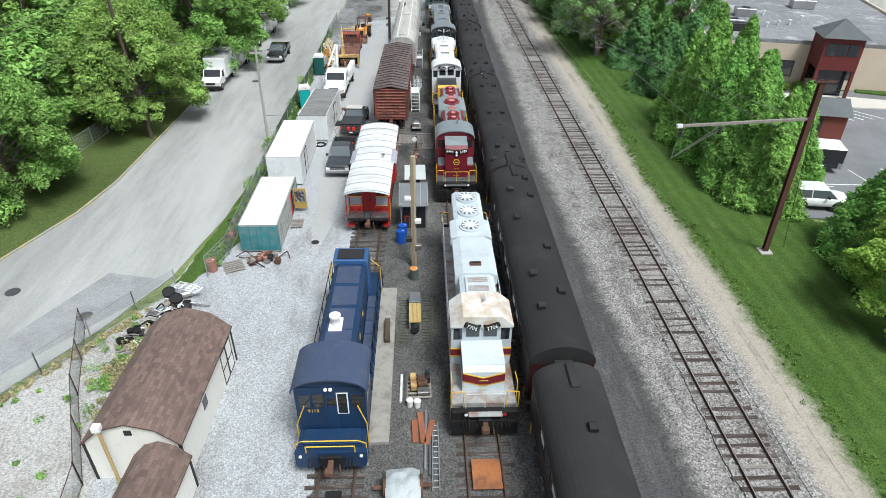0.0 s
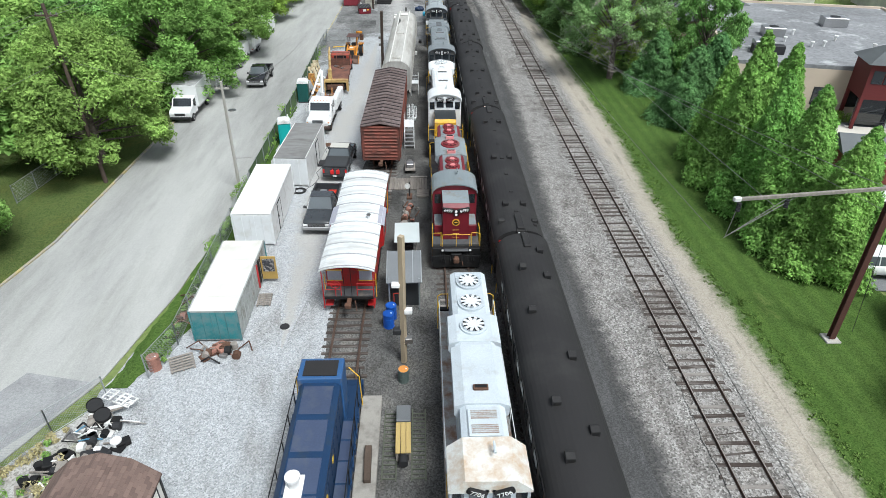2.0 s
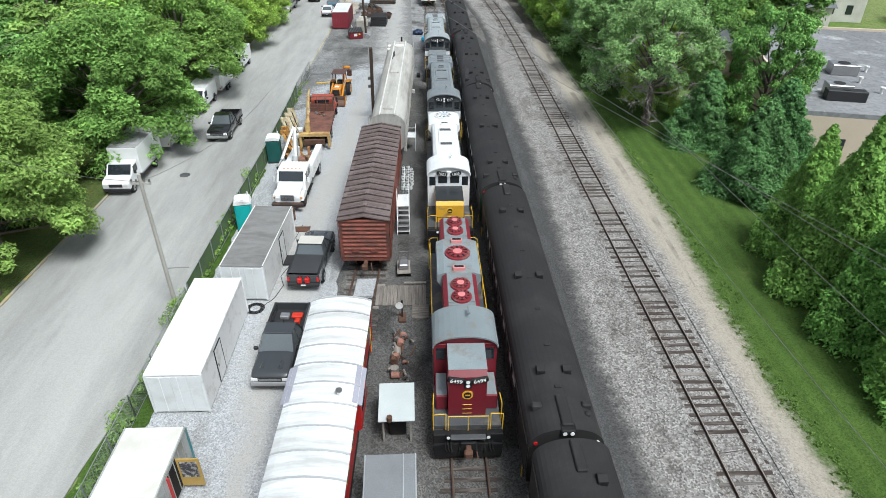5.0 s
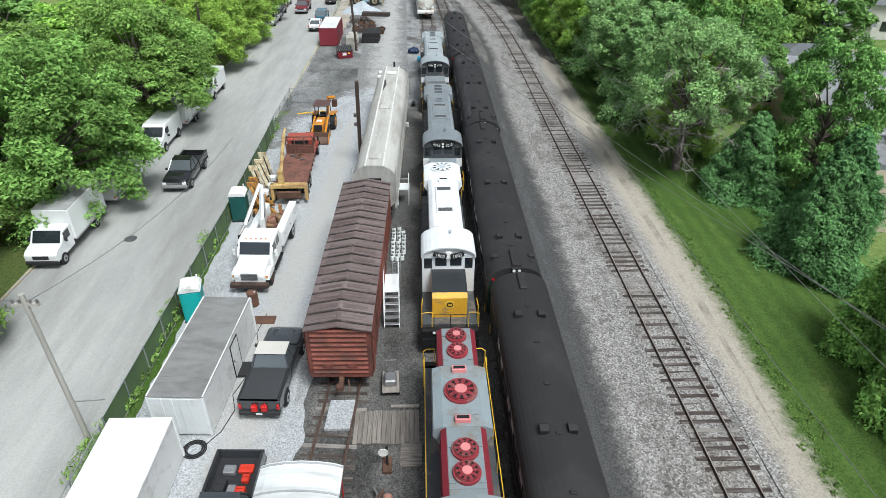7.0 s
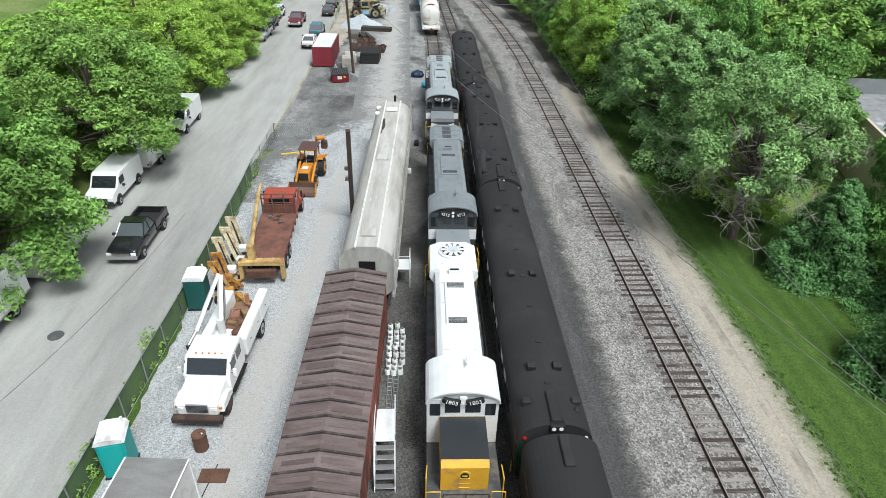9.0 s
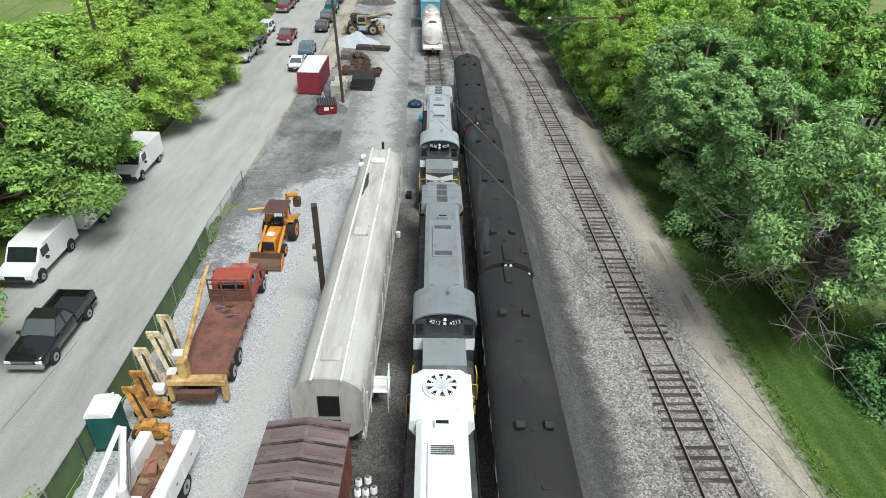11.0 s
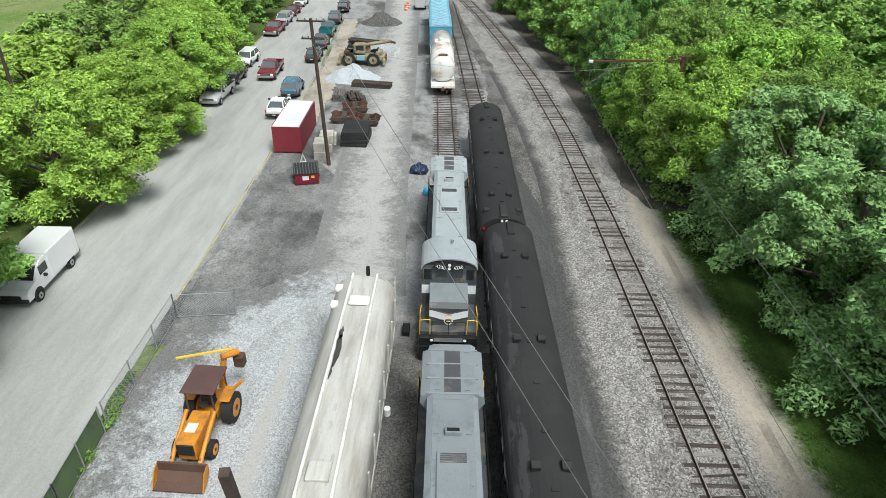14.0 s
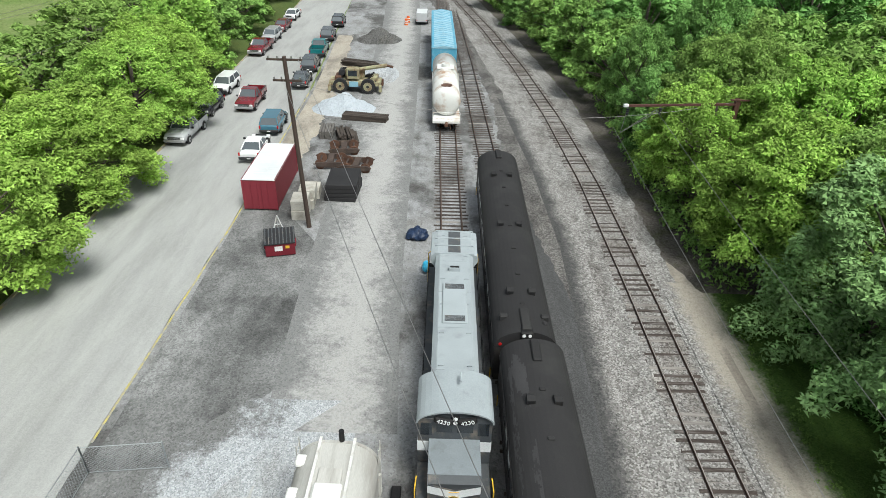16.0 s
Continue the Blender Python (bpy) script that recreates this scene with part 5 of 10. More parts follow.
for a in (0.1, L - 0.4):
    part("pilot", prism(B(), [(-1.4, 0.5), (1.4, 0.5), (1.48, 0.75), (1.48, 1.4), (-1.48, 1.4), (-1.48, 0.75)], a, a + 0.35), navy, root)
cab = part("cab", box(B(), -1.46, 1.46, 1.35, 3.4, 1.4, 3.85), navy, root)
part("cab_roof", prism(B(), arc(0, 3.75, 1.58, 0.72, 0, 180, 18) + arc(0, 3.75, 1.5, 0.64, 180, 0, 18), 1.15, 3.55), navy_roof, cab)
part("cab_gable", prism(B(), arc(0, 3.75, 1.46, 0.62, 0, 180, 18), 1.38, 3.38), navy, cab)
for xa, xb, za, zb in ((-1.3, -0.85, 2.75, 3.45), (-0.72, -0.28, 2.75, 3.5), (0.3, 0.68, 2.4, 3.5), (0.88, 1.32, 2.75, 3.45)):
    w = part("cab_window", box(B(), xa, xb, 1.32, 1.36, za, zb), window, cab)
    part("window_frame", box(B(), xa - 0.05, xb + 0.05, 1.33, 1.355, za - 0.05, zb + 0.05), white if xa == 0.3 else navy, w)
part("cab_door", box(B(), -0.2, 0.24, 1.325, 1.36, 1.45, 3.4), navy, cab)
part("door_window", box(B(), -0.15, 0.19, 1.315, 1.34, 2.85, 3.25), window, cab)
for s in (-1, 1):
    for yy in (1.55, 2.45):
        part("side_window", box(B(), s * 1.46 - 0.02, s * 1.46 + 0.02, yy, yy + 0.75, 2.7, 3.4), window, cab)
for s in (-1, 1):
    part("headlight", cyl(B(), (s * 0.1 - 0.05, 1.3, 3.78), 0.08, 0.06, "y", 12), lamp_white, cab)
letters("9115", 0.24, yellow, cab, pose(-0.75, 1.335, 2.52, 90, 0, 0))
hood = part("hood", prism(B(), [(-0.84, 1.4), (0.84, 1.4), (0.84, 3.55), (0.66, 3.72), (-0.66, 3.72), (-0.84, 3.55)], 3.4, 10.5), navy, root)
part("radiator_box", box(B(), -0.92, 0.92, 10.5, 11.75, 1.4, 3.95, 0.04), loco_paint("brighter_blue", (0.035, 0.10, 0.24)), root)
part("radiator_shutter", box(B(), -0.7, 0.7, 10.65, 11.55, 3.94, 4.0), coach_black, root)
for yy in (3.6, 5.2, 7.0, 8.8):
    part("hood_panel", box(B(), -0.6, 0.6, yy, yy + 1.5, 3.7, 3.74, 0.01), navy_roof, hood)
part("exhaust_stack", cyl(B(), (-0.2, 5.5, 3.95), 0.2, 0.5, seg=16), white, hood)
part("stack_cap", cyl(B(), (-0.2, 5.5, 4.24), 0.27, 0.1, seg=16), white, hood)
part("stack_base", box(B(), -0.5, 0.12, 5.0, 5.95, 3.72, 3.8, 0.02), white, hood)
for i in range(8):
    for s in (-1, 1):
        part("hood_door", box(B(), s * 0.84 - 0.015, s * 0.84 + 0.015, 3.55 + i * 0.85, 4.3 + i * 0.85, 1.6, 3.3), navy, hood)
        if i in (1, 2, 4):
            part("emblem", cyl(B(), (s * 0.86, 3.9 + i * 0.85, 2.9), 0.16, 0.02, "x", 16), yellow, hood)
for s in (-1, 1):
    handrail(root, [(s * 1.38, 3.6, 1.4), (s * 1.38, 3.6, 2.4), (s * 1.38, L - 0.6, 2.4)], 0.022, [(s * 1.38, 4.6 + i * 1.35, 2.4) for i in range(7)], material=black, base=1.4)
    for i in range(10):
        part("battery_box_hinge", box(B(), s * 1.42 - 0.03, s * 1.42 + 0.05, 3.8 + i * 0.85, 4.1 + i * 0.85, 1.15, 1.5, 0.02), navy, root)
    handrail(root, [(s * 1.46, 1.1, 0.6), (s * 1.46, 1.1, 2.0), (s * 1.1, 1.25, 2.9)], 0.026, name="step_rail")
    handrail(root, [(s * 1.46, L - 0.9, 0.6), (s * 1.4, L - 0.9, 2.4), (s * 0.9, L - 0.4, 2.5)], 0.026, name="step_rail")
    for z in (0.5, 0.85):
        part("step", box(B(), s * 1.25 - 0.22, s * 1.25 + 0.22, 0.5, 1.0, z, z + 0.05), navy, root)
handrail(root, [(-1.46, 0.35, 0.7), (-1.46, 0.3, 1.7), (-1.15, 0.15, 2.05), (1.15, 0.15, 2.05), (1.46, 0.3, 1.7), (1.46, 0.35, 0.7)], 0.028, name="end_rail")
handrail(root, [(-1.0, 0.12, 1.4), (-1.0, 0.12, 1.75), (1.0, 0.12, 1.75), (1.0, 0.12, 1.4)], 0.026, name="end_rail")
# solid black block in place of the shaded recess round the coupler
part("drawbar_pocket", box(B(), -0.5, 0.5, -0.02, 0.14, 0.62, 1.25, 0.04), black, root)
for s in (-1, 1):
    a, b = sorted((s * 0.86, s * 1.34))
    bx = part("battery_box", box(B(), a, b, 3.7, 10.2, 1.4, 1.95, 0.04), navy, root)
    for i in range(6):
        part("box_lid", box(B(), a + 0.03, b - 0.03, 3.8 + i * 1.05, 4.75 + i * 1.05, 1.94, 1.98, 0.01), navy_roof, bx)
    for k in range(3):
        part("hose", rods(B(), [(s * (0.62 + k * 0.14), 0.08, 1.15), (s * (0.64 + k * 0.14), -0.06, 0.85), (s * (0.7 + k * 0.14), 0.0, 0.6)], 0.025, 5), rubber, root)
    part("lamp", cyl(B(), (s * 1.25, 0.08, 1.2), 0.07, 0.06, "y", 12), lamp_white, root)
part("footboard", box(B(), -1.2, 1.2, 0.5, 1.3, 1.4, 1.5, 0.02), navy, root)
truck(root, 3.1), truck(root, L - 3.2)
coupler(root, 0.1, -1), coupler(root, L - 0.1, 1)

# tank car and blue box car farther up the engines' track
tank_m = mat("tank_white", (0.72, 0.72, 0.69), 0.55, 0, 0.1, dirt=(0.36, 0.20, 0.10), dirt_amt=0.3, dirt_scale=0.5)
root = thing("tank_car", 1.95, 138.8, 0.1, 1.4, "white railway tank car with rust stains", "freight car")
L = 16.6
bm = cyl(B(), (0, L / 2, 2.55), 1.38, L - 3.4, "y", 32)
ball(bm, (0, 1.75, 2.55), 1.37, (1, 0.42, 1), 24), ball(bm, (0, L - 1.75, 2.55), 1.37, (1, 0.42, 1), 24)
tank = part("tank", bm, tank_m, root, smooth=True)
part("rust_patch", cyl(B(), (0, 2.6, 3.92), 0.55, 0.05, seg=20), rust, tank)
part("dome", cyl(B(), (0, L / 2 + 1, 4.0), 0.45, 0.45, seg=20), tank_m, tank)
part("walkway", box(B(), -0.9, 0.9, L / 2 + 0.2, L / 2 + 1.9, 3.85, 3.9), tank_m, tank)
part("frame", box(B(), -1.35, 1.35, 0.1, L - 0.1, 0.9, 1.15, 0.02), tank_m, root)
for a in (0.15, L - 0.2):
    part("end_railing", rods(B(), [(-1.3, a, 1.1), (-1.3, a, 2.0), (1.3, a, 2.0), (1.3, a, 1.1)], 0.03), tank_m, root)
for s in (-1, 1):
    part("ladder", rods(rods(B(), [(s * 1.4, L / 2, 1.0), (s * 1.4, L / 2, 3.4)], 0.025), [(s * 1.4, L / 2 + 0.4, 1.0), (s * 1.4, L / 2 + 0.4, 3.4)], 0.025), tank_m, root)
truck(root, 2.2, (-0.85, 0.85), 0.9, None, 0.42), truck(root, L - 2.2, (-0.85, 0.85), 0.9, None, 0.42)
coupler(root, 0.1, -1)
sky_blue = mat("sky_blue_paint", (0.10, 0.36, 0.52), 0.6, 0, 0.15, dirt=(0.2, 0.4, 0.5))
root = thing("box_car", 1.5, 156.2, 0.1, 1.6, "sky blue box car with a pale ribbed roof", "freight car")
L = 22.0
walls = part("body", box(B(), -1.45, 1.45, 0, L, 1.05, 3.9), sky_blue, root)
roof = part("roof", prism(B(), [(-1.5, 3.85), (0, 4.1), (1.5, 3.85), (1.5, 3.78), (-1.5, 3.78)], -0.05, L + 0.05), mat("pale_blue_roof", (0.30, 0.50, 0.60), 0.6), root)
for i in range(20):
    part("roof_rib", prism(B(), [(-1.5, 3.87), (0, 4.14), (1.5, 3.87), (1.5, 3.83), (0, 4.08), (-1.5, 3.83)], 0.3 + i * 1.12, 0.38 + i * 1.12), sky_blue, roof)
    for s in (-1, 1):
        part("side_post", box(B(), s * 1.46 - 0.04, s * 1.46 + 0.04, 0.3 + i * 1.12, 0.4 + i * 1.12, 1.1, 3.8), sky_blue, walls)
truck(root, 2.2, (-0.85, 0.85), 0.9, None, 0.42), truck(root, L - 2.2, (-0.85, 0.85), 0.9, None, 0.42)

# ---- road vehicles ----
def paint(name, c, rough=0.3):
    m = mat("car_" + name, c, rough, 0, 0.05, big=0.8, fine=30, bump=0.0, spec=0.6)
    m.node_tree.nodes["Principled BSDF"].inputs["Coat Weight"].default_value = 0.6
    return m


rim = mat("wheel_rim", (0.42, 0.42, 0.43), 0.35, 0.7, 0.15)
trim = mat("black_plastic", (0.025, 0.025, 0.027), 0.6)
amber = mat("amber_lens", (0.7, 0.25, 0.03), 0.25, bump=0)
# the sky's reflection in the windscreens is put into this paler glass colour
car_glass = glass("vehicle_glass_sky_sheen", (0.10, 0.115, 0.125), 0.04)


VP = {"white": paint("white", (0.78, 0.79, 0.79)), "black": paint("black", (0.012, 0.012, 0.014), 0.18), "charcoal": paint("charcoal", (0.045, 0.05, 0.055), 0.2), "silver": paint("silver", (0.45, 0.46, 0.47), 0.25),
      "red": paint("dark_red", (0.16, 0.012, 0.018), 0.22), "teal": paint("teal", (0.01, 0.16, 0.17), 0.3), "blue": paint("slate_blue", (0.06, 0.16, 0.22), 0.25), "dark": paint("dark_grey", (0.05, 0.055, 0.06), 0.25), "tan": paint("pale_tan", (0.55, 0.53, 0.48), 0.35)}


def wheel(root, x, y, r, w=0.24, rim_m=None):
    bm = cyl(B(), (x, y, r), r, w, "x", 20)
    cyl(bm, (x, y, r), r * 0.9, w + 0.03, "x", 20)
    t = part("wheel", bm, rubber, root)
    part("rim", cyl(B(), (x, y, r), r * 0.6, w + 0.05, "x", 16), rim_m or rim, t)
    part("hub", cyl(B(), (x, y, r), r * 0.2, w + 0.08, "x", 10), trim, t)


def hull(low, w, y_of, taper=0.06):
    """A rounded body: a side outline of (y, z) pairs, drawn out across x with its edges drawn in."""
    bm = B()
    rings = []
    for x, k in ((-w, 0.0), (-w + 0.08, 1.0), (w - 0.08, 1.0), (w, 0.0)):
        cy = sum(p[0] for p in low) / len(low)
        cz = sum(p[1] for p in low) / len(low)
        s = 1.0 if k else 1 - taper
        rings.append([bm.verts.new((x, cy + (y - cy) * (1 if k else 0.985), cz + (z - cz) * s)) for y, z in low])
    n = len(low)
    for a, b in zip(rings, rings[1:]):
        for i in range(n):
            bm.faces.new((a[i], a[(i + 1) % n], b[(i + 1) % n], b[i]))
    bm.faces.new(rings[0][::-1]), bm.faces.new(rings[-1])
    bmesh.ops.recalc_face_normals(bm, faces=bm.faces[:])
    return bm


def shell(stations, edge=0.13):
    """A rounded vehicle body along y: stations of (y, half width, bottom, top), with drawn-in shoulders."""
    bm, rings = B(), []
    for y, w, zb, zt in stations:
        e = min(edge, (zt - zb) * 0.4)
        half = [(w - 0.09, zb), (w - 0.01, zb + 0.07), (w, (zb + zt) / 2), (w - 0.025, zt - e), (w - 0.07, zt - e * 0.35), (w - 0.16, zt - 0.02), (w * 0.5, zt + 0.015)]
        rings.append([bm.verts.new((x, y, z)) for x, z in half] + [bm.verts.new((-x, y, z)) for x, z in half[::-1]])
    n = len(rings[0])
    for a, b in zip(rings, rings[1:]):
        for i in range(n):
            bm.faces.new((a[i], a[(i + 1) % n], b[(i + 1) % n], b[i]))
    bm.faces.new(rings[0][::-1]), bm.faces.new(rings[-1])
    bmesh.ops.recalc_face_normals(bm, faces=bm.faces[:])
    for f in bm.faces[:-2]:
        f.smooth = True
    return bm


def cabin(root, pts, w0, w1, body, name="cabin"):
    """Glass house with pillars and a roof. pts: windscreen foot, roof front, roof rear, rear foot as (y, z)."""
    (ya, za), (yb, zb), (yc, zc), (yd, zd) = pts
    bm = B()
    v = [bm.verts.new(p) for p in ((-w0, ya, za), (w0, ya, za), (-w1, yb, zb), (w1, yb, zb), (-w1, yc, zc), (w1, yc, zc), (-w0, yd, zd), (w0, yd, zd))]
    for f in ((0, 1, 3, 2), (2, 3, 5, 4), (4, 5, 7, 6), (0, 2, 4, 6), (1, 7, 5, 3), (0, 6, 7, 1)):
        bm.faces.new([v[i] for i in f])
    bmesh.ops.recalc_face_normals(bm, faces=bm.faces[:])
    part("glass_house", bm, car_glass, root)
    part("roof", box(B(), -w1 - 0.02, w1 + 0.02, yb - 0.03, yc + 0.03, zb - 0.03, zb + 0.06, 0.03), body, root)
    for s in (-1, 1):
        for a, b, r in (((s * w0, ya, za), (s * w1, yb, zb), 0.045), ((s * w0, yd, zd), (s * w1, yc, zc), 0.06), ((s * (w0 + 0.0), (ya + yd) / 2 + 0.1, za), (s * w1, (yb + yc) / 2, zb), 0.04)):
            part("pillar", rod(B(), a, b, r), body, root)


def car(kind, col, x, y, yaw=0.0, label="", front=-1, group="parked cars"):
    """y: the end that faces -y; front -1: the bonnet faces -y."""
    b = VP[col]
    L, w = {"pickup": (5.7, 0.98), "suv": (4.7, 0.93), "sedan": (4.7, 0.9), "van": (5.6, 1.0)}[kind]
    root = thing({"pickup": "pickup_truck", "suv": "suv", "sedan": "car", "van": "van"}[kind], x, y + L / 2, 0.03, yaw + (0 if front < 0 else 180), label, "pickup truck" if kind == "pickup" else ("van" if kind == "van" else "car"), group)
    h = L / 2
    if kind == "pickup":
        part("body", shell([(-h, w - 0.14, 0.5, 0.9), (-h + 0.06, w - 0.05, 0.46, 1.0), (-h + 0.3, w, 0.42, 1.08), (-h + 1.0, w + 0.01, 0.42, 1.13), (-h + 1.7, w, 0.42, 1.18), (0.4, w, 0.42, 1.2), (0.6, w - 0.01, 0.45, 1.2)]), b, root)
        cabin(root, [(-h + 1.6, 1.16), (-h + 2.3, 1.78), (0.25, 1.8), (0.6, 1.18)], w - 0.08, w - 0.24, b)
        bed = part("bed", box(B(), -w, w, 0.62, h - 0.05, 0.55, 0.72), b, root)
        for s in (-1, 1):
            part("bed_side", box(B(), s * (w - 0.05) - 0.05, s * (w - 0.05) + 0.05, 0.6, h - 0.06, 0.6, 1.22, 0.02), b, bed)
            part("bed_rail", box(B(), s * (w - 0.05) - 0.055, s * (w - 0.05) + 0.055, 0.65, h - 0.1, 1.22, 1.26), trim, bed)
        part("tailgate", box(B(), -w + 0.05, w - 0.05, h - 0.1, h - 0.03, 0.62, 1.2, 0.02), b, bed)
        part("bed_liner", box(B(), -w + 0.1, w - 0.1, 0.66, h - 0.12, 0.72, 0.75), trim, bed)
    elif kind == "suv":
        part("body", shell([(-h, w - 0.16, 0.45, 0.8), (-h + 0.08, w - 0.05, 0.42, 0.92), (-h + 0.35, w, 0.4, 1.0), (-h + 1.2, w, 0.4, 1.08), (h - 0.4, w, 0.4, 1.1), (h - 0.08, w - 0.04, 0.42, 1.06), (h, w - 0.12, 0.45, 0.95)]), b, root)
        cabin(root, [(-h + 1.1, 1.06), (-h + 1.75, 1.64), (h - 0.5, 1.66), (h - 0.12, 1.08)], w - 0.07, w - 0.22, b)
    elif kind == "sedan":
        part("body", shell([(-h, w - 0.18, 0.42, 0.68), (-h + 0.08, w - 0.06, 0.38, 0.78), (-h + 0.4, w, 0.36, 0.86), (-h + 1.3, w, 0.36, 0.95), (h - 0.8, w, 0.36, 1.0), (h - 0.12, w - 0.05, 0.38, 0.97), (h, w - 0.14, 0.42, 0.88)]), b, root)
        cabin(root, [(-h + 1.2, 0.94), (-h + 2.0, 1.42), (h - 1.5, 1.42), (h - 0.75, 0.99)], w - 0.08, w - 0.26, b)
    else:
        part("body", hull([(-h, 0.45), (-h, 0.95), (-h + 0.2, 1.15), (-h + 1.0, 1.3), (-h + 1.6, 2.0), (-h + 1.9, 2.2), (h - 0.1, 2.2), (h, 2.1), (h, 0.45)], w, 0), b, root)
        part("windscreen", prism(B(), [(-h + 0.98, 1.33), (-h + 1.58, 2.01), (-h + 1.6, 1.98), (-h + 1.02, 1.27)], -w + 0.14, w - 0.14, axis="x"), window, root)
        for s in (-1, 1):
            part("door_window", box(B(), s * w - 0.02, s * w + 0.01, -h + 1.5, -h + 2.3, 1.35, 1.9), window, root)
    part("bumper", box(B(), -w + 0.03, w - 0.03, -h - 0.1, -h + 0.1, 0.42, 0.68, 0.04), trim if kind in ("van", "suv") else rim, root)
    part("bumper", box(B(), -w + 0.03, w - 0.03, h - 0.08, h + 0.1, 0.42, 0.66, 0.04), trim, root)
    part("grille", box(B(), -w + 0.42, w - 0.42, -h - 0.025, -h + 0.04, 0.68, 0.92), trim, root)
    if kind == "pickup":
        for k in (0.74, 0.82):
            part("grille_bar", box(B(), -w + 0.44, w - 0.44, -h - 0.035, -h, k, k + 0.03), rim, root)
        for s in (-1, 1):
            part("bonnet_crease", prism(B(), [(s * 0.34, 1.10), (s * 0.4, 1.15), (s * 0.52, 1.14), (s * 0.58, 1.10)], -h + 0.45, -h + 1.55), b, root)
    part("number_plate", box(B(), -0.15, 0.15, h + 0.1, h + 0.115, 0.5, 0.6), white, root)
    for s in (-1, 1):
        part("headlight", box(B(), s * (w - 0.23) - 0.16, s * (w - 0.23) + 0.16, -h - 0.02, -h + 0.1, 0.7, 0.88, 0.02), lamp_white, root)
        part("tail_light", box(B(), s * (w - 0.1) - 0.07, s * (w - 0.1) + 0.07, h - 0.05, h + 0.02, 0.75, 1.05, 0.02), red_lens, root)
        part("mirror", box(B(), s * (w + 0.1) - 0.11, s * (w + 0.1) + 0.11, -h + 1.75, -h + 1.9, 1.12, 1.3, 0.03), trim, root)
        for yy in (-h + 0.95, h - 1.15):
            wheel(root, s * (w - 0.08), yy, 0.38 if kind == "pickup" else 0.34)
            part("wheel_arch", cyl(B(), (s * (w - 0.01), yy, 0.42), 0.46, 0.03, "x", 20), trim, root)
    return root


def box_truck(x, y, label, boxlen=4.6):
    root = thing("box_truck", x, y, 0.03, 0, label, "truck", "vehicles parked along the street")
    b = VP["white"]
    part("cab", hull([(0, 0.5), (0, 1.0), (0.25, 1.2), (1.0, 1.35), (1.5, 2.0), (2.3, 2.05), (2.3, 0.5)], 1.0, 0), b, root)
    part("windscreen", prism(B(), [(0.98, 1.36), (1.47, 2.0), (1.5, 1.96), (1.02, 1.32)], -0.86, 0.86, axis="x"), window, root)
    for s in (-1, 1):
        part("door_window", box(B(), s * 1.0 - 0.02, s * 1.0 + 0.01, 1.35, 2.05, 1.35, 1.88), window, root)
        part("mirror", box(B(), s * 1.15 - 0.1, s * 1.15 + 0.1, 1.2, 1.3, 1.35, 1.65, 0.02), trim, root)
        part("headlight", box(B(), s * 0.75 - 0.16, s * 0.75 + 0.16, -0.02, 0.06, 0.85, 1.02), lamp_white, root)
        for yy in (0.75, 2.3 + boxlen - 1.5):
            wheel(root, s * 0.92, yy, 0.38)
    part("grille", box(B(), -0.5, 0.5, -0.02, 0.06, 0.75, 1.0), trim, root)
    part("bumper", box(B(), -1.0, 1.0, -0.1, 0.1, 0.42, 0.65, 0.03), trim, root)
    bx = part("cargo_box", box(B(), -1.15, 1.15, 2.35, 2.35 + boxlen, 0.85, 3.0, 0.04), b, root)
    part("box_roof", box(B(), -1.12, 1.12, 2.38, 2.32 + boxlen, 2.99, 3.03), mat("grey_box_roof", (0.30, 0.30, 0.30), 0.7, dirt=(0.5, 0.5, 0.5)), bx)
    for s in (-1, 1):
        part("box_rail", box(B(), s * 1.15 - 0.03, s * 1.15 + 0.03, 2.35, 2.35 + boxlen, 0.82, 0.92), rim, bx)
    part("chassis", box(B(), -0.5, 0.5, 1.5, 2.2 + boxlen, 0.55, 0.85), trim, root)
    return root


def cargo_trailer(x, y, L, label, col="white", yaw=0.0, group="vehicles parked along the street", w=1.1, hgt=2.2):
    root = thing("cargo_trailer", x, y, 0.03, yaw, label, "trailer", group)
    b = VP[col]
    body = part("body", box(B(), -w, w, 0, L, 0.5, hgt, 0.06), b, root)
    part("roof", box(B(), -w + 0.05, w - 0.05, 0.05, L - 0.05, hgt - 0.01, hgt + 0.03, 0.01), VP["white"], body)
    part("side_door", box(B(), w - 0.01, w + 0.015, 0.6, 1.4, 0.65, hgt - 0.2), b, body)
    part("skirt", box(B(), -w - 0.01, w + 0.01, 0.02, 0.35, 0.5, 1.0), rim, body)
    part("tongue", prism(B(), [(-0.5, L), (0, L + 1.3), (0.5, L), (0.4, L), (0, L + 1.1), (-0.4, L)], 0.45, 0.55, axis="z"), trim, root)
    for s in (-1, 1):
        for yy in (L * 0.4, L * 0.4 + 0.85):
            wheel(root, s * (w + 0.02), yy, 0.34, 0.2)
        part("fender", box(B(), s * (w + 0.05) - 0.12, s * (w + 0.05) + 0.12, L * 0.4 - 0.45, L * 0.4 + 1.3, 0.7, 0.76, 0.02), rim, root)
        part("tail_light", box(B(), s * (w - 0.15) - 0.06, s * (w - 0.15) + 0.06, -0.02, 0.03, 0.7, 0.85), red_lens, root)
    return root


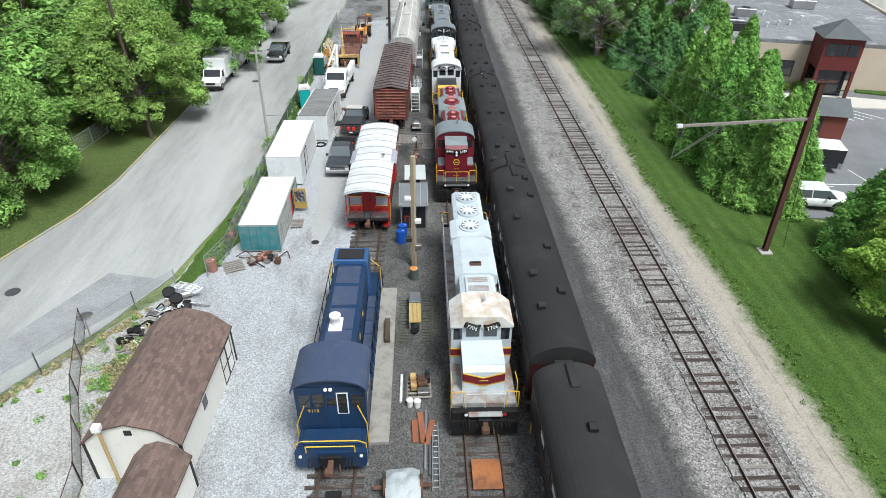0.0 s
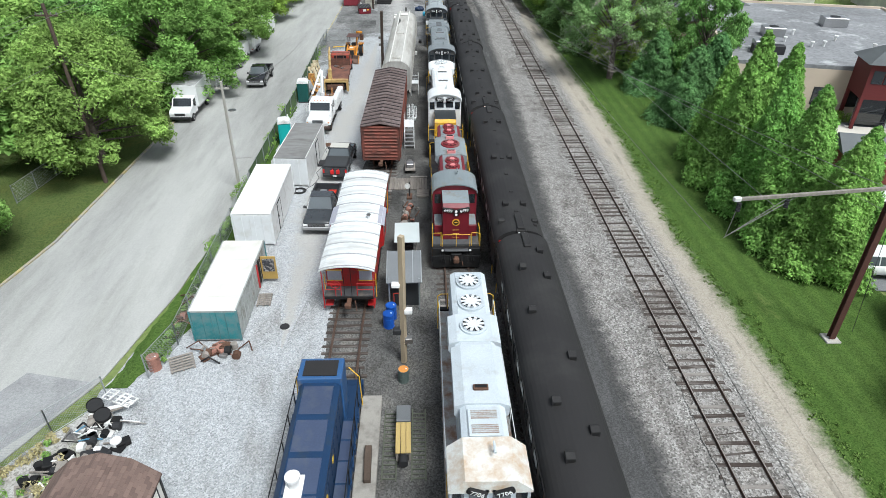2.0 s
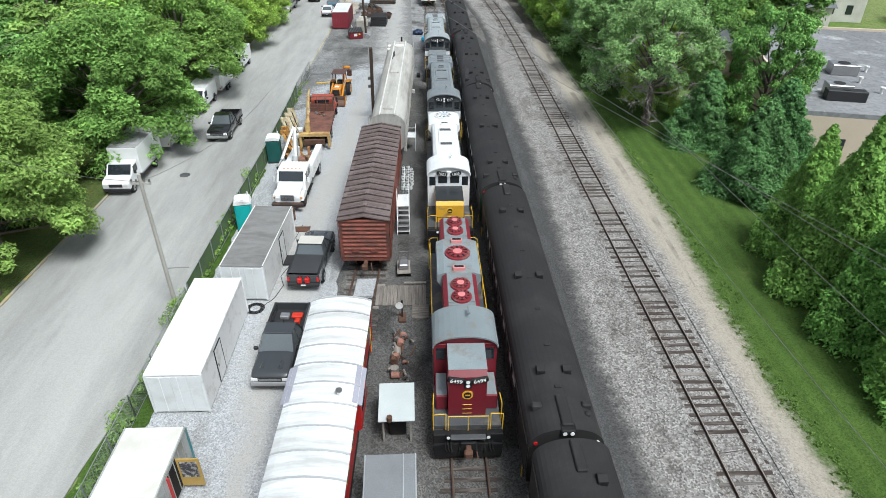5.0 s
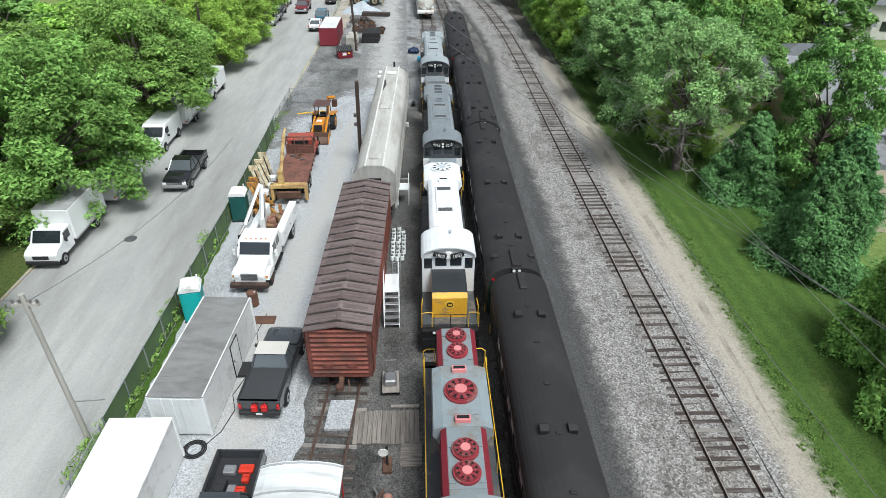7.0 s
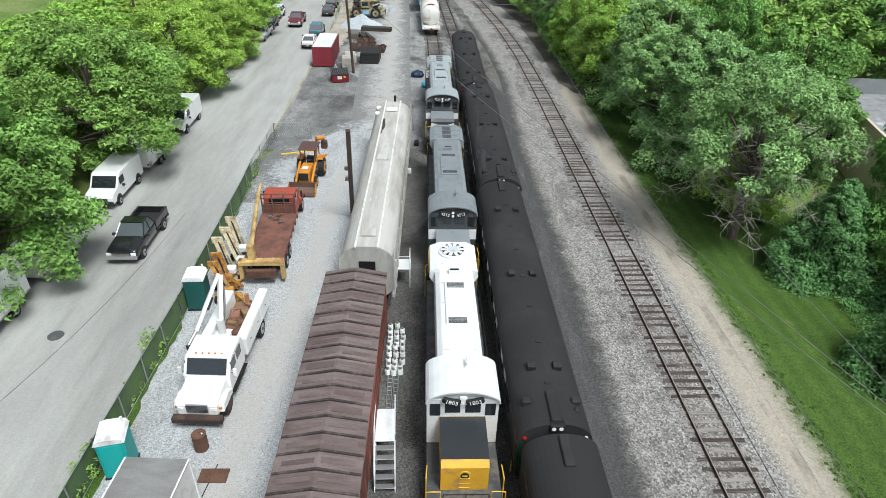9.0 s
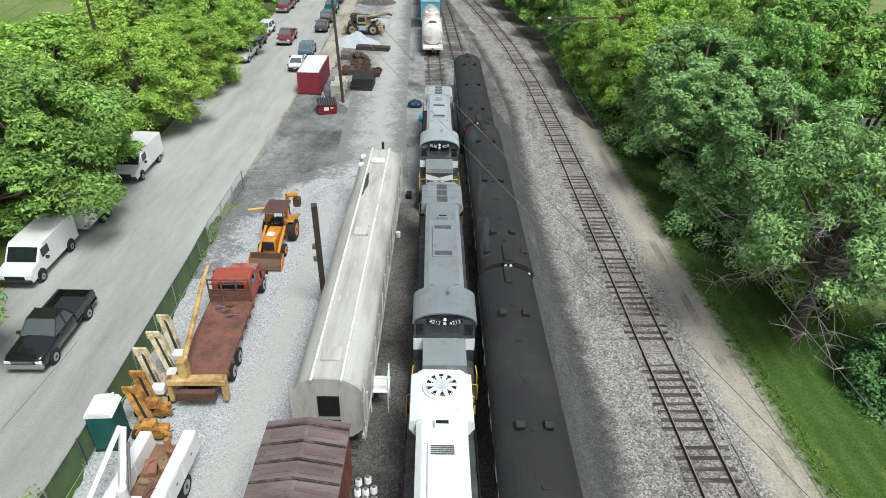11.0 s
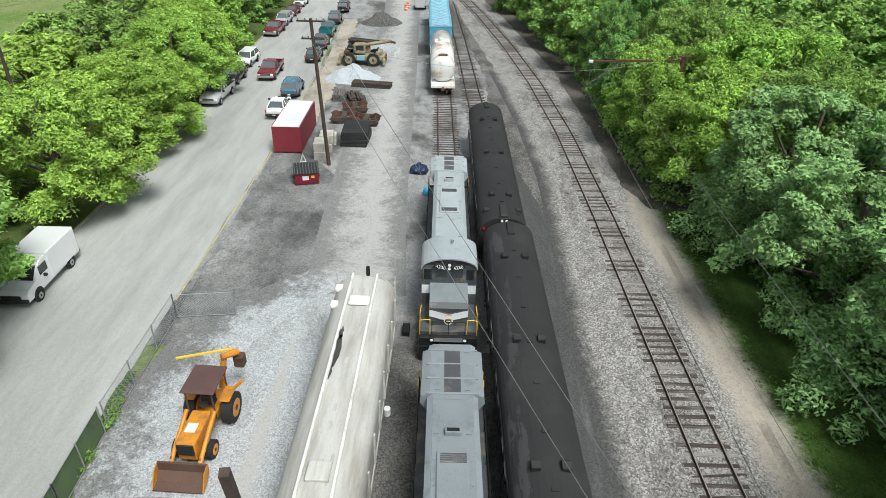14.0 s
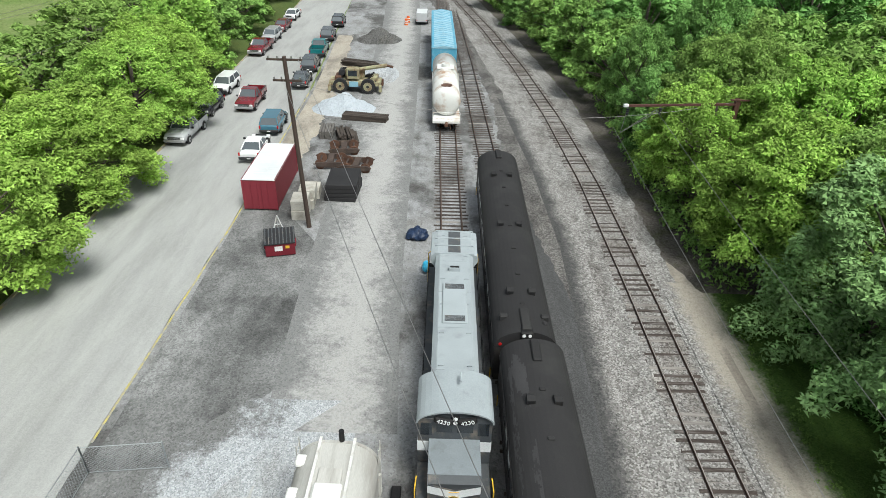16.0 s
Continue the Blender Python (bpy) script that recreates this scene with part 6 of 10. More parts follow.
# in the yard
p1 = car("pickup", "charcoal", -6.8, 45.6, -2.0, "charcoal pickup with tools in its open bed", group="pickups in the yard")
p2 = car("pickup", "charcoal", -6.45, 53.9, -3.0, "dark pickup with a pale roof and covered bed", front=1, group="pickups in the yard")
part("bed_cover", box(B(), -0.86, 0.86, 0.66, 2.7, 1.24, 1.28, 0.01), mat("vinyl_cover", (0.05, 0.052, 0.055), 0.6), p2)
part("pale_roof", box(B(), -0.76, 0.76, -0.6, 0.35, 1.86, 1.9, 0.02), VP["tan"], p2)
tool_red = mat("red_toolbox", (0.55, 0.04, 0.02), 0.45)
for i, (dx, dy, sx, sy, sz, m_) in enumerate(((-0.45, 1.2, 0.22, 0.3, 0.3, trim), (0.05, 1.0, 0.16, 0.2, 0.28, rim), (0.42, 0.95, 0.2, 0.15, 0.32, tool_red), (-0.3, 2.0, 0.25, 0.2, 0.22, rim), (0.35, 2.1, 0.3, 0.2, 0.15, tool_red), (0.45, 1.6, 0.15, 0.18, 0.2, tool_red))):
    m = p1.matrix_basis @ Matrix.Translation((dx, dy, 0.76))
    bm = box(B(), -sx, sx, -sy, sy, 0, sz, 0.03)
    rods(bm, [(-sx * 0.6, 0, sz), (-sx * 0.6, 0, sz + 0.06), (sx * 0.6, 0, sz + 0.06), (sx * 0.6, 0, sz)], 0.012, 5)
    single("toolbox", bm, m_, "small toolbox lying in the pickup bed", "toolbox", "tools in the pickup", m=m)
for dx in (-6.8, -6.35):
    bm = box(B(), -0.14, 0.14, -0.1, 0.1, 0, 0.34, 0.04)
    cyl(bm, (0.05, 0, 0.38), 0.04, 0.1, seg=8)
    single("fuel_can", bm, mat("red_can", (0.62, 0.02, 0.02), 0.45), "red plastic fuel can on the tailgate bumper", "can", "fuel cans", m=pose(dx, 53.86, 0.72))

mat("pinkish_rust_bed", (0.26, 0.13, 0.09), 0.85, 0, 0.35)
# white utility truck with a small crane
root = thing("utility_truck", -9.35, 64.1, 0.02, -2.5, "white utility truck with tool bodies and a folding crane", "truck")
b = VP["white"]
part("bonnet", hull([(0.1, 0.7), (0.1, 1.2), (0.3, 1.42), (1.7, 1.6), (1.7, 0.7)], 0.92, 0), b, root)
part("cab", hull([(1.6, 0.7), (1.6, 1.62), (2.15, 2.35), (3.6, 2.4), (3.75, 2.2), (3.75, 0.7)], 1.08, 0), b, root)
part("windscreen", prism(B(), [(1.60, 1.69), (2.04, 2.30), (2.14, 2.26), (1.72, 1.66)], -0.92, 0.92, axis="x"), window, root)
for s in (-1, 1):
    part("fender", hull([(0.25, 0.75), (0.4, 1.15), (1.0, 1.22), (1.5, 1.0), (1.5, 0.75)], 0.16, 0), b, root).matrix_basis = pose(s * 0.98, 0, 0)
    for ya, yb in ((1.95, 2.6), (2.75, 3.4)):
        part("door_window", box(B(), s * 1.07 - 0.02, s * 1.07 + 0.015, ya, yb, 1.6, 2.15), window, root)
    part("mirror", box(B(), s * 1.3 - 0.09, s * 1.3 + 0.09, 1.75, 1.85, 1.5, 1.95, 0.02), b, root)
    part("headlight", box(B(), s * 0.72 - 0.13, s * 0.72 + 0.13, 0.06, 0.12, 0.95, 1.1), lamp_white, root)
    part("turn_signal", box(B(), s * 0.98 - 0.08, s * 0.98 + 0.08, 0.2, 0.26, 0.95, 1.05), amber, root)
    for k, (ya, yb) in enumerate(((3.9, 5.3), (5.32, 6.5), (6.52, 8.2))):
        zt = 1.95 if s > 0 else 1.75
        tb = part("tool_body", box(B(), s * 0.95 - 0.25, s * 0.95 + 0.25, ya, yb, 0.9, zt, 0.03), b, root)
        part("tool_door", box(B(), s * 1.2 - 0.01, s * 1.2 + 0.012, ya + 0.08, yb - 0.08, 1.0, zt - 0.1), b, tb)
        part("handle", box(B(), s * 1.215 - 0.01, s * 1.215 + 0.012, (ya + yb) / 2 - 0.06, (ya + yb) / 2 + 0.06, 1.4, 1.46), trim, tb)
    wheel(root, s * 0.95, 0.95, 0.5, 0.28, rust)
    wheel(root, s * 0.92, 6.5, 0.5, 0.5)
part("grille", box(B(), -0.5, 0.5, 0.05, 0.12, 0.85, 1.3), rim, root)
part("bumper", box(B(), -1.15, 1.15, -0.25, 0.1, 0.45, 0.72, 0.03), mat("rusty_black_bumper", (0.05, 0.035, 0.03), 0.8, 0.1, 0.4, dirt=(0.12, 0.07, 0.05)), root)
part("bed_floor", box(B(), -0.7, 0.7, 3.8, 8.2, 0.85, 0.95), mat("brown_plank_bed", (0.22, 0.13, 0.08), 0.9, 0, 0.3), root)
part("chassis", box(B(), -0.45, 0.45, 0.3, 8.2, 0.5, 0.85), black, root)
part("crane_post", cyl(B(), (-0.35, 5.0, 1.6), 0.2, 1.4, seg=14), b, root)
part("crane_arm", rods(B(), [(-0.35, 5.0, 2.2), (-0.45, 6.3, 4.1)], 0.14, 4), b, root)
part("crane_arm", rods(B(), [(-0.55, 6.3, 4.15), (-1.05, 3.7, 2.55)], 0.12, 4), b, root)
part("crane_ram", rods(B(), [(-0.2, 5.2, 1.9), (-0.3, 6.1, 3.5)], 0.06), steel, root)
part("boom_foot", box(B(), -0.75, 0.05, 4.6, 5.4, 0.9, 1.35, 0.04), b, root)
part("jib", rods(B(), [(-1.05, 3.7, 2.55), (-1.25, 3.0, 2.2)], 0.07, 6), steel, root)
part("hook_block", box(B(), -1.33, -1.17, 2.9, 3.1, 1.95, 2.25, 0.03), black, root)
for k in range(5):
    part("marker_lamp", box(B(), -0.62 + k * 0.3, -0.54 + k * 0.3, 2.25, 2.33, 2.38, 2.44, 0.01), amber, root)
for k in range(6):
    part("grille_bar", box(B(), -0.48, 0.48, 0.03, 0.06, 0.88 + k * 0.07, 0.9 + k * 0.07), trim, root)
for s in (-1, 1):
    part("mirror_arm", rods(B(), [(s * 1.05, 1.9, 1.6), (s * 1.3, 1.8, 1.65)], 0.02), trim, root)
    part("running_board", box(B(), s * 1.0 - 0.18, s * 1.0 + 0.18, 1.7, 3.7, 0.5, 0.56, 0.01), black, root)
for k, (dx, dy, sx, sy, sz) in enumerate(((0.3, 5.6, 0.28, 0.5, 0.35), (-0.3, 6.9, 0.25, 0.4, 0.3), (0.25, 6.9, 0.2, 0.3, 0.5), (-0.35, 4.1, 0.3, 0.25, 0.3), (0.4, 7.6, 0.15, 0.35, 0.4), (0.05, 6.2, 0.12, 0.6, 0.2))):
    bm = rods(box(B(), -sx, sx, -sy, sy, 0, sz, 0.04), [(-sx, -sy, sz), (0, 0, sz + 0.18), (sx, sy * 0.8, sz * 0.8)], 0.03, 5)
    single("machine_part", bm, (rust, MATS["pinkish_rust_bed"], wood)[k % 3], "rusty machine part lying in the truck bed", "scrap", "parts in the truck bed", m=root.matrix_basis @ pose(dx, dy, 0.95, 0, 0, 17 * k))
part("reel", cyl(B(), (0.2, 4.4, 1.2), 0.3, 0.5, "x", 16), mat("maroon_reel", (0.2, 0.03, 0.03), 0.6), root)
part("post", box(B(), 0.05, 0.25, 7.6, 7.8, 0.9, 1.9, 0.02), mat("amber_box", (0.4, 0.2, 0.08), 0.7), root)

# flat-bed truck with a boom, red cab away from the camera
root = thing("flatbed_truck", -8.95, 75.4, 0.02, 1.5, "rusty flat-bed truck with a faded red cab and yellow boom", "truck")
cabred = mat("faded_red_cab", (0.38, 0.06, 0.035), 0.6, 0, 0.2, dirt=(0.2, 0.08, 0.06), dirt_amt=0.4)
bedm = mat("rusty_flat_bed", (0.17, 0.075, 0.055), 0.85, 0, 0.25, big=0.9, dirt=(0.09, 0.05, 0.04), dirt_amt=0.4)
bed = part("bed", box(B(), -1.2, 1.2, 0.6, 6.6, 1.1, 1.3, 0.02), bedm, root)
for i in range(7):
    part("stake_pocket", box(B(), 1.2, 1.28, 0.9 + i * 0.9, 1.05 + i * 0.9, 1.05, 1.3), bedm, bed)
part("headboard", box(B(), -1.15, 1.15, 6.6, 6.7, 1.1, 2.0, 0.02), bedm, root)
for s in (-1.1, -0.4, 0.4, 1.1):
    part("headboard_post", rods(B(), [(s, 6.6, 1.2), (s, 6.6, 2.75)], 0.05), bedm, root)
for zz in (1.3, 1.7, 2.1, 2.45):
    part("headboard_rail", rods(B(), [(-1.15, 6.62, zz), (1.15, 6.62, zz)], 0.035), bedm, root)
part("headboard_rail", rods(B(), [(-1.1, 6.6, 2.75), (1.1, 6.6, 2.75)], 0.05), bedm, root)
part("cab", hull([(7.0, 0.8), (7.0, 2.3), (7.15, 2.55), (8.2, 2.5), (8.75, 1.85), (8.8, 0.8)], 1.05, 0), cabred, root)
part("rear_window", box(B(), -0.7, 0.7, 6.98, 7.02, 1.8, 2.3), window, root)
for s in (-1, 1):
    part("door_window", box(B(), s * 1.05 - 0.03, s * 1.05 + 0.012, 7.3, 8.2, 1.75, 2.3), window, root)
    part("fender", hull([(8.8, 0.8), (8.9, 1.2), (9.6, 1.25), (10.2, 0.95), (10.2, 0.8)], 0.17, 0), cabred, root).matrix_basis = pose(s * 0.95, 0, 0)
    wheel(root, s * 0.98, 9.4, 0.48, 0.28)
    for yy in (1.9, 3.0):
        wheel(root, s * 0.95, yy, 0.48, 0.5)
    part("mirror", box(B(), s * 1.3 - 0.07, s * 1.3 + 0.07, 8.4, 8.46, 1.6, 2.1), trim, root)
part("bonnet", hull([(8.7, 0.8), (8.7, 1.8), (10.1, 1.55), (10.35, 1.3), (10.4, 0.8)], 0.8, 0), mat("primer_bonnet", (0.30, 0.24, 0.22), 0.7, 0, 0.2, dirt=(0.35, 0.06, 0.04), dirt_amt=0.6), root)
part("bumper", box(B(), -1.15, 1.15, 10.4, 10.6, 0.5, 0.75, 0.03), black, root)
part("chassis", box(B(), -0.45, 0.45, 0.2, 10.4, 0.6, 1.1), black, root)
cream = mat("cream_yellow_machine", (0.55, 0.40, 0.16), 0.65, 0, 0.2, dirt=(0.3, 0.16, 0.07), dirt_amt=0.5)
part("boom_frame", box(B(), -1.35, 1.35, 0.0, 0.5, 1.3, 1.6, 0.03), cream, root)
for s in (-1.25, 1.25):
    part("outrigger", box(B(), s - 0.12, s + 0.12, 0.05, 0.4, 0.3, 1.6, 0.02), cream, root)
part("boom_post", box(B(), -0.75, -0.35, 0.2, 0.7, 1.5, 2.6, 0.03), cream, root)
part("boom", rods(B(), [(-0.55, 0.6, 2.3), (-1.15, 6.4, 3.0)], 0.14, 8), cream, root)
part("boom_tip", rods(B(), [(-1.15, 6.4, 3.0), (-1.2, 7.5, 3.15)], 0.09, 8), cream, root)
part("rear_frame", box(B(), -0.9, 0.9, -0.25, 0.05, 0.6, 1.1, 0.02), rust, root)
for i, (dx, dy, r) in enumerate(((-0.5, 5.9, 0.16), (-0.1, 5.6, 0.1), (0.3, 5.2, 0.12), (0.1, 6.1, 0.14))):
    single("scrap_piece", rods(cyl(B(), (0, 0, r * 0.6), r, r * 1.2, seg=10), [(-0.3, 0, 0.05), (0.3, 0.1, 0.1)], 0.03), rust if i % 2 else steel, "scrap metal piece lying on the flat bed", "scrap", "scrap on the flat bed", m=root.matrix_basis @ Matrix.Translation((dx, dy, 1.3)))

# backhoe loader
orange = mat("machine_orange", (0.60, 0.24, 0.02), 0.5, 0, 0.15, dirt=(0.3, 0.14, 0.05), dirt_amt=0.35)
root = thing("backhoe_loader", -8.55, 87.0, 0.02, -3.0, "orange backhoe loader with a brown canopy", "machine")
part("loader_bucket", prism(B(), [(-0.1, 0.08), (0.35, 0.12), (0.75, 0.5), (0.75, 0.9), (0.65, 0.9), (0.6, 0.52), (0.3, 0.2), (-0.1, 0.12)], -1.05, 1.05, axis="x"), mat("worn_bucket", (0.13, 0.08, 0.06), 0.6, 0.4, 0.3), root)
for s in (-1, 1):
    part("bucket_side", prism(B(), [(-0.1, 0.08), (0.35, 0.12), (0.75, 0.5), (0.75, 0.9), (0.3, 0.75)], s * 1.05 - 0.02, s * 1.05 + 0.02, axis="x"), orange, root)
    part("loader_arm", rods(B(), [(s * 0.62, 0.7, 0.5), (s * 0.62, 1.7, 1.0), (s * 0.62, 3.0, 1.55)], 0.1, 8), orange, root)
    part("lift_ram", rods(B(), [(s * 0.62, 1.0, 0.75), (s * 0.62, 2.4, 0.9)], 0.05), steel, root)
    wheel(root, s * 0.72, 1.9, 0.42, 0.3, orange)
    wheel(root, s * 0.85, 4.1, 0.72, 0.45, orange)
    part("rear_fender", box(B(), s * 0.8 - 0.25, s * 0.8 + 0.25, 3.6, 4.6, 1.5, 1.58, 0.03), orange, root)
part("engine_cover", box(B(), -0.42, 0.42, 1.2, 3.1, 0.8, 1.5, 0.06), orange, root)
part("grille", box(B(), -0.36, 0.36, 1.14, 1.22, 0.85, 1.4), trim, root)
part("chassis", box(B(), -0.4, 0.4, 1.2, 5.0, 0.5, 0.9, 0.03), orange, root)
part("white_patch", box(B(), -0.25, 0.2, 1.8, 2.3, 1.5, 1.53), white, root)
for s in (-0.6, 0.6):
    for yy in (3.1, 4.6):
        part("canopy_post", rods(B(), [(s, yy, 1.0), (s * 0.95, yy, 2.55)], 0.045), mat("brown_canopy", (0.10, 0.055, 0.05), 0.7), root)
part("canopy", box(B(), -0.75, 0.75, 2.95, 4.75, 2.55, 2.63, 0.03), MATS["brown_canopy"], root)
part("seat", box(B(), -0.28, 0.28, 3.7, 4.1, 1.1, 1.7, 0.05), trim, root)
part("steering_wheel", cyl(B(), (0, 3.35, 1.6), 0.2, 0.03, seg=16), trim, root)
part("hoe_boom", rods(B(), [(0.15, 5.0, 1.0), (0.3, 5.5, 2.6)], 0.14, 8), orange, root)
part("hoe_stick", rods(B(), [(0.25, 5.3, 2.65), (0.8, 5.9, 2.5)], 0.16, 8), orange, root)
part("hoe_bucket", box(B(), 0.5, 1.0, 5.8, 6.3, 1.5, 2.2, 0.08), rust, root)
for s in (-1, 1):
    part("stabiliser", rods(B(), [(s * 0.45, 5.0, 0.7), (s * 1.1, 5.2, 1.35)], 0.09), orange, root)

# boom equipment stored by the fence
ochre = mat("rusty_ochre_machine", (0.50, 0.26, 0.05), 0.7, 0, 0.25, dirt=(0.20, 0.08, 0.035), dirt_amt=0.55, dirt_scale=2.5)
cream_pale = mat("pale_cream_machine", (0.60, 0.53, 0.37), 0.65, 0, 0.2, dirt=(0.30, 0.2, 0.1), dirt_amt=0.4, dirt_scale=2.5)
for i, (x, y, top, body_m) in enumerate(((-10.66, 76.95, (-11.5, 77.6, 2.5), cream_pale), (-10.88, 78.3, (-11.5, 78.9, 2.5), cream_pale), (-11.0, 75.9, (-11.65, 76.4, 2.5), cream_pale), (-11.0, 75.0, (-11.45, 75.3, 2.1), ochre), (-10.6, 73.7, (-11.3, 74.2, 2.2), ochre))):
    root = thing("lift_boom", x, y, 0.01, 0, "folded cream lift boom stored by the fence" if i < 3 else "rusty ochre lift boom stored by the fence", "machine", "stored lift booms")
    tx, ty, tz = top[0] - x, top[1] - y, top[2]
    part("base_frame", box(B(), -0.75, 0.75, -0.35, 0.35, 0.1, 0.4, 0.03), body_m, root)
    for s in (-0.6, 0.6):
        part("base_wheel", cyl(B(), (s, -0.2, 0.22), 0.22, 0.16, "x", 14), rubber, root)
    part("turret", cyl(B(), (0, 0, 0.65), 0.3, 0.5, seg=14), rust if i > 2 else body_m, root)
    part("lower_boom", rods(B(), [(0.18, 0.1, 0.6), (tx + 0.22, ty + 0.1, tz)], 0.13, 4), body_m, root)
    part("upper_boom", rods(B(), [(-0.12, 0, 0.7), (tx - 0.1, ty, tz + 0.1)], 0.15, 4), body_m, root)
    # a dark rod stands in for the shade between the two booms
    part("boom_gap", rods(B(), [(0.05, -0.02, 0.7), (tx + 0.06, ty, tz - 0.05)], 0.08, 4), trim, root)
    part("end_plate", box(B(), tx - 0.3, tx + 0.35, ty - 0.06, ty + 0.06, tz - 0.2, tz + 0.25, 0.03), body_m, root)
    part("hydraulic_ram", rods(B(), [(0.35, -0.2, 0.5), (tx * 0.6 + 0.3, ty * 0.6, tz * 0.62)], 0.05), steel, root)
    part("control_box", box(B(), -0.1, 0.5, -0.55, -0.05, 0.75, 1.15, 0.06), snow if i < 3 else ochre, root)
    part("hose", rods(B(), [(0.3, -0.5, 0.9), (0.7, -0.3, 0.3), (0.9, 0.2, 0.06)], 0.025, 5), rubber, root)
    if i > 2:
        part("bucket_arm", rods(B(), [(0.1, -0.1, 0.5), (0.6, -0.5, 0.9), (1.0, -0.3, 0.3)], 0.11, 6), ochre, root)
        part("gear_housing", cyl(B(), (0.55, -0.35, 0.5), 0.26, 0.3, "y", 14), ochre, root)

# along the street
box_truck(-22.9, 66.8, "white box truck parked at the kerb")
cargo_trailer(-22.7, 75.2, 5.4, "white two-axle cargo trailer at the kerb")
car("van", "white", -22.6, 84.6, 0, "white cargo van parked at the kerb", group="vehicles parked along the street")
cargo_trailer(-22.4, 90.9, 4.8, "white cargo trailer with dark wheels at the kerb")
v = car("van", "white", -22.2, 98.8, 0, "white service van with a high body", group="vehicles parked along the street")
part("service_body", box(B(), -1.08, 1.08, -0.4, 2.7, 0.6, 2.35, 0.06), VP["white"], v)
S = "cars parked along the street"
car("pickup", "silver", -22.3, 133.4, -2, "silver pickup parked under the trees", group=S)
car("suv", "black", -22.5, 140.6, -2, "black suv parked at the kerb", group=S)
car("suv", "white", -22.9, 147.8, -3, "white suv parked at the kerb", group=S)
car("pickup", "red", -23.4, 164.2, -3, "dark red pickup parked at the kerb", group=S)
car("suv", "silver", -23.5, 171.2, -3, "silver suv parked at the kerb", group=S)
car("sedan", "red", -23.6, 178.2, -3, "red car parked at the kerb", group=S)
car("sedan", "white", -23.8, 186.2, -3, "white car parked at the kerb", group=S)
car("sedan", "white", -14.9, 130.2, 2, "pale sedan parked beside the container", 1, group=S)
car("suv", "blue", -14.8, 136.6, 2, "slate blue suv with a black roof", 1, group=S)
car("sedan", "dark", -15.0, 150.8, 2, "dark grey sedan beside the yard", 1, group=S)
car("suv", "dark", -15.2, 157.3, 2, "dark grey suv beside the yard", 1, group=S)
car("pickup", "teal", -15.5, 164.4, 2, "teal pickup beside the yard", 1, group=S)
car("suv", "dark", -15.7, 173.2, 3, "dark suv beside the yard", 1, group=S)
car("suv", "black", -15.6, 182.5, 3, "black suv beside the yard", 1, group=S)
car("pickup", "black", -18.15, 77.4, 0, "shiny black pickup in the street", group="pickups in the street")
car("pickup", "red", -18.85, 142.8, 0, "dark red pickup in the street", group="pickups in the street")

# ---- yard containers and sheds ----
def container(name, x0, x1, y0, y1, h, side_m, roof_m, end_m, label, door_y=None, yaw=0.0, ribs=0.0, category="container"):
    w, L = (x1 - x0) / 2, y1 - y0
    root = thing(name, (x0 + x1) / 2, y0, 0.0, yaw, label, category, "storage containers")
    for s in (-0.6, 0.6):
        part("skid", box(B(), s - 0.08, s + 0.08, 0.1, L - 0.1, 0.0, 0.14), grey_wood, root)
    body = part("body", box(B(), -w, w, 0, L, 0.14, h - 0.05), side_m, root)
    roof = part("roof", box(B(), -w - 0.03, w + 0.03, -0.03, L + 0.03, h - 0.06, h, 0.015), roof_m, root)
    part("end_panel", box(B(), -w + 0.06, w - 0.06, -0.02, 0.01, 0.22, h - 0.16), end_m, body)
    for xx in (-w, w):
        for yy in (0, L):
            part("corner_post", box(B(), xx - 0.05, xx + 0.05, yy - 0.05, yy + 0.05, 0.14, h - 0.05), end_m, body)
    if ribs:
        for i in range(int(L / ribs)):
            for s in (-1, 1):
                part("side_rib", box(B(), s * w - 0.02, s * w + 0.025, 0.3 + i * ribs, 0.36 + i * ribs, 0.2, h - 0.12), side_m, body)
    for i in range(1, int(L / 1.2)):
        part("roof_seam", box(B(), -w, w, i * 1.2 - 0.02, i * 1.2 + 0.02, h - 0.005, h + 0.012), roof_m, roof)
    for xx in (-w * 0.5, -w * 0.12, w * 0.12, w * 0.5):
        part("lock_bar", rods(B(), [(xx, -0.045, 0.2), (xx, -0.045, h - 0.15)], 0.018, 6), end_m, body)
    for s in (-1, 1):
        part("roof_edge", box(B(), s * w - 0.03, s * w + 0.03, 0, L, h - 0.02, h + 0.02), side_m, roof)
    if door_y:
        d = part("door", box(B(), w - 0.01, w + 0.03, door_y, door_y + 0.95, 0.25, h - 0.35), side_m, body)
        for a, b, c_, e in ((-0.04, 0, 0.2, h - 0.3), (0.95, 0.99, 0.2, h - 0.3)):
            part("door_frame", box(B(), w, w + 0.045, door_y + a, door_y + b, c_, e), trim, d)
        part("door_frame", box(B(), w, w + 0.045, door_y, door_y + 0.95, h - 0.35, h - 0.3), trim, d)
        part("handle", box(B(), w + 0.03, w + 0.07, door_y + 0.1, door_y + 0.16, 1.1, 1.25), steel, d)
    return root


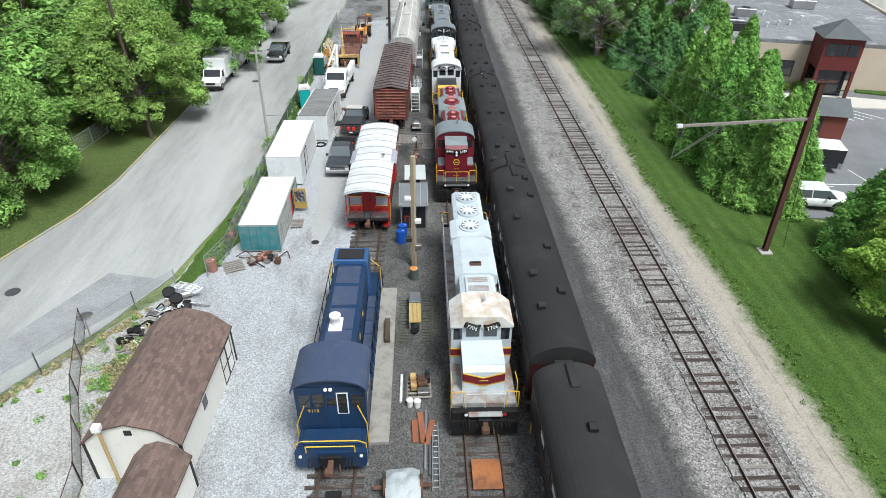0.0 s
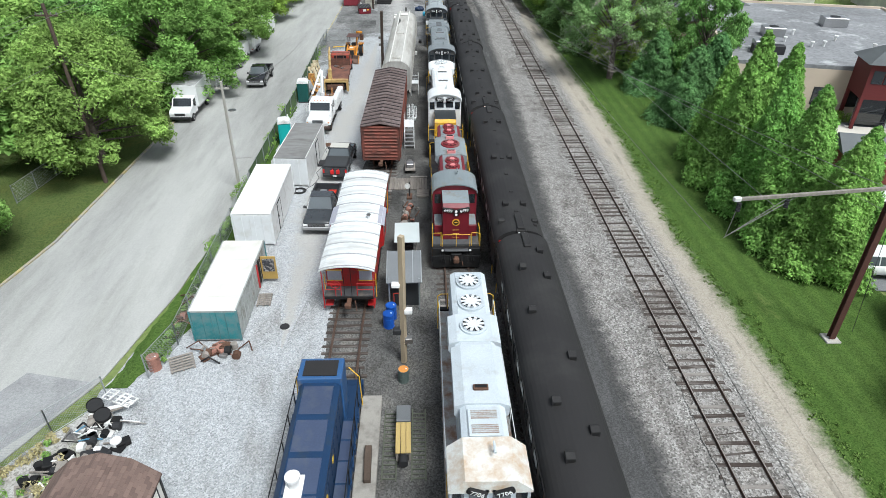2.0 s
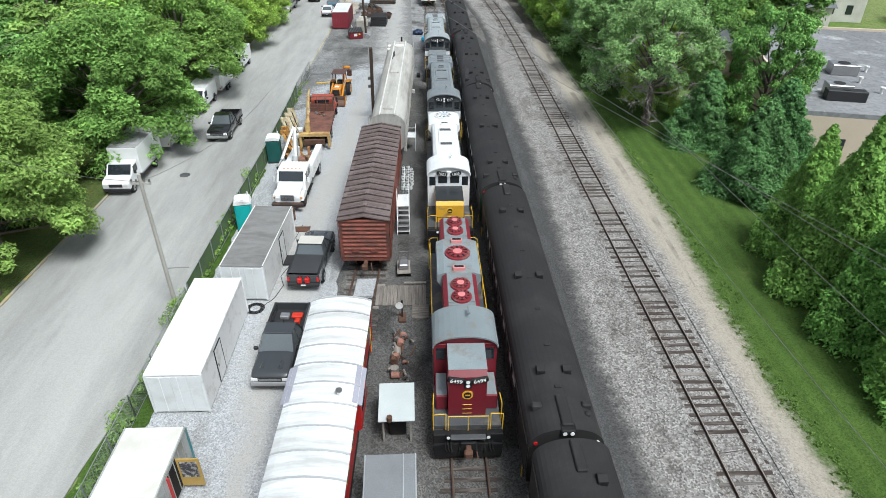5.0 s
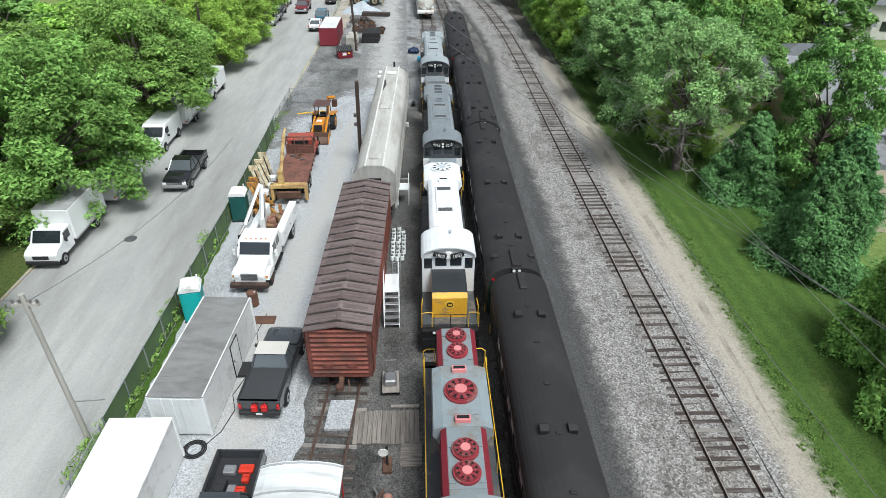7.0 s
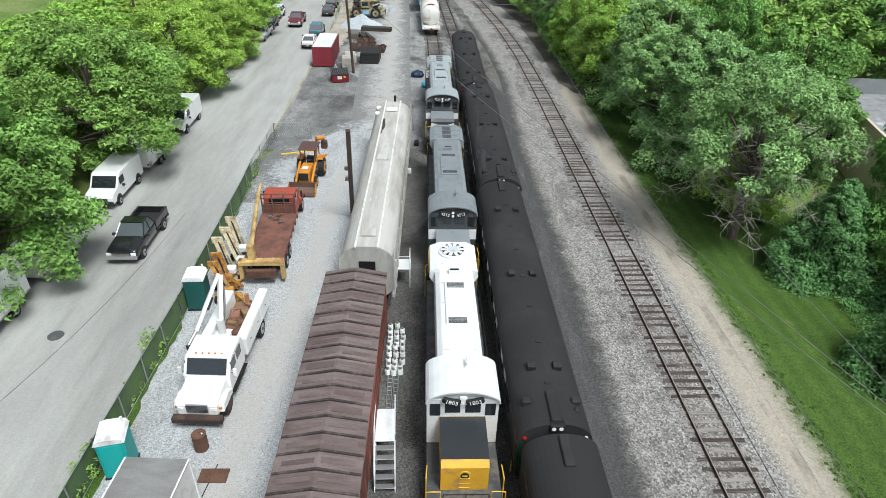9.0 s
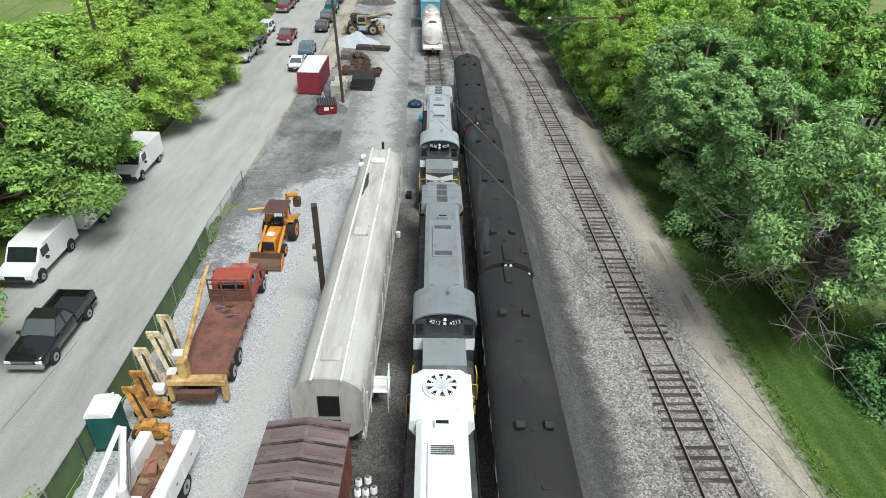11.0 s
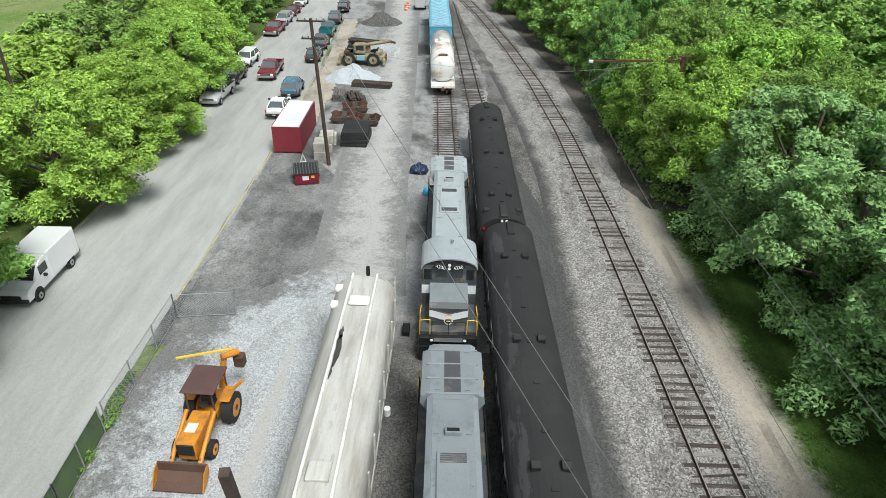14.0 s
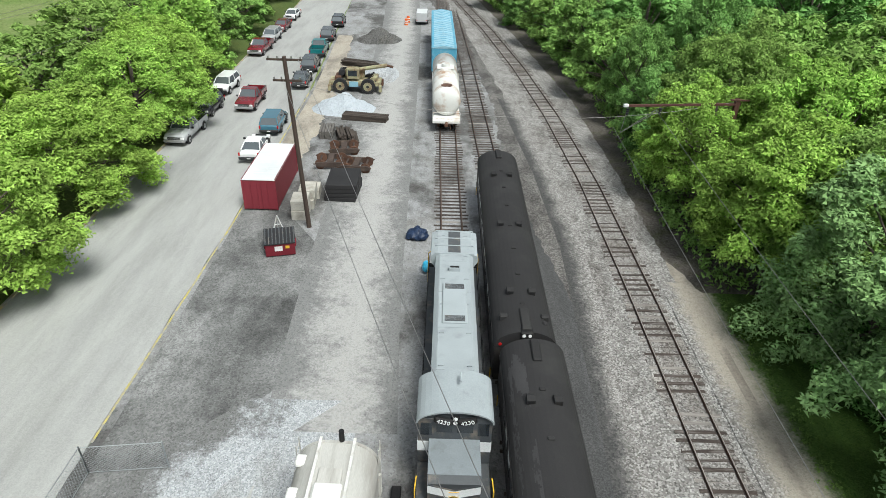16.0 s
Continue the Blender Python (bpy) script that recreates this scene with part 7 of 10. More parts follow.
pale = mat("pale_box_side", (0.76, 0.78, 0.79), 0.6, 0, 0.06, dirt=(0.6, 0.6, 0.58), dirt_amt=0.25, dirt_scale=0.9)
pale_roof = mat("pale_box_roof", (0.74, 0.73, 0.69), 0.65, 0, 0.08, dirt=(0.60, 0.58, 0.53), dirt_amt=0.35, dirt_scale=0.6)
grey_roof = mat("worn_grey_roof", (0.25, 0.25, 0.245), 0.8, 0, 0.18, big=0.7, dirt=(0.16, 0.155, 0.15), dirt_amt=0.5, dirt_scale=0.7, stretch=(0.6, 1.4, 1))
teal_m = mat("weathered_teal", (0.04, 0.21, 0.23), 0.7, 0, 0.25, dirt=(0.14, 0.24, 0.25), dirt_amt=0.5)
rib_side = mat("ribbed_grey_side", (0.42, 0.44, 0.43), 0.7, 0, 0.15, dirt=(0.25, 0.25, 0.22), dirt_amt=0.4)
c1 = container("storage_container", -11.85, -9.42, 34.6, 41.5, 2.15, rib_side, pale_roof, teal_m, "storage container with a teal end, white roof and open door", ribs=0.55)
# black panel on the closed wall, painted for the unlit inside
part("door_opening", box(B(), 1.19, 1.235, 4.6, 5.5, 0.3, 1.9), black, c1)
dr = part("open_door", box(B(), 1.25, 2.15, 5.45, 5.5, 0.3, 1.9), mat("ochre_door", (0.42, 0.28, 0.08), 0.7, 0, 0.2), c1)
part("door_picture", box(B(), 1.35, 2.05, 5.43, 5.45, 0.85, 1.75), mat("dark_poster", (0.05, 0.05, 0.06), 0.6, 0, 0.6, big=6, dirt=(0.5, 0.48, 0.45), dirt_scale=5), dr)
part("door_jamb", box(B(), 1.22, 1.3, 4.5, 4.6, 0.3, 1.9), mat("red_jamb", (0.4, 0.04, 0.04), 0.6), c1)
container("storage_container", -12.05, -9.52, 44.3, 51.9, 2.5, white, snow, pale, "white storage container with a personnel door", door_y=1.9)
container("storage_container", -11.05, -8.6, 53.1, 60.3, 2.5, white, grey_roof, pale, "white storage container with a worn grey roof", door_y=3.6, yaw=-3.2)
container("storage_container", -12.85, -10.45, 122.0, 128.9, 2.55, mat("maroon_container", (0.19, 0.03, 0.04), 0.6, 0, 0.15), snow, mat("maroon_end", (0.24, 0.03, 0.045), 0.6, 0, 0.12), "maroon container with a white roof")

# shingled sheds
shingle_m = mat("brown_shingle", (0.145, 0.088, 0.068), 0.95, 0, 0.3, big=3.0, fine=60, bump=0.4)
siding = mat("cream_siding", (0.86, 0.84, 0.78), 0.8, 0, 0.05, stretch=(1, 12, 1), dirt=(0.7, 0.67, 0.6), dirt_amt=0.2)


def shed(x, y, w, L, eave, rise, yaw, label, windows=True):
    """A gambrel-roofed garden shed, its ridge along y; the shingles are laid on later."""
    root = thing("shed", x, y, 0.0, yaw, label, "shed", "sheds")
    k, zk, zt = w * 0.58, eave + rise * 0.68, eave + rise
    out = [(-w, eave), (-k, zk), (0, zt), (k, zk), (w, eave)]
    part("wall", prism(B(), [(-w, 0), (w, 0)] + [(a, b - 0.03) for a, b in out[::-1]], 0, L), siding, root)
    ro = [(-w - 0.12, eave - 0.12), (-k, zk + 0.02), (0, zt + 0.02), (k, zk + 0.02), (w + 0.12, eave - 0.12)]
    roof = part("roof", prism(B(), ro + [(a, b - 0.06) for a, b in ro[::-1]], -0.1, L + 0.1), shingle_m, root)
    for s in (-1, 1):
        for yy in (0, L):
            part("corner_board", box(B(), s * w - 0.05, s * w + 0.05, yy - 0.05, yy + 0.05, 0, eave - 0.1), trim, root)
    if windows:
        part("gable_vent", box(B(), -0.15, 0.15, -0.03, 0.02, eave + rise * 0.35, eave + rise * 0.6), trim, root)
        w1 = part("window", box(B(), w - 0.01, w + 0.02, 2.6, 3.1, 1.2, 1.8), window, root)
        part("window_frame", box(B(), w - 0.005, w + 0.012, 2.53, 3.17, 1.13, 1.87), white, w1)
        for i in range(2):
            d = part("door", box(B(), w - 0.01, w + 0.03, 5.3 + i * 0.78, 6.06 + i * 0.78, 0.1, 1.95), siding, root)
            for a, b_, c_, e in ((0, 0.06, 0.1, 1.95), (0.7, 0.76, 0.1, 1.95)):
                part("door_trim", box(B(), w + 0.02, w + 0.045, 5.3 + i * 0.78 + a, 5.3 + i * 0.78 + b_, c_, e), trim, d)
            for zz in (0.1, 0.95, 1.89):
                part("door_trim", box(B(), w + 0.02, w + 0.045, 5.36 + i * 0.78, 6.0 + i * 0.78, zz, zz + 0.06), trim, d)
    return root, roof, ro, L


SHEDS = [shed(-11.85, 17.2, 1.92, 7.2, 2.3, 1.05, -1.0, "cream garden shed with a brown shingle roof"), shed(-10.7, 13.6, 1.05, 3.2, 1.9, 0.7, -2.0, "small cream shed with a brown shingle roof", False)]

# portable toilets, barrels, dumpster
def toilet(x, y, m_, label, yaw=0.0):
    root = thing("portable_toilet", x, y, 0.0, yaw, label, "portable toilet", "portable toilets")
    part("cabin", box(B(), -0.55, 0.55, -0.55, 0.55, 0.08, 2.05, 0.03), m_, root)
    part("door", box(B(), -0.42, 0.42, -0.58, -0.54, 0.15, 1.95, 0.01), m_, root)
    part("roof", prism(B(), [(-0.6, 2.05), (0.6, 2.05), (0.5, 2.25), (0.25, 2.32), (-0.25, 2.32), (-0.5, 2.25)], -0.6, 0.6), white, root)
    part("base", box(B(), -0.58, 0.58, -0.58, 0.58, 0, 0.1), trim, root)
    part("vent_pipe", cyl(B(), (0.4, 0.4, 2.4), 0.05, 0.3, seg=8), white, root)


toilet(-11.95, 61.9, mat("turquoise_plastic", (0.02, 0.36, 0.35), 0.5), "turquoise portable toilet with a white roof", 12)
toilet(-12.1, 73.3, mat("dark_green_plastic", (0.015, 0.10, 0.09), 0.5), "dark green portable toilet with a white roof", 4)


def barrel(x, y, m_, label, cap=None, h=0.9, r=0.3, z=0.0):
    root = thing("barrel", x, y, z, 0, label, "barrel", "barrels")
    bm = cyl(B(), (0, 0, h / 2), r, h, seg=20)
    for zz in (0.02, h * 0.34, h * 0.67, h - 0.02):
        cyl(bm, (0, 0, zz), r + 0.015, 0.035, seg=20)
    part("drum", bm, m_, root)
    part("lid", cyl(B(), (0, 0, h + 0.005), r * 0.93, 0.02, seg=20), cap or m_, root)
    part("bung", cyl(B(), (r * 0.5, 0, h + 0.02), 0.04, 0.03, seg=10), white, root)


blue_drum = mat("blue_plastic", (0.015, 0.09, 0.42), 0.4)
barrel(-1.56, 35.75, blue_drum, "blue plastic barrel beside the shelter")
barrel(-1.45, 36.5, blue_drum, "blue plastic barrel beside the shelter")
barrel(-8.94, 62.9, rust, "rusty steel barrel on the gravel")
barrel(-13.3, 32.6, mat("pinkish_rust", (0.34, 0.17, 0.13), 0.8, 0, 0.3), "rusty pink keg by the gate", h=0.8)
barrel(-0.64, 31.5, mat("green_grey_can", (0.10, 0.13, 0.12), 0.6), "grey can with an orange lid", mat("orange_lid", (0.6, 0.25, 0.06), 0.6), h=0.75, r=0.27)
root = thing("dumpster", -8.95, 116.5, 0.0, 14, "maroon dumpster with a dark ribbed lid", "dumpster")
part("bin", prism(B(), [(-0.75, 0.1), (0.6, 0.1), (0.75, 1.25), (-0.75, 0.95)], -0.95, 0.95, axis="x"), mat("maroon_bin", (0.15, 0.012, 0.022), 0.55, 0, 0.2), root)
lid = part("lid", prism(B(), [(-0.8, 0.96), (0.8, 1.28), (0.8, 1.34), (-0.8, 1.02)], -1.0, 1.0, axis="x"), trim, root)
for i in range(9):
    part("lid_rib", prism(B(), [(-0.78, 1.02), (0.78, 1.34), (0.78, 1.38), (-0.78, 1.06)], -0.95 + i * 0.23, -0.88 + i * 0.23, axis="x"), deck, lid)
part("notice", box(B(), -0.35, 0.15, -0.76, -0.745, 0.45, 0.8), white, root)
part("notice", box(B(), 0.35, 0.6, -0.76, -0.745, 0.6, 0.8), yellow, root)
for s in (-1, 1):
    part("fork_pocket", box(B(), s * 0.98 - 0.06, s * 0.98 + 0.06, -0.4, 0.4, 0.5, 0.68, 0.01), MATS["maroon_bin"], root)

# poles, wires, masts
pole_w = mat("grey_pole_wood", (0.27, 0.25, 0.22), 0.9, 0, 0.25, stretch=(6, 6, 0.4))
pole_d = mat("dark_pole_wood", (0.07, 0.05, 0.04), 0.9, 0, 0.3, stretch=(6, 6, 0.4))
rust_mast = mat("rusty_mast", (0.11, 0.05, 0.04), 0.8, 0.2, 0.3)


def pole(x, y, top, r, m_, label, arms=(), square=False, name="utility_pole"):
    root = thing(name, x, y, 0.0, 0, label, "utility pole", "utility poles")
    tx, ty, tz = top[0] - x, top[1] - y, top[2]
    bm = B()
    if square:
        limb_box(bm, (0, 0, 0), (tx, ty, tz), r)
    else:
        a, b_ = Vector((0, 0, 0)), Vector((tx, ty, tz))
        d = b_ - a
        bmesh.ops.create_cone(bm, cap_ends=True, segments=10, radius1=r, radius2=r * 0.75, depth=d.length, matrix=Matrix.Translation((a + b_) / 2) @ d.to_track_quat("Z", "Y").to_matrix().to_4x4())
    part("pole", bm, m_, root)
    for zz, half, yy in arms:
        k = zz / tz
        ar = part("crossarm", box(B(), tx * k - half, tx * k + half, ty * k - 0.06 + yy, ty * k + 0.06 + yy, zz - 0.06, zz + 0.06), m_, root)
        for s in (-0.9, -0.4, 0.4, 0.9):
            part("insulator", cyl(B(), (tx * k + s * half, ty * k + yy, zz + 0.13), 0.05, 0.16, seg=8), steel, ar)
    return root


def limb_box(bm, a, b, r):
    a, b = Vector(a), Vector(b)
    d = b - a
    box(bm, -r, r, -r, r, -d.length / 2, d.length / 2, m=Matrix.Translation((a + b) / 2) @ d.to_track_quat("Z", "Y").to_matrix().to_4x4())


pole(-13.95, 52.8, (-13.7, 52.2, 8.7), 0.125, mat("pale_pole_wood", (0.36, 0.345, 0.315), 0.9, 0, 0.2, stretch=(6, 6, 0.4)), "grey timber utility pole by the fence", ((8.2, 0.5, 0),))
part("side_bracket", rods(B(), [(0.02, 0, 2.6), (1.3, 0.1, 2.6)], 0.03), steel, bpy.data.objects["utility_pole"])
pole(-24.75, 54.0, (-26.2, 55.6, 13.2), 0.17, pole_d, "tall dark utility pole on the verge", ((12.4, 0.8, 0), (9.2, 0.4, 0)))
pole(-7.7, 119.8, (-8.2, 119.6, 12.1), 0.17, pole_d, "dark utility pole with two crossarms beside the dumpster", ((11.9, 1.1, 0), (10.6, 0.9, 0)))
pole(-4.3, 83.7, (-4.1, 82.3, 7.3), 0.15, pole_d, "dark timber pole with a lamp box beside the hopper", square=True)
pole(-0.65, 32.85, (-0.62, 32.9, 7.6), 0.12, mat("weathered_post", (0.36, 0.29, 0.20), 0.9, 0, 0.25, stretch=(6, 6, 0.4)), "weathered square timber post with electric boxes", square=True)
pole(-31.5, 118.0, (-31.5, 118.0, 12.5), 0.16, pole_d, "utility pole among the street trees")
pole(-31.0, 178.0, (-31.0, 178.0, 12.5), 0.16, pole_d, "utility pole among the street trees")
for k, (zz, m_) in enumerate(((1.3, steel), (1.9, trim), (3.2, white), (4.8, white))):
    bm = box(B(), -0.2, 0.2, -0.16, 0.16, 0, 0.35 - 0.05 * k, 0.03)
    single("electric_box", bm, m_, "small electric box fixed to the timber post", "box", "boxes on the post", m=pose(-0.65 + (-0.3 if k % 2 else 0.28), 32.85, zz))
for zz in (2.6, 3.4):
    bm = box(B(), -0.12, 0.12, -0.1, 0.1, 0, 0.3, 0.03)
    single("lamp_box", bm, steel, "small grey lamp box on the dark pole", "box", m=pose(-4.5, 83.35, zz + 0.6))
# catenary masts with long arms
for x, y, h, az in ((22.65, 34.1, 11.6, 9.3), (22.4, 124.3, 8.9, 8.5)):
    root = thing("catenary_mast", x, y, 0.0, 0, "rusty steel mast with a long arm over the track", "mast", "catenary masts")
    part("footing", box(B(), -0.4, 0.4, -0.4, 0.4, 0.0, 0.14, 0.03), mat("concrete_footing", (0.42, 0.40, 0.37), 0.9), root)
    bm = box(B(), -0.16, 0.16, -0.15, -0.12, 0.1, h, 0)
    box(bm, -0.16, 0.16, 0.12, 0.15, 0.1, h), box(bm, -0.02, 0.02, -0.12, 0.12, 0.1, h)
    part("mast", bm, rust_mast, root)
    arm = part("arm", box(B(), -8.1, 0.3, -0.07, 0.07, az - 0.08, az + 0.08, 0.01), grey_wood if y < 50 else rust_mast, root)
    arm.matrix_basis = Matrix.Rotation(radians(7.5), 4, "Z")
    part("crossarm", box(B(), -0.55, 0.75, -0.2, -0.1, h - 0.12, h, 0.01), rust_mast, root)
    part("tip_cap", box(B(), -8.35, -8.0, -0.1, 0.1, az - 0.1, az + 0.12, 0.03), white, arm)
    for i, xx in enumerate((-8.0, -5.6)):
        for j in range(3):
            part("insulator", cyl(B(), (xx, 0, az - 0.25 - j * 0.16), 0.11, 0.08, seg=12), trim, arm)
        part("hanger", rods(B(), [(xx, 0, az - 0.1), (xx - 0.25 if i == 0 else -8.3, 0, az - 2.0)], 0.02), steel, arm)
    part("brace", rods(B(), [(-5.2, 0, az - 0.1), (-8.3, 0, az - 2.0)], 0.02), steel, arm)
    part("guy_wire", rods(B(), [(0.1, 0, h - 0.6), (1.6, 0.6, 0.0)], 0.015), trim, root)


def wire(a, b, sag, r=0.012, label="thin overhead wire sagging between poles"):
    a, b = Vector(a), Vector(b)
    bm = B()
    pts = [a.lerp(b, k / 14) - Vector((0, 0, sag * 4 * (k / 14) * (1 - k / 14))) for k in range(15)]
    rods(bm, pts, r, 5)
    single("overhead_wire", bm, steel, label, "wire", "overhead wires", kind="structure")


wire((-8.4, 119.6, 10.6), (22.65, 34.1, 9.1), 1.1, 0.0135), wire((-7.5, 119.6, 12.4), (22.65, 34.1, 8.0), 0.5, 0.0135)
for dx, z in ((-0.8, 12.5), (0.6, 12.5), (0, 9.3)):
    wire((-26.0 + dx, 55.5, z), (-31.5 + dx, 118, z), 1.3)
    wire((-26.0 + dx, 55.5, z), (-38 + dx, 2, z + 0.5), 1.3)
    wire((-31.5 + dx, 118, z), (-31 + dx, 178, z), 1.2)
    wire((-31.0 + dx, 178, z), (-36 + dx, 240, z), 1.2)
wire((-13.7, 52.2, 8.3), (-26.0, 55.5, 9.4), 0.5), wire((-13.7, 52.2, 8.3), (-11.5, 72.5, 6.5), 0.8)
wire((-8.2, 119.6, 10.6), (22.4, 124.3, 8.7), 1.8)
wire((14.3, 34.1, 7.1), (14.0, 124.3, 6.5), 1.2, 0.014), wire((17.0, 34.1, 8.4), (16.8, 124.3, 7.9), 1.4, 0.014)

# ---- fences ----
galv = mat("galvanised_steel", (0.38, 0.40, 0.41), 0.5, 0.6, 0.2)
green_screen = mat("green_fence_fabric", (0.085, 0.13, 0.07), 0.9, 0, 0.3, big=0.5, dirt=(0.10, 0.16, 0.06), dirt_amt=0.6)


def fence(pts, h, label, fabric=None, wires=True, post_m=None, step=2.6):
    root = thing("chain_link_fence", 0, 0, 0, 0, label, "fence", "yard fences")
    for (xa, ya), (xb, yb) in zip(pts, pts[1:]):
        n = max(1, round(math.hypot(xb - xa, yb - ya) / step))
        for i in range(n + 1):
            x, y = xa + (xb - xa) * i / n, ya + (yb - ya) * i / n
            part("post", rods(B(), [(x, y, 0), (x, y, h + 0.06)], 0.035), post_m or galv, root)
        for zz in (h, 0.08):
            part("rail", rods(B(), [(xa, ya, zz), (xb, yb, zz)], 0.02), post_m or galv, root)
        if fabric:
            u = Vector((xb - xa, yb - ya, 0)).normalized()
            nrm = Vector((-u.y, u.x, 0)) * 0.05
            bm, k = B(), max(2, int(math.hypot(xb - xa, yb - ya) / 0.5))
            rows = []
            for i in range(k + 1):
                x, y = xa + (xb - xa) * i / k, ya + (yb - ya) * i / k
                o = nrm * (1 + 0.5 * math.sin(i * 1.9))
                rows.append([bm.verts.new((x + o.x, y + o.y, zz)) for zz in (0.05, h * 0.5, h - 0.04 - 0.05 * abs(math.sin(i * 0.7)))])
            for a, b_ in zip(rows, rows[1:]):
                for j in range(2):
                    bm.faces.new((a[j], b_[j], b_[j + 1], a[j + 1]))
            part("fabric", bm, fabric, root)
        if wires:
            L = math.hypot(xb - xa, yb - ya)
            bm = B()
            k = int(L / 0.16)
            for i in range(-int(h / 0.16), k):
                for d in (0, 1):
                    s0, s1 = i * 0.16, i * 0.16 + h
                    z0, z1 = (0.08, h) if d == 0 else (h, 0.08)
                    t0, t1 = max(0, s0), min(L, s1)
                    if t1 <= t0:
                        continue
                    zz0, zz1 = z0 + (z1 - z0) * (t0 - s0) / h, z0 + (z1 - z0) * (t1 - s0) / h
                    rod(bm, (xa + (xb - xa) * t0 / L, ya + (yb - ya) * t0 / L, zz0), (xa + (xb - xa) * t1 / L, ya + (yb - ya) * t1 / L, zz1), 0.005, 3)
            tagged(part("wire_mesh", bm, galv, root), kind="stuff")
    return root


fence([(-22.4, 18.6), (-19.2, 23.4), (-16.4, 28.4), (-14.8, 30.5)], 1.5, "chain-link fence beside the street")
fence([(-13.4, 31.9), (-12.75, 34.4), (-12.9, 44), (-13.0, 52.4)], 1.5, "chain-link fence behind the containers")
fence([(-13.0, 52.8), (-12.9, 62), (-12.7, 72), (-12.8, 86), (-12.95, 90)], 1.6, "chain-link fence with torn green fabric", green_screen, False)
fence([(-12.95, 90.3), (-12.85, 98.4), (-9.6, 98.8)], 1.6, "chain-link fence at the end of the gravel yard")
fence([(-18.7, 27.0), (-16.8, 22.0), (-14.3, 16.9), (-13.6, 13)], 1.4, "old rusty wire fence beside the shed", None, True, rust)
fence([(-29.8, 50.5), (-28.6, 60), (-28.4, 72)], 1.5, "chain-link fence under the street trees", None, True)

# ---- things between the tracks ----
plate_m = mat("grey_panel", (0.20, 0.21, 0.22), 0.5, 0.2, 0.2)
slab = mat("old_concrete_slab", (0.30, 0.285, 0.26), 0.9, 0, 0.15, dirt=(0.2, 0.185, 0.17), dirt_amt=0.4)
single("concrete_platform", box(B(), -2.6, -1.65, 18.7, 30.3, 0.0, 0.2, 0.02), slab, "long low concrete platform beside the switcher", "platform", kind="structure")
single("timber_beam", box(B(), -0.15, 0.15, -0.9, 0.9, 0, 0.25, 0.02), mat("dark_beam", (0.09, 0.065, 0.05), 0.9, 0, 0.3), "dark timber beam lying on the platform", "beam", m=pose(-2.05, 26.2, 0.2, 0, 0, 2))
root = thing("work_bench", -0.55, 27.4, 0.0, 1, "yellow plank bench on a cart", "bench")
for i in range(3):
    part("plank", box(B(), -0.34 + i * 0.23, -0.13 + i * 0.23, -0.95, 0.75, 0.62, 0.68, 0.01), mat("yellow_plank", (0.45, 0.33, 0.13), 0.8, 0, 0.2, stretch=(8, 1, 1)), root)
part("cover", box(B(), -0.33, 0.33, 0.8, 1.75, 0.6, 0.72, 0.03), plate_m, root)
for xx in (-0.28, 0.28):
    for yy in (-0.8, 1.6):
        part("leg", box(B(), xx - 0.05, xx + 0.05, yy - 0.05, yy + 0.05, 0, 0.62), grey_wood, root)
part("motor", cyl(B(), (0, -1.1, 0.35), 0.2, 0.4, "y", 14), trim, root)
for xx in (-1.15, 0.12):
    bm = B()
    for i in range(16):
        box(bm, xx - 0.3, xx + 0.3, 25.6 + i * 0.24, 25.66 + i * 0.24, 0.02, 0.06)
    for k in (-0.3, 0.3):
        box(bm, xx + k - 0.03, xx + k + 0.03, 25.5, 29.5, 0.02, 0.06)
    single("grid_mat", bm, mat("dull_green_grid", (0.11, 0.12, 0.09), 0.9), "open grid mat lying on the dirt", "mat", "grid mats")


def pallet(x, y, yaw, label, w=1.2, L=1.2, z=0.02):
    root = thing("pallet", x, y, z, yaw, label, "pallet", "pallets")
    for i in range(6):
        part("board", box(B(), -w / 2, w / 2, -L / 2 + i * L / 5.6, -L / 2 + i * L / 5.6 + 0.13, 0.1, 0.125), grey_wood, root)
    for xx in (-w / 2 + 0.05, 0, w / 2 - 0.05):
        part("stringer", box(B(), xx - 0.045, xx + 0.045, -L / 2, L / 2, 0.0, 0.1), grey_wood, root)
    return root


pallet(-0.35, 22.1, 2, "wooden pallet loaded with parts", 1.25, 1.5), pallet(-12.05, 32.9, 25, "old wooden pallet on the gravel"), pallet(-8.95, 38.2, 4, "grey wooden pallet beside the container", 0.8, 1.1), pallet(-15.6, 25.1, 30, "pale boards leaning by the shed", 1.2, 1.8)
for x, y, sx, sy, sz, m_ in ((-0.6, 22.3, 0.15, 0.5, 0.3, cream), (-0.15, 22.3, 0.25, 0.35, 0.3, rust), (-0.1, 21.7, 0.3, 0.2, 0.2, steel), (0.1, 22.6, 0.12, 0.3, 0.4, trim)):
    bm = box(B(), -sx, sx, -sy, sy, 0, sz, 0.03)
    cyl(bm, (0, 0, sz), min(sx, sy) * 0.6, 0.12, seg=10)
    single("machine_part", bm, m_, "machine part stacked on the pallet", "machine part", "parts on the pallet", m=pose(x, y, 0.15, 0, 0, 4))
for x, y in ((-0.75, 21.0), (-0.4, 20.95)):
    root = thing("bucket", x, y, 0.0, 0, "white plastic bucket with a lid", "bucket", "buckets")
    part("pail", cyl(B(), (0, 0, 0.18), 0.14, 0.36, seg=16, r2=0.16), white, root)
    part("lid", cyl(B(), (0, 0, 0.375), 0.17, 0.03, seg=16), white, root)
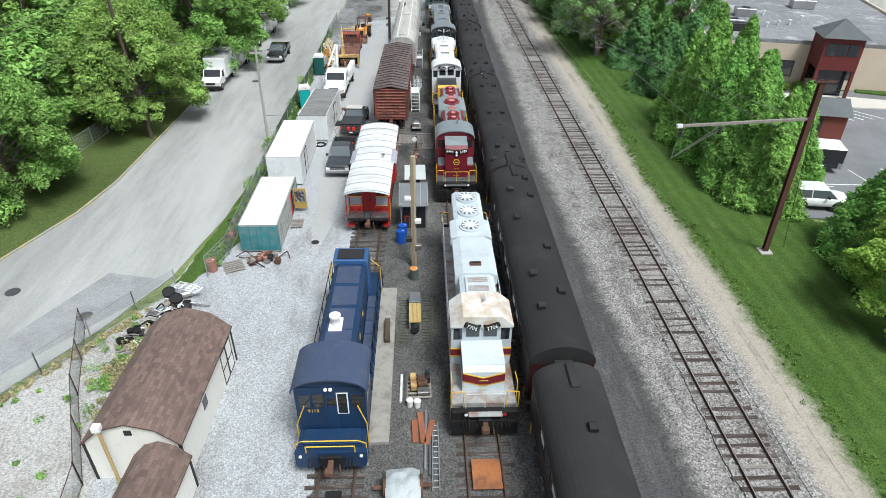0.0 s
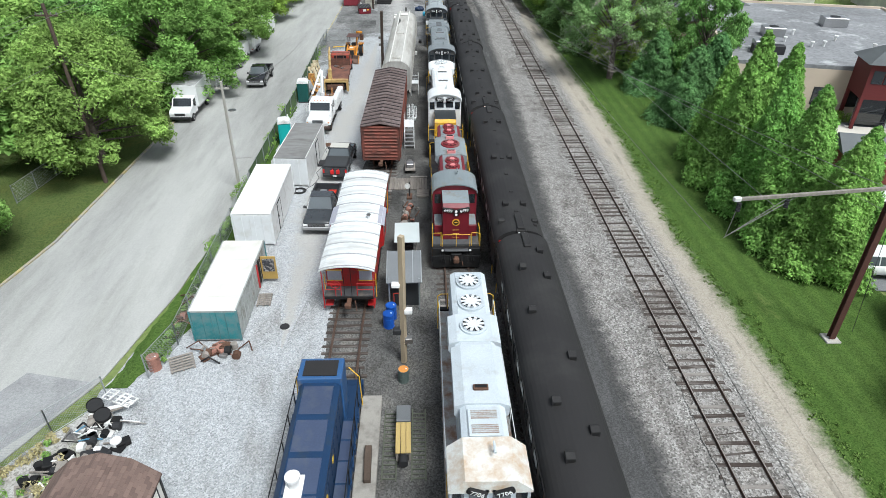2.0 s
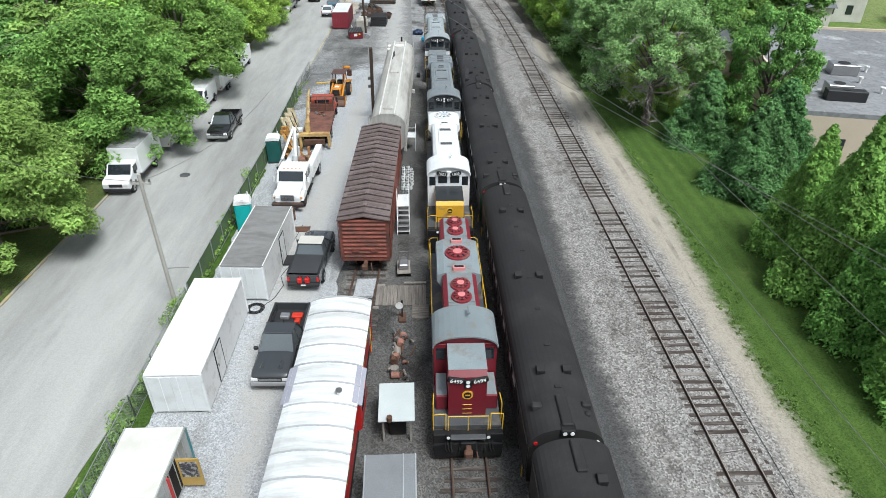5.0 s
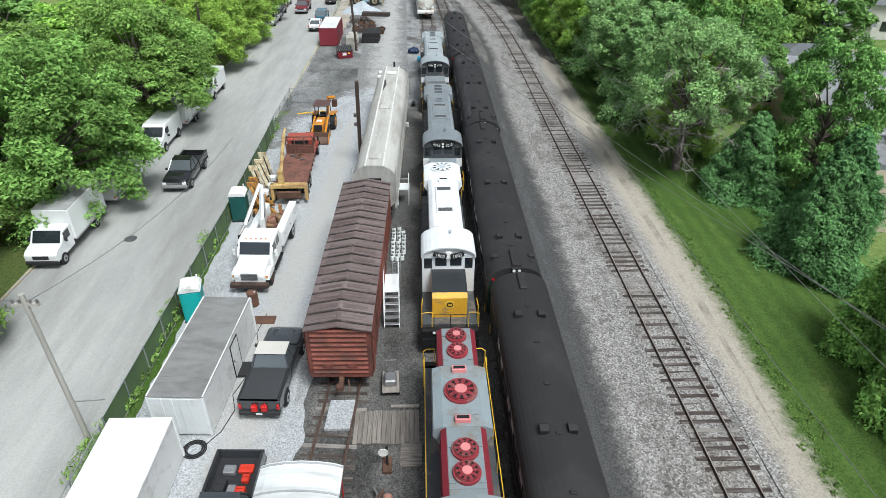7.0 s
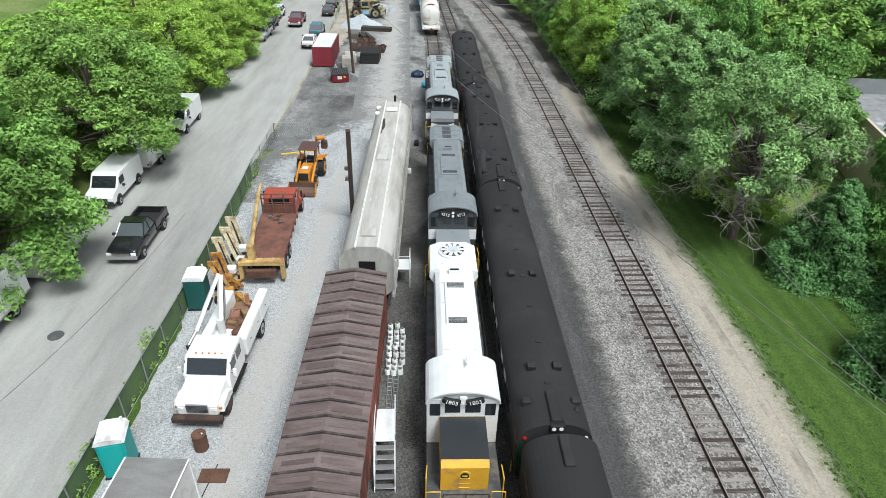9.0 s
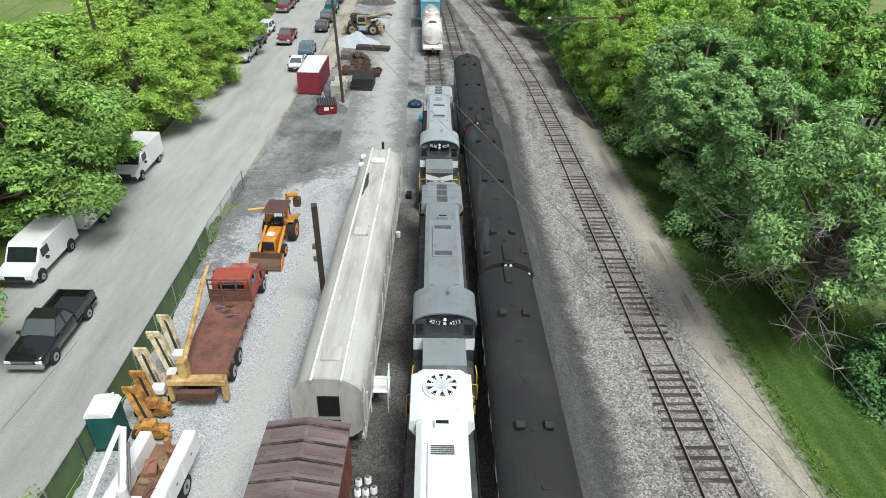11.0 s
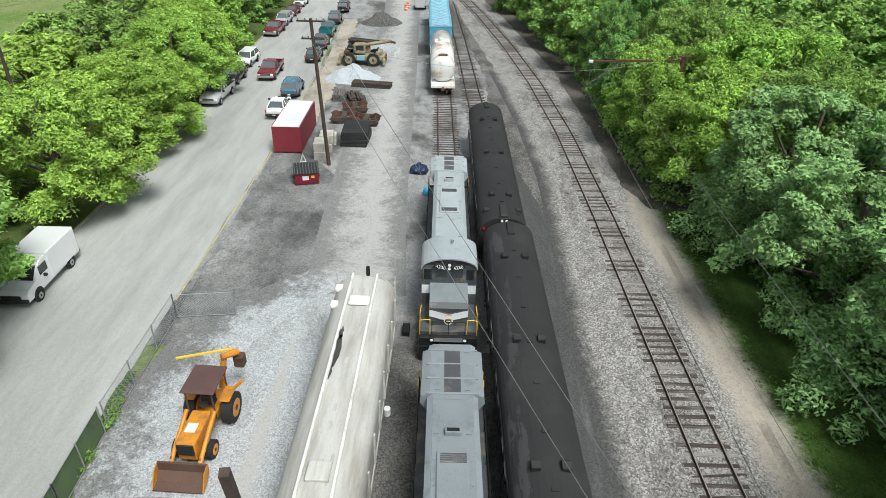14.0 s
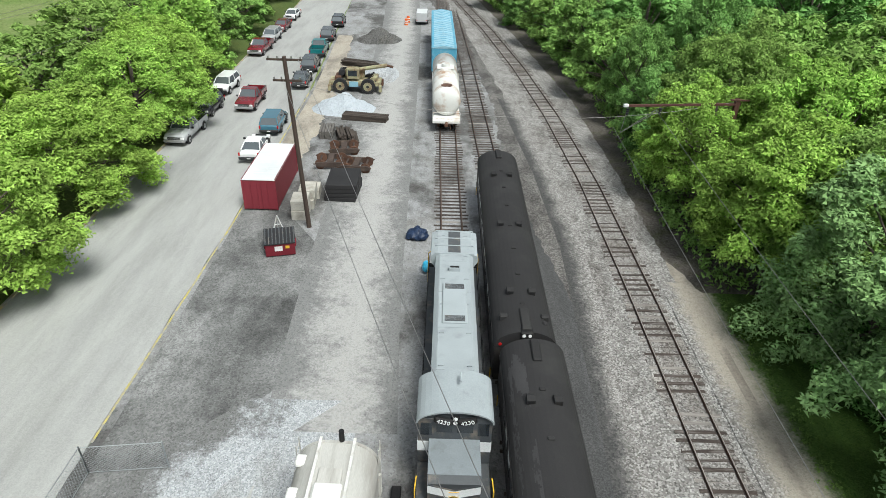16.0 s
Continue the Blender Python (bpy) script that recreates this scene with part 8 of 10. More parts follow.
for x0, y0, x1, y1, r, m_ in ((-1.2, 21.2, -1.2, 23.0, 0.07, white), (-0.95, 21.2, -0.95, 23.2, 0.08, steel), (0.15, 17.0, 0.2, 20.4, 0.06, steel), (-0.05, 17.3, 0.0, 20.6, 0.06, galv)):
    single("pipe", rods(B(), [(x0, y0, r), (x1, y1, r)], r, 10), m_, "metal pipe lying between the tracks", "pipe", "loose pipes")
for i, (x, y, L, yw) in enumerate(((-0.2, 19.6, 1.8, 6), (0.15, 19.3, 1.4, -12), (-0.5, 19.4, 1.3, 3))):
    single("scrap_plate", box(B(), -0.14, 0.14, -L / 2, L / 2, 0, 0.12, 0.02), mat("bright_rust", (0.28, 0.11, 0.06), 0.85, 0.1, 0.35), "rusty scrap bar lying on the dirt", "scrap", "scrap between the tracks", m=pose(x, y, 0.01, 0, 0, yw))
bm = rods(B(), [(0.25, 16.2, 0.08), (0.3, 19.9, 0.08)], 0.03)
rods(bm, [(0.55, 16.2, 0.08), (0.55, 19.9, 0.08)], 0.03)
for i in range(12):
    rod(bm, (0.26, 16.4 + i * 0.3, 0.08), (0.55, 16.4 + i * 0.3, 0.08), 0.02)
single("ladder", bm, galv, "aluminium ladder lying on the ground", "ladder")
# axle under a pale tarpaulin
root = thing("covered_axle", -0.95, 16.0, 0.0, 2, "rusty wheel axle under a pale grey tarpaulin", "machine part")
part("axle", cyl(B(), (0, 0.2, 0.45), 0.09, 2.4, "x", 12), rust, root)
for s in (-1, 1):
    part("wheel", cyl(B(), (s * 0.75, 0.2, 0.45), 0.45, 0.12, "x", 20), rust, root)
bm = B()
bmesh.ops.create_grid(bm, x_segments=14, y_segments=14, size=0.75)
for v_ in bm.verts:
    x_, y_ = v_.co.x, v_.co.y
    v_.co = Vector((x_ * 0.95, y_ * 1.3, 0.95 - 0.35 * (abs(y_) / 0.75) ** 2 - 0.15 * (abs(x_) / 0.75) ** 3 + 0.09 * noise.noise((x_ * 3, y_ * 3, 2))))
part("tarpaulin", bm, mat("pale_tarp", (0.42, 0.46, 0.47), 0.6, 0, 0.15), root)
single("steel_plate", box(B(), -0.62, 0.62, -0.75, 0.75, 0, 0.03, 0.008), mat("orange_rust_plate", (0.42, 0.16, 0.06), 0.8, 0.1, 0.25, dirt=(0.2, 0.09, 0.05), dirt_amt=0.4), "orange rusty steel plate between the rails", "steel plate", m=pose(2.55, 16.9, 0.2, 0, 0, 0))
single("drain_grate", box(B(), -0.33, 0.33, -0.35, 0.35, 0, 0.04, 0.01), black, "black grate between the rails", "grate", m=pose(-3.8, 15.9, 0.16))
# shelter with sloping dark panels
root = thing("pump_shelter", -0.72, 38.2, 0.0, 1, "dark cabinet under a sloping grey panel roof", "shelter")
part("cabinet", box(B(), -0.75, 0.85, -0.6, 0.9, 0.0, 1.7, 0.02), mat("dark_cabinet", (0.03, 0.032, 0.035), 0.5, 0, 0.3), root)
part("roof", prism(B(), [(-1.25, 2.05), (1.3, 2.55), (1.3, 2.6), (-1.25, 2.1)], -0.98, 0.98, axis="x"), plate_m, root)
for xx in (-0.98, 0.5, 0.98):
    part("roof_trim", prism(B(), [(-1.25, 2.1), (1.3, 2.6), (1.3, 2.63), (-1.25, 2.13)], xx - 0.025, xx + 0.025, axis="x"), galv, root)
for xx in (-0.85, 0.85):
    for yy in (-1.0, 1.1):
        part("post", box(B(), xx - 0.04, xx + 0.04, yy - 0.04, yy + 0.04, 0, 2.2), galv, root)
part("hose_rack", rods(B(), [(-0.6, -1.0, 0.1), (-0.6, -1.0, 1.2), (-0.3, -1.0, 1.2), (-0.3, -1.0, 0.1)], 0.025), tool_red, root)
root = thing("work_table", -0.65, 43.2, 0.0, 1, "pale sheet roof over a small machine stand", "table")
part("top", prism(B(), [(-1.05, 1.5), (1.05, 1.72), (1.05, 1.76), (-1.05, 1.54)], -0.8, 0.8, axis="x"), mat("pale_sheet", (0.55, 0.60, 0.60), 0.5, 0, 0.1), root)
for xx in (-0.6, 0.6):
    for yy in (-0.8, 0.8):
        part("leg", box(B(), xx - 0.04, xx + 0.04, yy - 0.04, yy + 0.04, 0, 1.55), grey_wood, root)
part("machine", box(B(), -0.4, 0.4, -0.5, 0.4, 0.0, 0.9, 0.08), black, root)
part("post_cap", cyl(B(), (-0.3, -1.0, 1.65), 0.12, 0.25, seg=12), rust, root)
rnd = random.Random(3)
root = thing("scrap_heap", -0.6, 47.6, 0.0, 0, "heap of rusty machine parts and pale pipes", "scrap")
for i in range(30):
    x, y = rnd.uniform(-0.5, 0.5), rnd.uniform(-1.9, 1.9)
    if i % 3 == 0:
        bm = cyl(B(), (x, y, 0.2), rnd.uniform(0.1, 0.25), rnd.uniform(0.2, 0.5), rnd.choice("xyz"), 12)
    else:
        bm = rods(B(), [(x, y, rnd.uniform(0.05, 0.3)), (x + rnd.uniform(-0.4, 0.4), y + rnd.uniform(-0.7, 0.7), rnd.uniform(0.1, 0.5))], rnd.uniform(0.03, 0.08))
    part("scrap_piece", bm, rnd.choice((rust, rust, grey_wood, steel, MATS["pinkish_rust"])), root)
root = thing("yard_signal", -0.62, 51.2, 0.0, 0, "low switch stand with a white disc", "signal")
part("stand", rods(B(), [(0, 0, 0), (0, 0, 1.3)], 0.06), trim, root)
part("disc", cyl(B(), (-0.15, -0.1, 1.0), 0.22, 0.04, "y", 20), white, root)
part("base", box(B(), -0.2, 0.2, -0.4, 0.4, 0, 0.15), rust, root)
root = thing("hand_cart", -0.65, 56.0, 0.0, 2, "small flat cart with pale machinery on it", "cart")
part("deck", box(B(), -0.42, 0.42, -0.75, 0.75, 0.3, 0.38, 0.02), grey_wood, root)
for s in (-1, 1):
    for yy in (-0.5, 0.5):
        part("wheel", cyl(B(), (s * 0.4, yy, 0.17), 0.17, 0.08, "x", 14), trim, root)
part("machine", box(B(), -0.3, 0.3, -0.4, 0.3, 0.38, 0.75, 0.06), rim, root)
part("machine", cyl(B(), (0.0, 0.5, 0.55), 0.2, 0.3, seg=12), steel, root)
part("handle", rods(B(), [(-0.3, 0.75, 0.38), (-0.3, 0.95, 0.9), (0.3, 0.95, 0.9), (0.3, 0.75, 0.38)], 0.02), steel, root)
root = thing("rolling_stairs", -0.75, 60.5, 0.0, 1.5, "white metal rolling stairs with handrails", "stairs")
for i in range(5):
    part("tread", box(B(), -0.4, 0.4, i * 0.28, i * 0.28 + 0.25, 0.25 + i * 0.26, 0.29 + i * 0.26, 0.01), rim, root)
part("landing", box(B(), -0.42, 0.42, 1.4, 3.2, 1.5, 1.55, 0.01), snow, root)
for s in (-1, 1):
    part("stringer", prism(B(), [(0, 0.05), (0.15, 0.05), (1.55, 1.4), (1.4, 1.55), (0, 0.25)], s * 0.42 - 0.02, s * 0.42 + 0.02, axis="x"), snow, root)
    part("handrail", rods(B(), [(s * 0.42, 0.1, 0.2), (s * 0.42, 0.1, 1.1), (s * 0.42, 1.4, 2.4), (s * 0.42, 3.2, 2.4), (s * 0.42, 3.2, 1.5)], 0.025), snow, root)
    for yy in (1.5, 3.1):
        part("leg", rods(B(), [(s * 0.4, yy, 0), (s * 0.4, yy, 1.5)], 0.03), snow, root)
for i, (x, y) in enumerate(((-0.95, 66.0), (-0.65, 66.2))):
    bm = rods(B(), [(x, y - 1.3, 0.06), (x, y + 1.3, 0.06)], 0.025)
    rods(bm, [(x + 0.22, y - 1.3, 0.06), (x + 0.22, y + 1.3, 0.06)], 0.025)
    for k in range(9):
        rod(bm, (x, y - 1.1 + k * 0.28, 0.06), (x + 0.22, y - 1.1 + k * 0.28, 0.06), 0.016)
    single("ladder", bm, galv, "short metal ladder lying on the ballast", "ladder", "ladders")
ceramic = mat("white_ceramic", (0.66, 0.68, 0.68), 0.25, 0, 0.1)
rnd = random.Random(8)
proto = None
for i in range(26):
    x, y = -0.95 + (i % 3) * 0.32 + rnd.uniform(-0.06, 0.06), 67.4 + (i // 3) * 0.46 + rnd.uniform(-0.1, 0.1)
    if proto is None:
        proto = thing("insulator", x, y, 0.01, 0, "white ceramic insulator standing on the ballast", "insulator", "ceramic insulators")
        bm = cyl(B(), (0, 0, 0.2), 0.06, 0.4, seg=12)
        for k in range(3):
            cyl(bm, (0, 0, 0.1 + k * 0.12), 0.15, 0.05, seg=14, r2=0.09)
        part("sheds", bm, ceramic, proto)
        part("cap", cyl(B(), (0, 0, 0.42), 0.07, 0.08, seg=12), steel, proto)
    else:
        copy_thing(proto, pose(x, y, 0.01, 0, 0, rnd.uniform(0, 90)))
root = thing("side_platform", -0.4, 75.6, 0.0, 0, "white access platform standing beside the hopper", "platform")
part("deck", box(B(), -0.45, 0.45, -0.5, 0.6, 1.3, 1.36, 0.01), snow, root)
for xx in (-0.4, 0.4):
    for yy in (-0.45, 0.55):
        part("leg", rods(B(), [(xx, yy, 0), (xx, yy, 2.2)], 0.03), snow, root)
for zz in (1.8, 2.2):
    part("rail", rods(B(), [(-0.4, -0.45, zz), (0.4, -0.45, zz), (0.4, 0.55, zz)], 0.022), snow, root)
bm = B()
for k in range(3):
    bmesh.ops.create_uvsphere(bm, u_segments=16, v_segments=10, radius=0.5, matrix=Matrix.Translation((k * 0.3 - 0.3, 0.12 * (k % 2), 0.3)) @ Matrix.Diagonal((1, 1.2, 0.7 + 0.25 * (k == 1), 1)))
for v in bm.verts:
    v.co += Vector((0.1, 0.1, 0.09)) * (noise.noise(v.co * 3.1) + 0.6 * noise.noise(v.co * 7.3))
    v.co.z = max(0, v.co.z)
single("tarpaulin_bundle", bm, mat("dark_blue_tarp", (0.012, 0.025, 0.06), 0.5, 0, 0.4, fine=8), "bundle under a crumpled dark blue tarpaulin", "tarpaulin", m=pose(0.1, 118.7, 0.0))
single("tarpaulin_bundle", ball(B(), (0, 0, 0.35), 0.4, (0.7, 1.2, 0.9)), mat("sky_blue_tarp", (0.05, 0.40, 0.62), 0.5), "sky blue tarpaulin bundle beside the locomotive", "tarpaulin", m=pose(0.85, 114.6, 0.0))
single("rail_bumper_block", box(B(), -0.2, 0.2, -0.4, 0.4, 0, 0.35, 0.03), black, "small black block on the dirt", "block", m=pose(0.2, 97.6, 0.0))
single("white_drum", cyl(B(), (0, 0, 0.2), 0.16, 0.4, seg=16), white, "small white drum beside the hopper", "drum", m=pose(-0.35, 91.5, 0.0))
# hose coil and cable by the container
bm = B()
for k in range(5):
    for i in range(20):
        a, b_ = 2 * math.pi * i / 20, 2 * math.pi * (i + 1) / 20
        q = 0.32 + 0.05 * k
        rod(bm, (q * math.cos(a), q * math.sin(a), 0.04 + 0.03 * (k % 2)), (q * math.cos(b_), q * math.sin(b_), 0.04 + 0.03 * (k % 2)), 0.025, 5)
single("hose_coil", bm, rubber, "coil of black hose on the gravel", "hose", m=pose(-9.2, 52.3, 0.01))
single("cable", rods(B(), [(-8.9, 52.4, 0.03), (-8.3, 53.3, 0.03), (-8.0, 54.6, 0.03), (-8.35, 55.6, 0.03), (-7.95, 57.0, 0.03), (-7.7, 58.6, 0.03), (-8.2, 60.3, 0.03), (-8.0, 62.0, 0.03)], 0.02), rubber, "black cable trailing along the container", "cable")
single("door_step", box(B(), -0.4, 0.4, -0.5, 0.5, 0, 0.2, 0.02), trim, "dark step below the container door", "step", m=pose(-8.05, 57.3, 0.0))
single("wheel_ramp", box(B(), -0.6, 0.6, -0.35, 0.35, 0, 0.06, 0.01), rust, "rusty plate lying on the gravel", "steel plate", m=pose(-8.0, 61.4, 0.012))
single("drain_cover", cyl(B(), (0, 0, 0), 0.27, 0.03, seg=20), trim, "round drain cover in the gravel", "drain cover", m=pose(-7.35, 35.8, 0.02), kind="structure")
for x, y in ((-19.2, 28.1), (-24.5, 30.5), (-19.0, 70.5), (-18.6, 146)):
    bm = cyl(B(), (0, 0, 0.0), 0.42, 0.03, seg=24)
    cyl(bm, (0, 0, 0.012), 0.34, 0.02, seg=24)
    single("manhole_cover", bm, deck, "round iron manhole cover in the street", "manhole cover", "manhole covers", m=pose(x, y, 0.036), kind="structure")
mat("scrap_blue", (0.10, 0.26, 0.40), 0.6)
# heap of scrap before the teal container, and by the shed
for (cx, cy, n, sp, lb, seed) in ((-10.4, 33.7, 26, (0.9, 0.45), "heap of rusty hoses and scrap before the container", 21), (-14.3, 28.4, 46, (1.3, 1.2), "heap of scrap, frames and machine parts behind the shed", 22), (-15.3, 26.4, 36, (0.9, 1.1), "black machinery lying in tall weeds", 23), (-13.2, 37.0, 12, (0.25, 2.0), "rusty bars stacked behind the container", 24)):
    rnd = random.Random(seed)
    root = thing("scrap_heap", cx, cy, 0.0, 0, lb, "scrap", "scrap heaps")
    for i in range(n):
        x, y = rnd.gauss(0, sp[0] * 0.5), rnd.gauss(0, sp[1] * 0.5)
        k = i % 4
        if k == 0:
            bm = box(B(), -0.3, 0.3, -0.2, 0.2, 0, rnd.uniform(0.1, 0.4), 0.03, m=pose(x, y, 0.02, 0, 0, rnd.uniform(0, 180)))
        elif k == 1:
            bm = cyl(B(), (x, y, 0.2), rnd.uniform(0.12, 0.25), 0.3, rnd.choice("xyz"), 12)
        else:
            bm = rods(B(), [(x - rnd.uniform(0.2, 0.7), y, 0.06), (x, y + rnd.uniform(-0.4, 0.4), rnd.uniform(0.2, 0.5)), (x + rnd.uniform(0.2, 0.7), y + rnd.uniform(-0.3, 0.3), 0.05)], rnd.uniform(0.025, 0.05))
        part("scrap_piece", bm, rnd.choice({22: (steel, black, white, white, grey_wood, black, MATS["scrap_blue"], trim), 23: (black, black, white, grey_wood, trim)}.get(seed, (rust, rust, MATS["pinkish_rust"], steel, black, grey_wood))), root)
for x, y in ((-14.9, 29.6), (-14.3, 29.0)):
    bm = B()
    bmesh.ops.create_cone(bm, cap_ends=False, segments=20, radius1=0.36, radius2=0.36, depth=0.2)
    cyl(bm, (0, 0, 0), 0.34, 0.1, seg=20)
    single("tyre", bm, rubber, "old black tyre on the scrap heap", "tyre", "tyres", m=pose(x, y, 0.55, 15, 10, 0))
root = thing("wooden_post", -12.5, 16.6, 0, 0, "yellowish timber post with a white box on top", "post")
part("post", rods(B(), [(0, 0, 0), (-0.1, 0.1, 3.6)], 0.07, 8), mat("yellow_timber", (0.42, 0.31, 0.14), 0.85), root)
part("box", box(B(), -0.28, 0.05, -0.05, 0.25, 3.5, 3.8, 0.03), white, root)
for i, (x, y, yw) in enumerate(((-14.5, 26.0, 70), (-14.6, 25.7, 62), (-14.4, 26.3, 78), (-14.7, 26.1, 66), (-14.3, 29.3, 30), (-13.9, 29.6, 24))):
    single("scrap_board", box(B(), -0.75, 0.75, -0.09, 0.09, 0, 0.04), white if i % 2 else grey_wood, "weathered white board on the scrap behind the shed", "board", "boards behind the shed", m=pose(x, y, 0.22 + 0.045 * i, 4, 3, yw))
for i, (x, y, yw) in enumerate(((-13.7, 29.9, -25), (-14.1, 30.1, -20))):
    root = thing("lattice", x, y, 0.55, yw, "white wooden frame with open squares on the scrap", "lattice", "lattices behind the shed")
    for k in range(4):
        part("bar", box(B(), -0.6, 0.6, -0.3 + k * 0.2, -0.26 + k * 0.2, 0, 0.05), white, root)
    for k in range(4):
        part("crossbar", box(B(), -0.6 + k * 0.38, -0.55 + k * 0.38, -0.3, 0.34, 0.05, 0.08), white, root)


# ---- far yard ----
block_m = mat("concrete_block", (0.46, 0.44, 0.39), 0.9, 0, 0.15, dirt=(0.3, 0.28, 0.24), dirt_amt=0.4)
for x, y, z in ((-8.6, 121.5, 0), (-8.5, 123.2, 0), (-8.4, 124.9, 0), (-8.6, 121.6, 0.75), (-8.4, 123.4, 0.75)):
    bm = box(B(), -0.6, 0.6, -0.8, 0.8, 0, 0.75, 0.03)
    rods(bm, [(-0.12, 0, 0.72), (-0.08, 0, 0.8), (0.08, 0, 0.8), (0.12, 0, 0.72)], 0.015, 5)
    single("concrete_block", bm, block_m, "large pale concrete block beside the pole", "block", "concrete blocks", m=pose(x, y, z, 0, 0, 4))
for k in range(4):
    single("track_panel", box(B(), -1.2, 1.2, -1.6, 1.6, 0, 0.34, 0.03), mat("black_rubber_panel", (0.022, 0.021, 0.022), 0.8, 0, 0.3), "black rubber crossing panel in a stack", "panel", "stacked panels", m=pose(-6.05 + 0.05 * (k % 2), 125.4, 0.36 * k, 0, 0, -3 + 1.5 * k))
for i, (x, y, yaw) in enumerate(((-7.9, 130.6, 4), (-5.6, 130.0, -3), (-7.2, 133.6, 8))):
    root = thing("wheel_truck", x, y, -0.1, 90 + yaw, "rusty freight car wheel truck standing on the dirt", "wheel truck", "spare wheel trucks")
    truck(root, 0.0, (-0.85, 0.85), 0.85, mat("dark_oily_rust", (0.062, 0.045, 0.038), 0.85, 0.1, 0.35, dirt=(0.12, 0.085, 0.065), dirt_amt=0.35), 0.42)
    for a in (-0.85, 0.85):
        part("axle", cyl(B(), (0, a, 0.66), 0.09, 1.9, "x", 10), MATS["dark_oily_rust"], root)
rnd = random.Random(31)
tie_dark = mat("creosoted_tie", (0.06, 0.048, 0.04), 0.95, 0, 0.35)
def tie_stack(cx, cy, nx, ny, nz, L, yaw, m_, label, jit=0.06):
    base = pose(cx, cy, 0, 0, 0, yaw)
    for k in range(nz):
        for i in range(nx - (k if jit > 0.05 else 0)):
            for j in range(ny):
                bm = box(B(), -0.11, 0.11, -L / 2, L / 2, 0, 0.18, 0.01)
                single("tie", bm, m_, label, "railway tie", "stacked ties", m=base @ pose((i - nx / 2) * 0.26 + rnd.uniform(-jit, jit), (j - (ny - 1) / 2) * (L + 0.1) + rnd.uniform(-jit, jit) * 2, k * 0.185, 0, 0, rnd.uniform(-40, 40) * jit))
tie_stack(-7.3, 137.0, 7, 1, 4, 2.6, 15, tie_dark, "old dark railway tie in an untidy stack", 0.1)
tie_stack(-9.3, 137.6, 5, 1, 4, 2.4, 4, mat("grey_tie", (0.13, 0.12, 0.11), 0.95), "grey railway tie in a neat stack", 0.02)
tie_stack(-6.3, 142.2, 5, 1, 3, 4.6, 82, tie_dark, "long black timber in a stack", 0.03)
tie_stack(-9.2, 162.0, 8, 1, 4, 4.5, 70, tie_dark, "dark timber in an untidy stack", 0.12)
def heap(x, y, rx, ry, h, m_, label, seed):
    bm = B()
    bmesh.ops.create_grid(bm, x_segments=40, y_segments=40, size=1)
    for v_ in bm.verts:
        r_ = math.hypot(v_.co.x, v_.co.y)
        q = noise.noise((v_.co.x * 2.2, v_.co.y * 2.2, seed)) * 0.3 + noise.noise((v_.co.x * 9, v_.co.y * 9, seed)) * 0.07
        v_.co = Vector((v_.co.x * rx, v_.co.y * ry, max(-0.02, h * (1 - r_ + q * min(1, 2 * (1 - r_) + 0.3)))))
    tagged(part("gravel_heap", bm, m_), label, "heap", kind="stuff").matrix_basis = pose(x, y, 0)
heap(-9.0, 145.2, 3.4, 2.6, 1.7, ground_mat("pale_blue_gravel", [(0.38, 0.42, 0.46), (0.48, 0.52, 0.56), (0.44, 0.47, 0.5)], 0.12, 1, None, bump=0.8), "heap of pale blue gravel", 3)
heap(-6.6, 158.0, 2.6, 4.5, 0.9, MATS["yard_gravel"], "low heap of pale broken stone", 7)
heap(-8.2, 176.0, 3.4, 3.0, 1.8, MATS["cinder_dirt"], "heap of dark earth", 5)
# old four-wheel crane
army = mat("faded_cream_green", (0.34, 0.33, 0.20), 0.75, 0, 0.25, dirt=(0.2, 0.13, 0.08), dirt_amt=0.5)
root = thing("mobile_crane", -8.5, 151.6, 0.0, 90, "faded cream mobile crane with huge tyres", "crane")
part("chassis", box(B(), -1.0, 1.0, -2.9, 2.9, 0.8, 1.3, 0.06), army, root)
for s in (-1, 1):
    for yy in (-1.5, 1.6):
        wheel(root, s * 1.05, yy, 0.82, 0.5, army)
    for yy in (-2.9, 2.8):
        part("outrigger", box(B(), s * 1.2 - 0.35, s * 1.2 + 0.35, yy - 0.15, yy + 0.15, 0.3, 1.0, 0.03), rust if s > 0 else army, root)
part("cab", box(B(), -0.9, 0.1, -0.5, 0.9, 1.5, 2.7, 0.06), army, root)
part("cab_window", box(B(), -0.93, -0.88, -0.3, 0.7, 1.9, 2.5), window, root)
part("engine_box", box(B(), 0.15, 1.0, -1.0, 1.2, 1.4, 2.3, 0.05), army, root)
part("blue_panel", box(B(), -1.03, -0.98, -0.4, 0.6, 0.7, 1.3), mat("pale_blue_panel", (0.25, 0.45, 0.55), 0.6), root)
part("boom", rods(B(), [(0, 0.8, 2.2), (0.2, -3.6, 2.9)], 0.22, 8), army, root)
for k in range(4):
    part("cable", rods(B(), [(-0.3 + 0.2 * k, 1.4, 2.5), (0.2, -1.5 - k * 0.5, 2.75)], 0.025, 5), black, root)
    part("hose_loop", rods(B(), [(-0.8 + 0.5 * k, -2.4, 1.3), (-0.6 + 0.5 * k, -2.0, 1.9), (-0.4 + 0.5 * k, -1.4, 1.35)], 0.05, 6), rubber, root)
for yy in (-2.2, 1.9):
    part("counterweight", box(B(), -0.8, 0.8, yy - 0.35, yy + 0.35, 1.3, 1.8, 0.08), rust if yy > 0 else army, root)
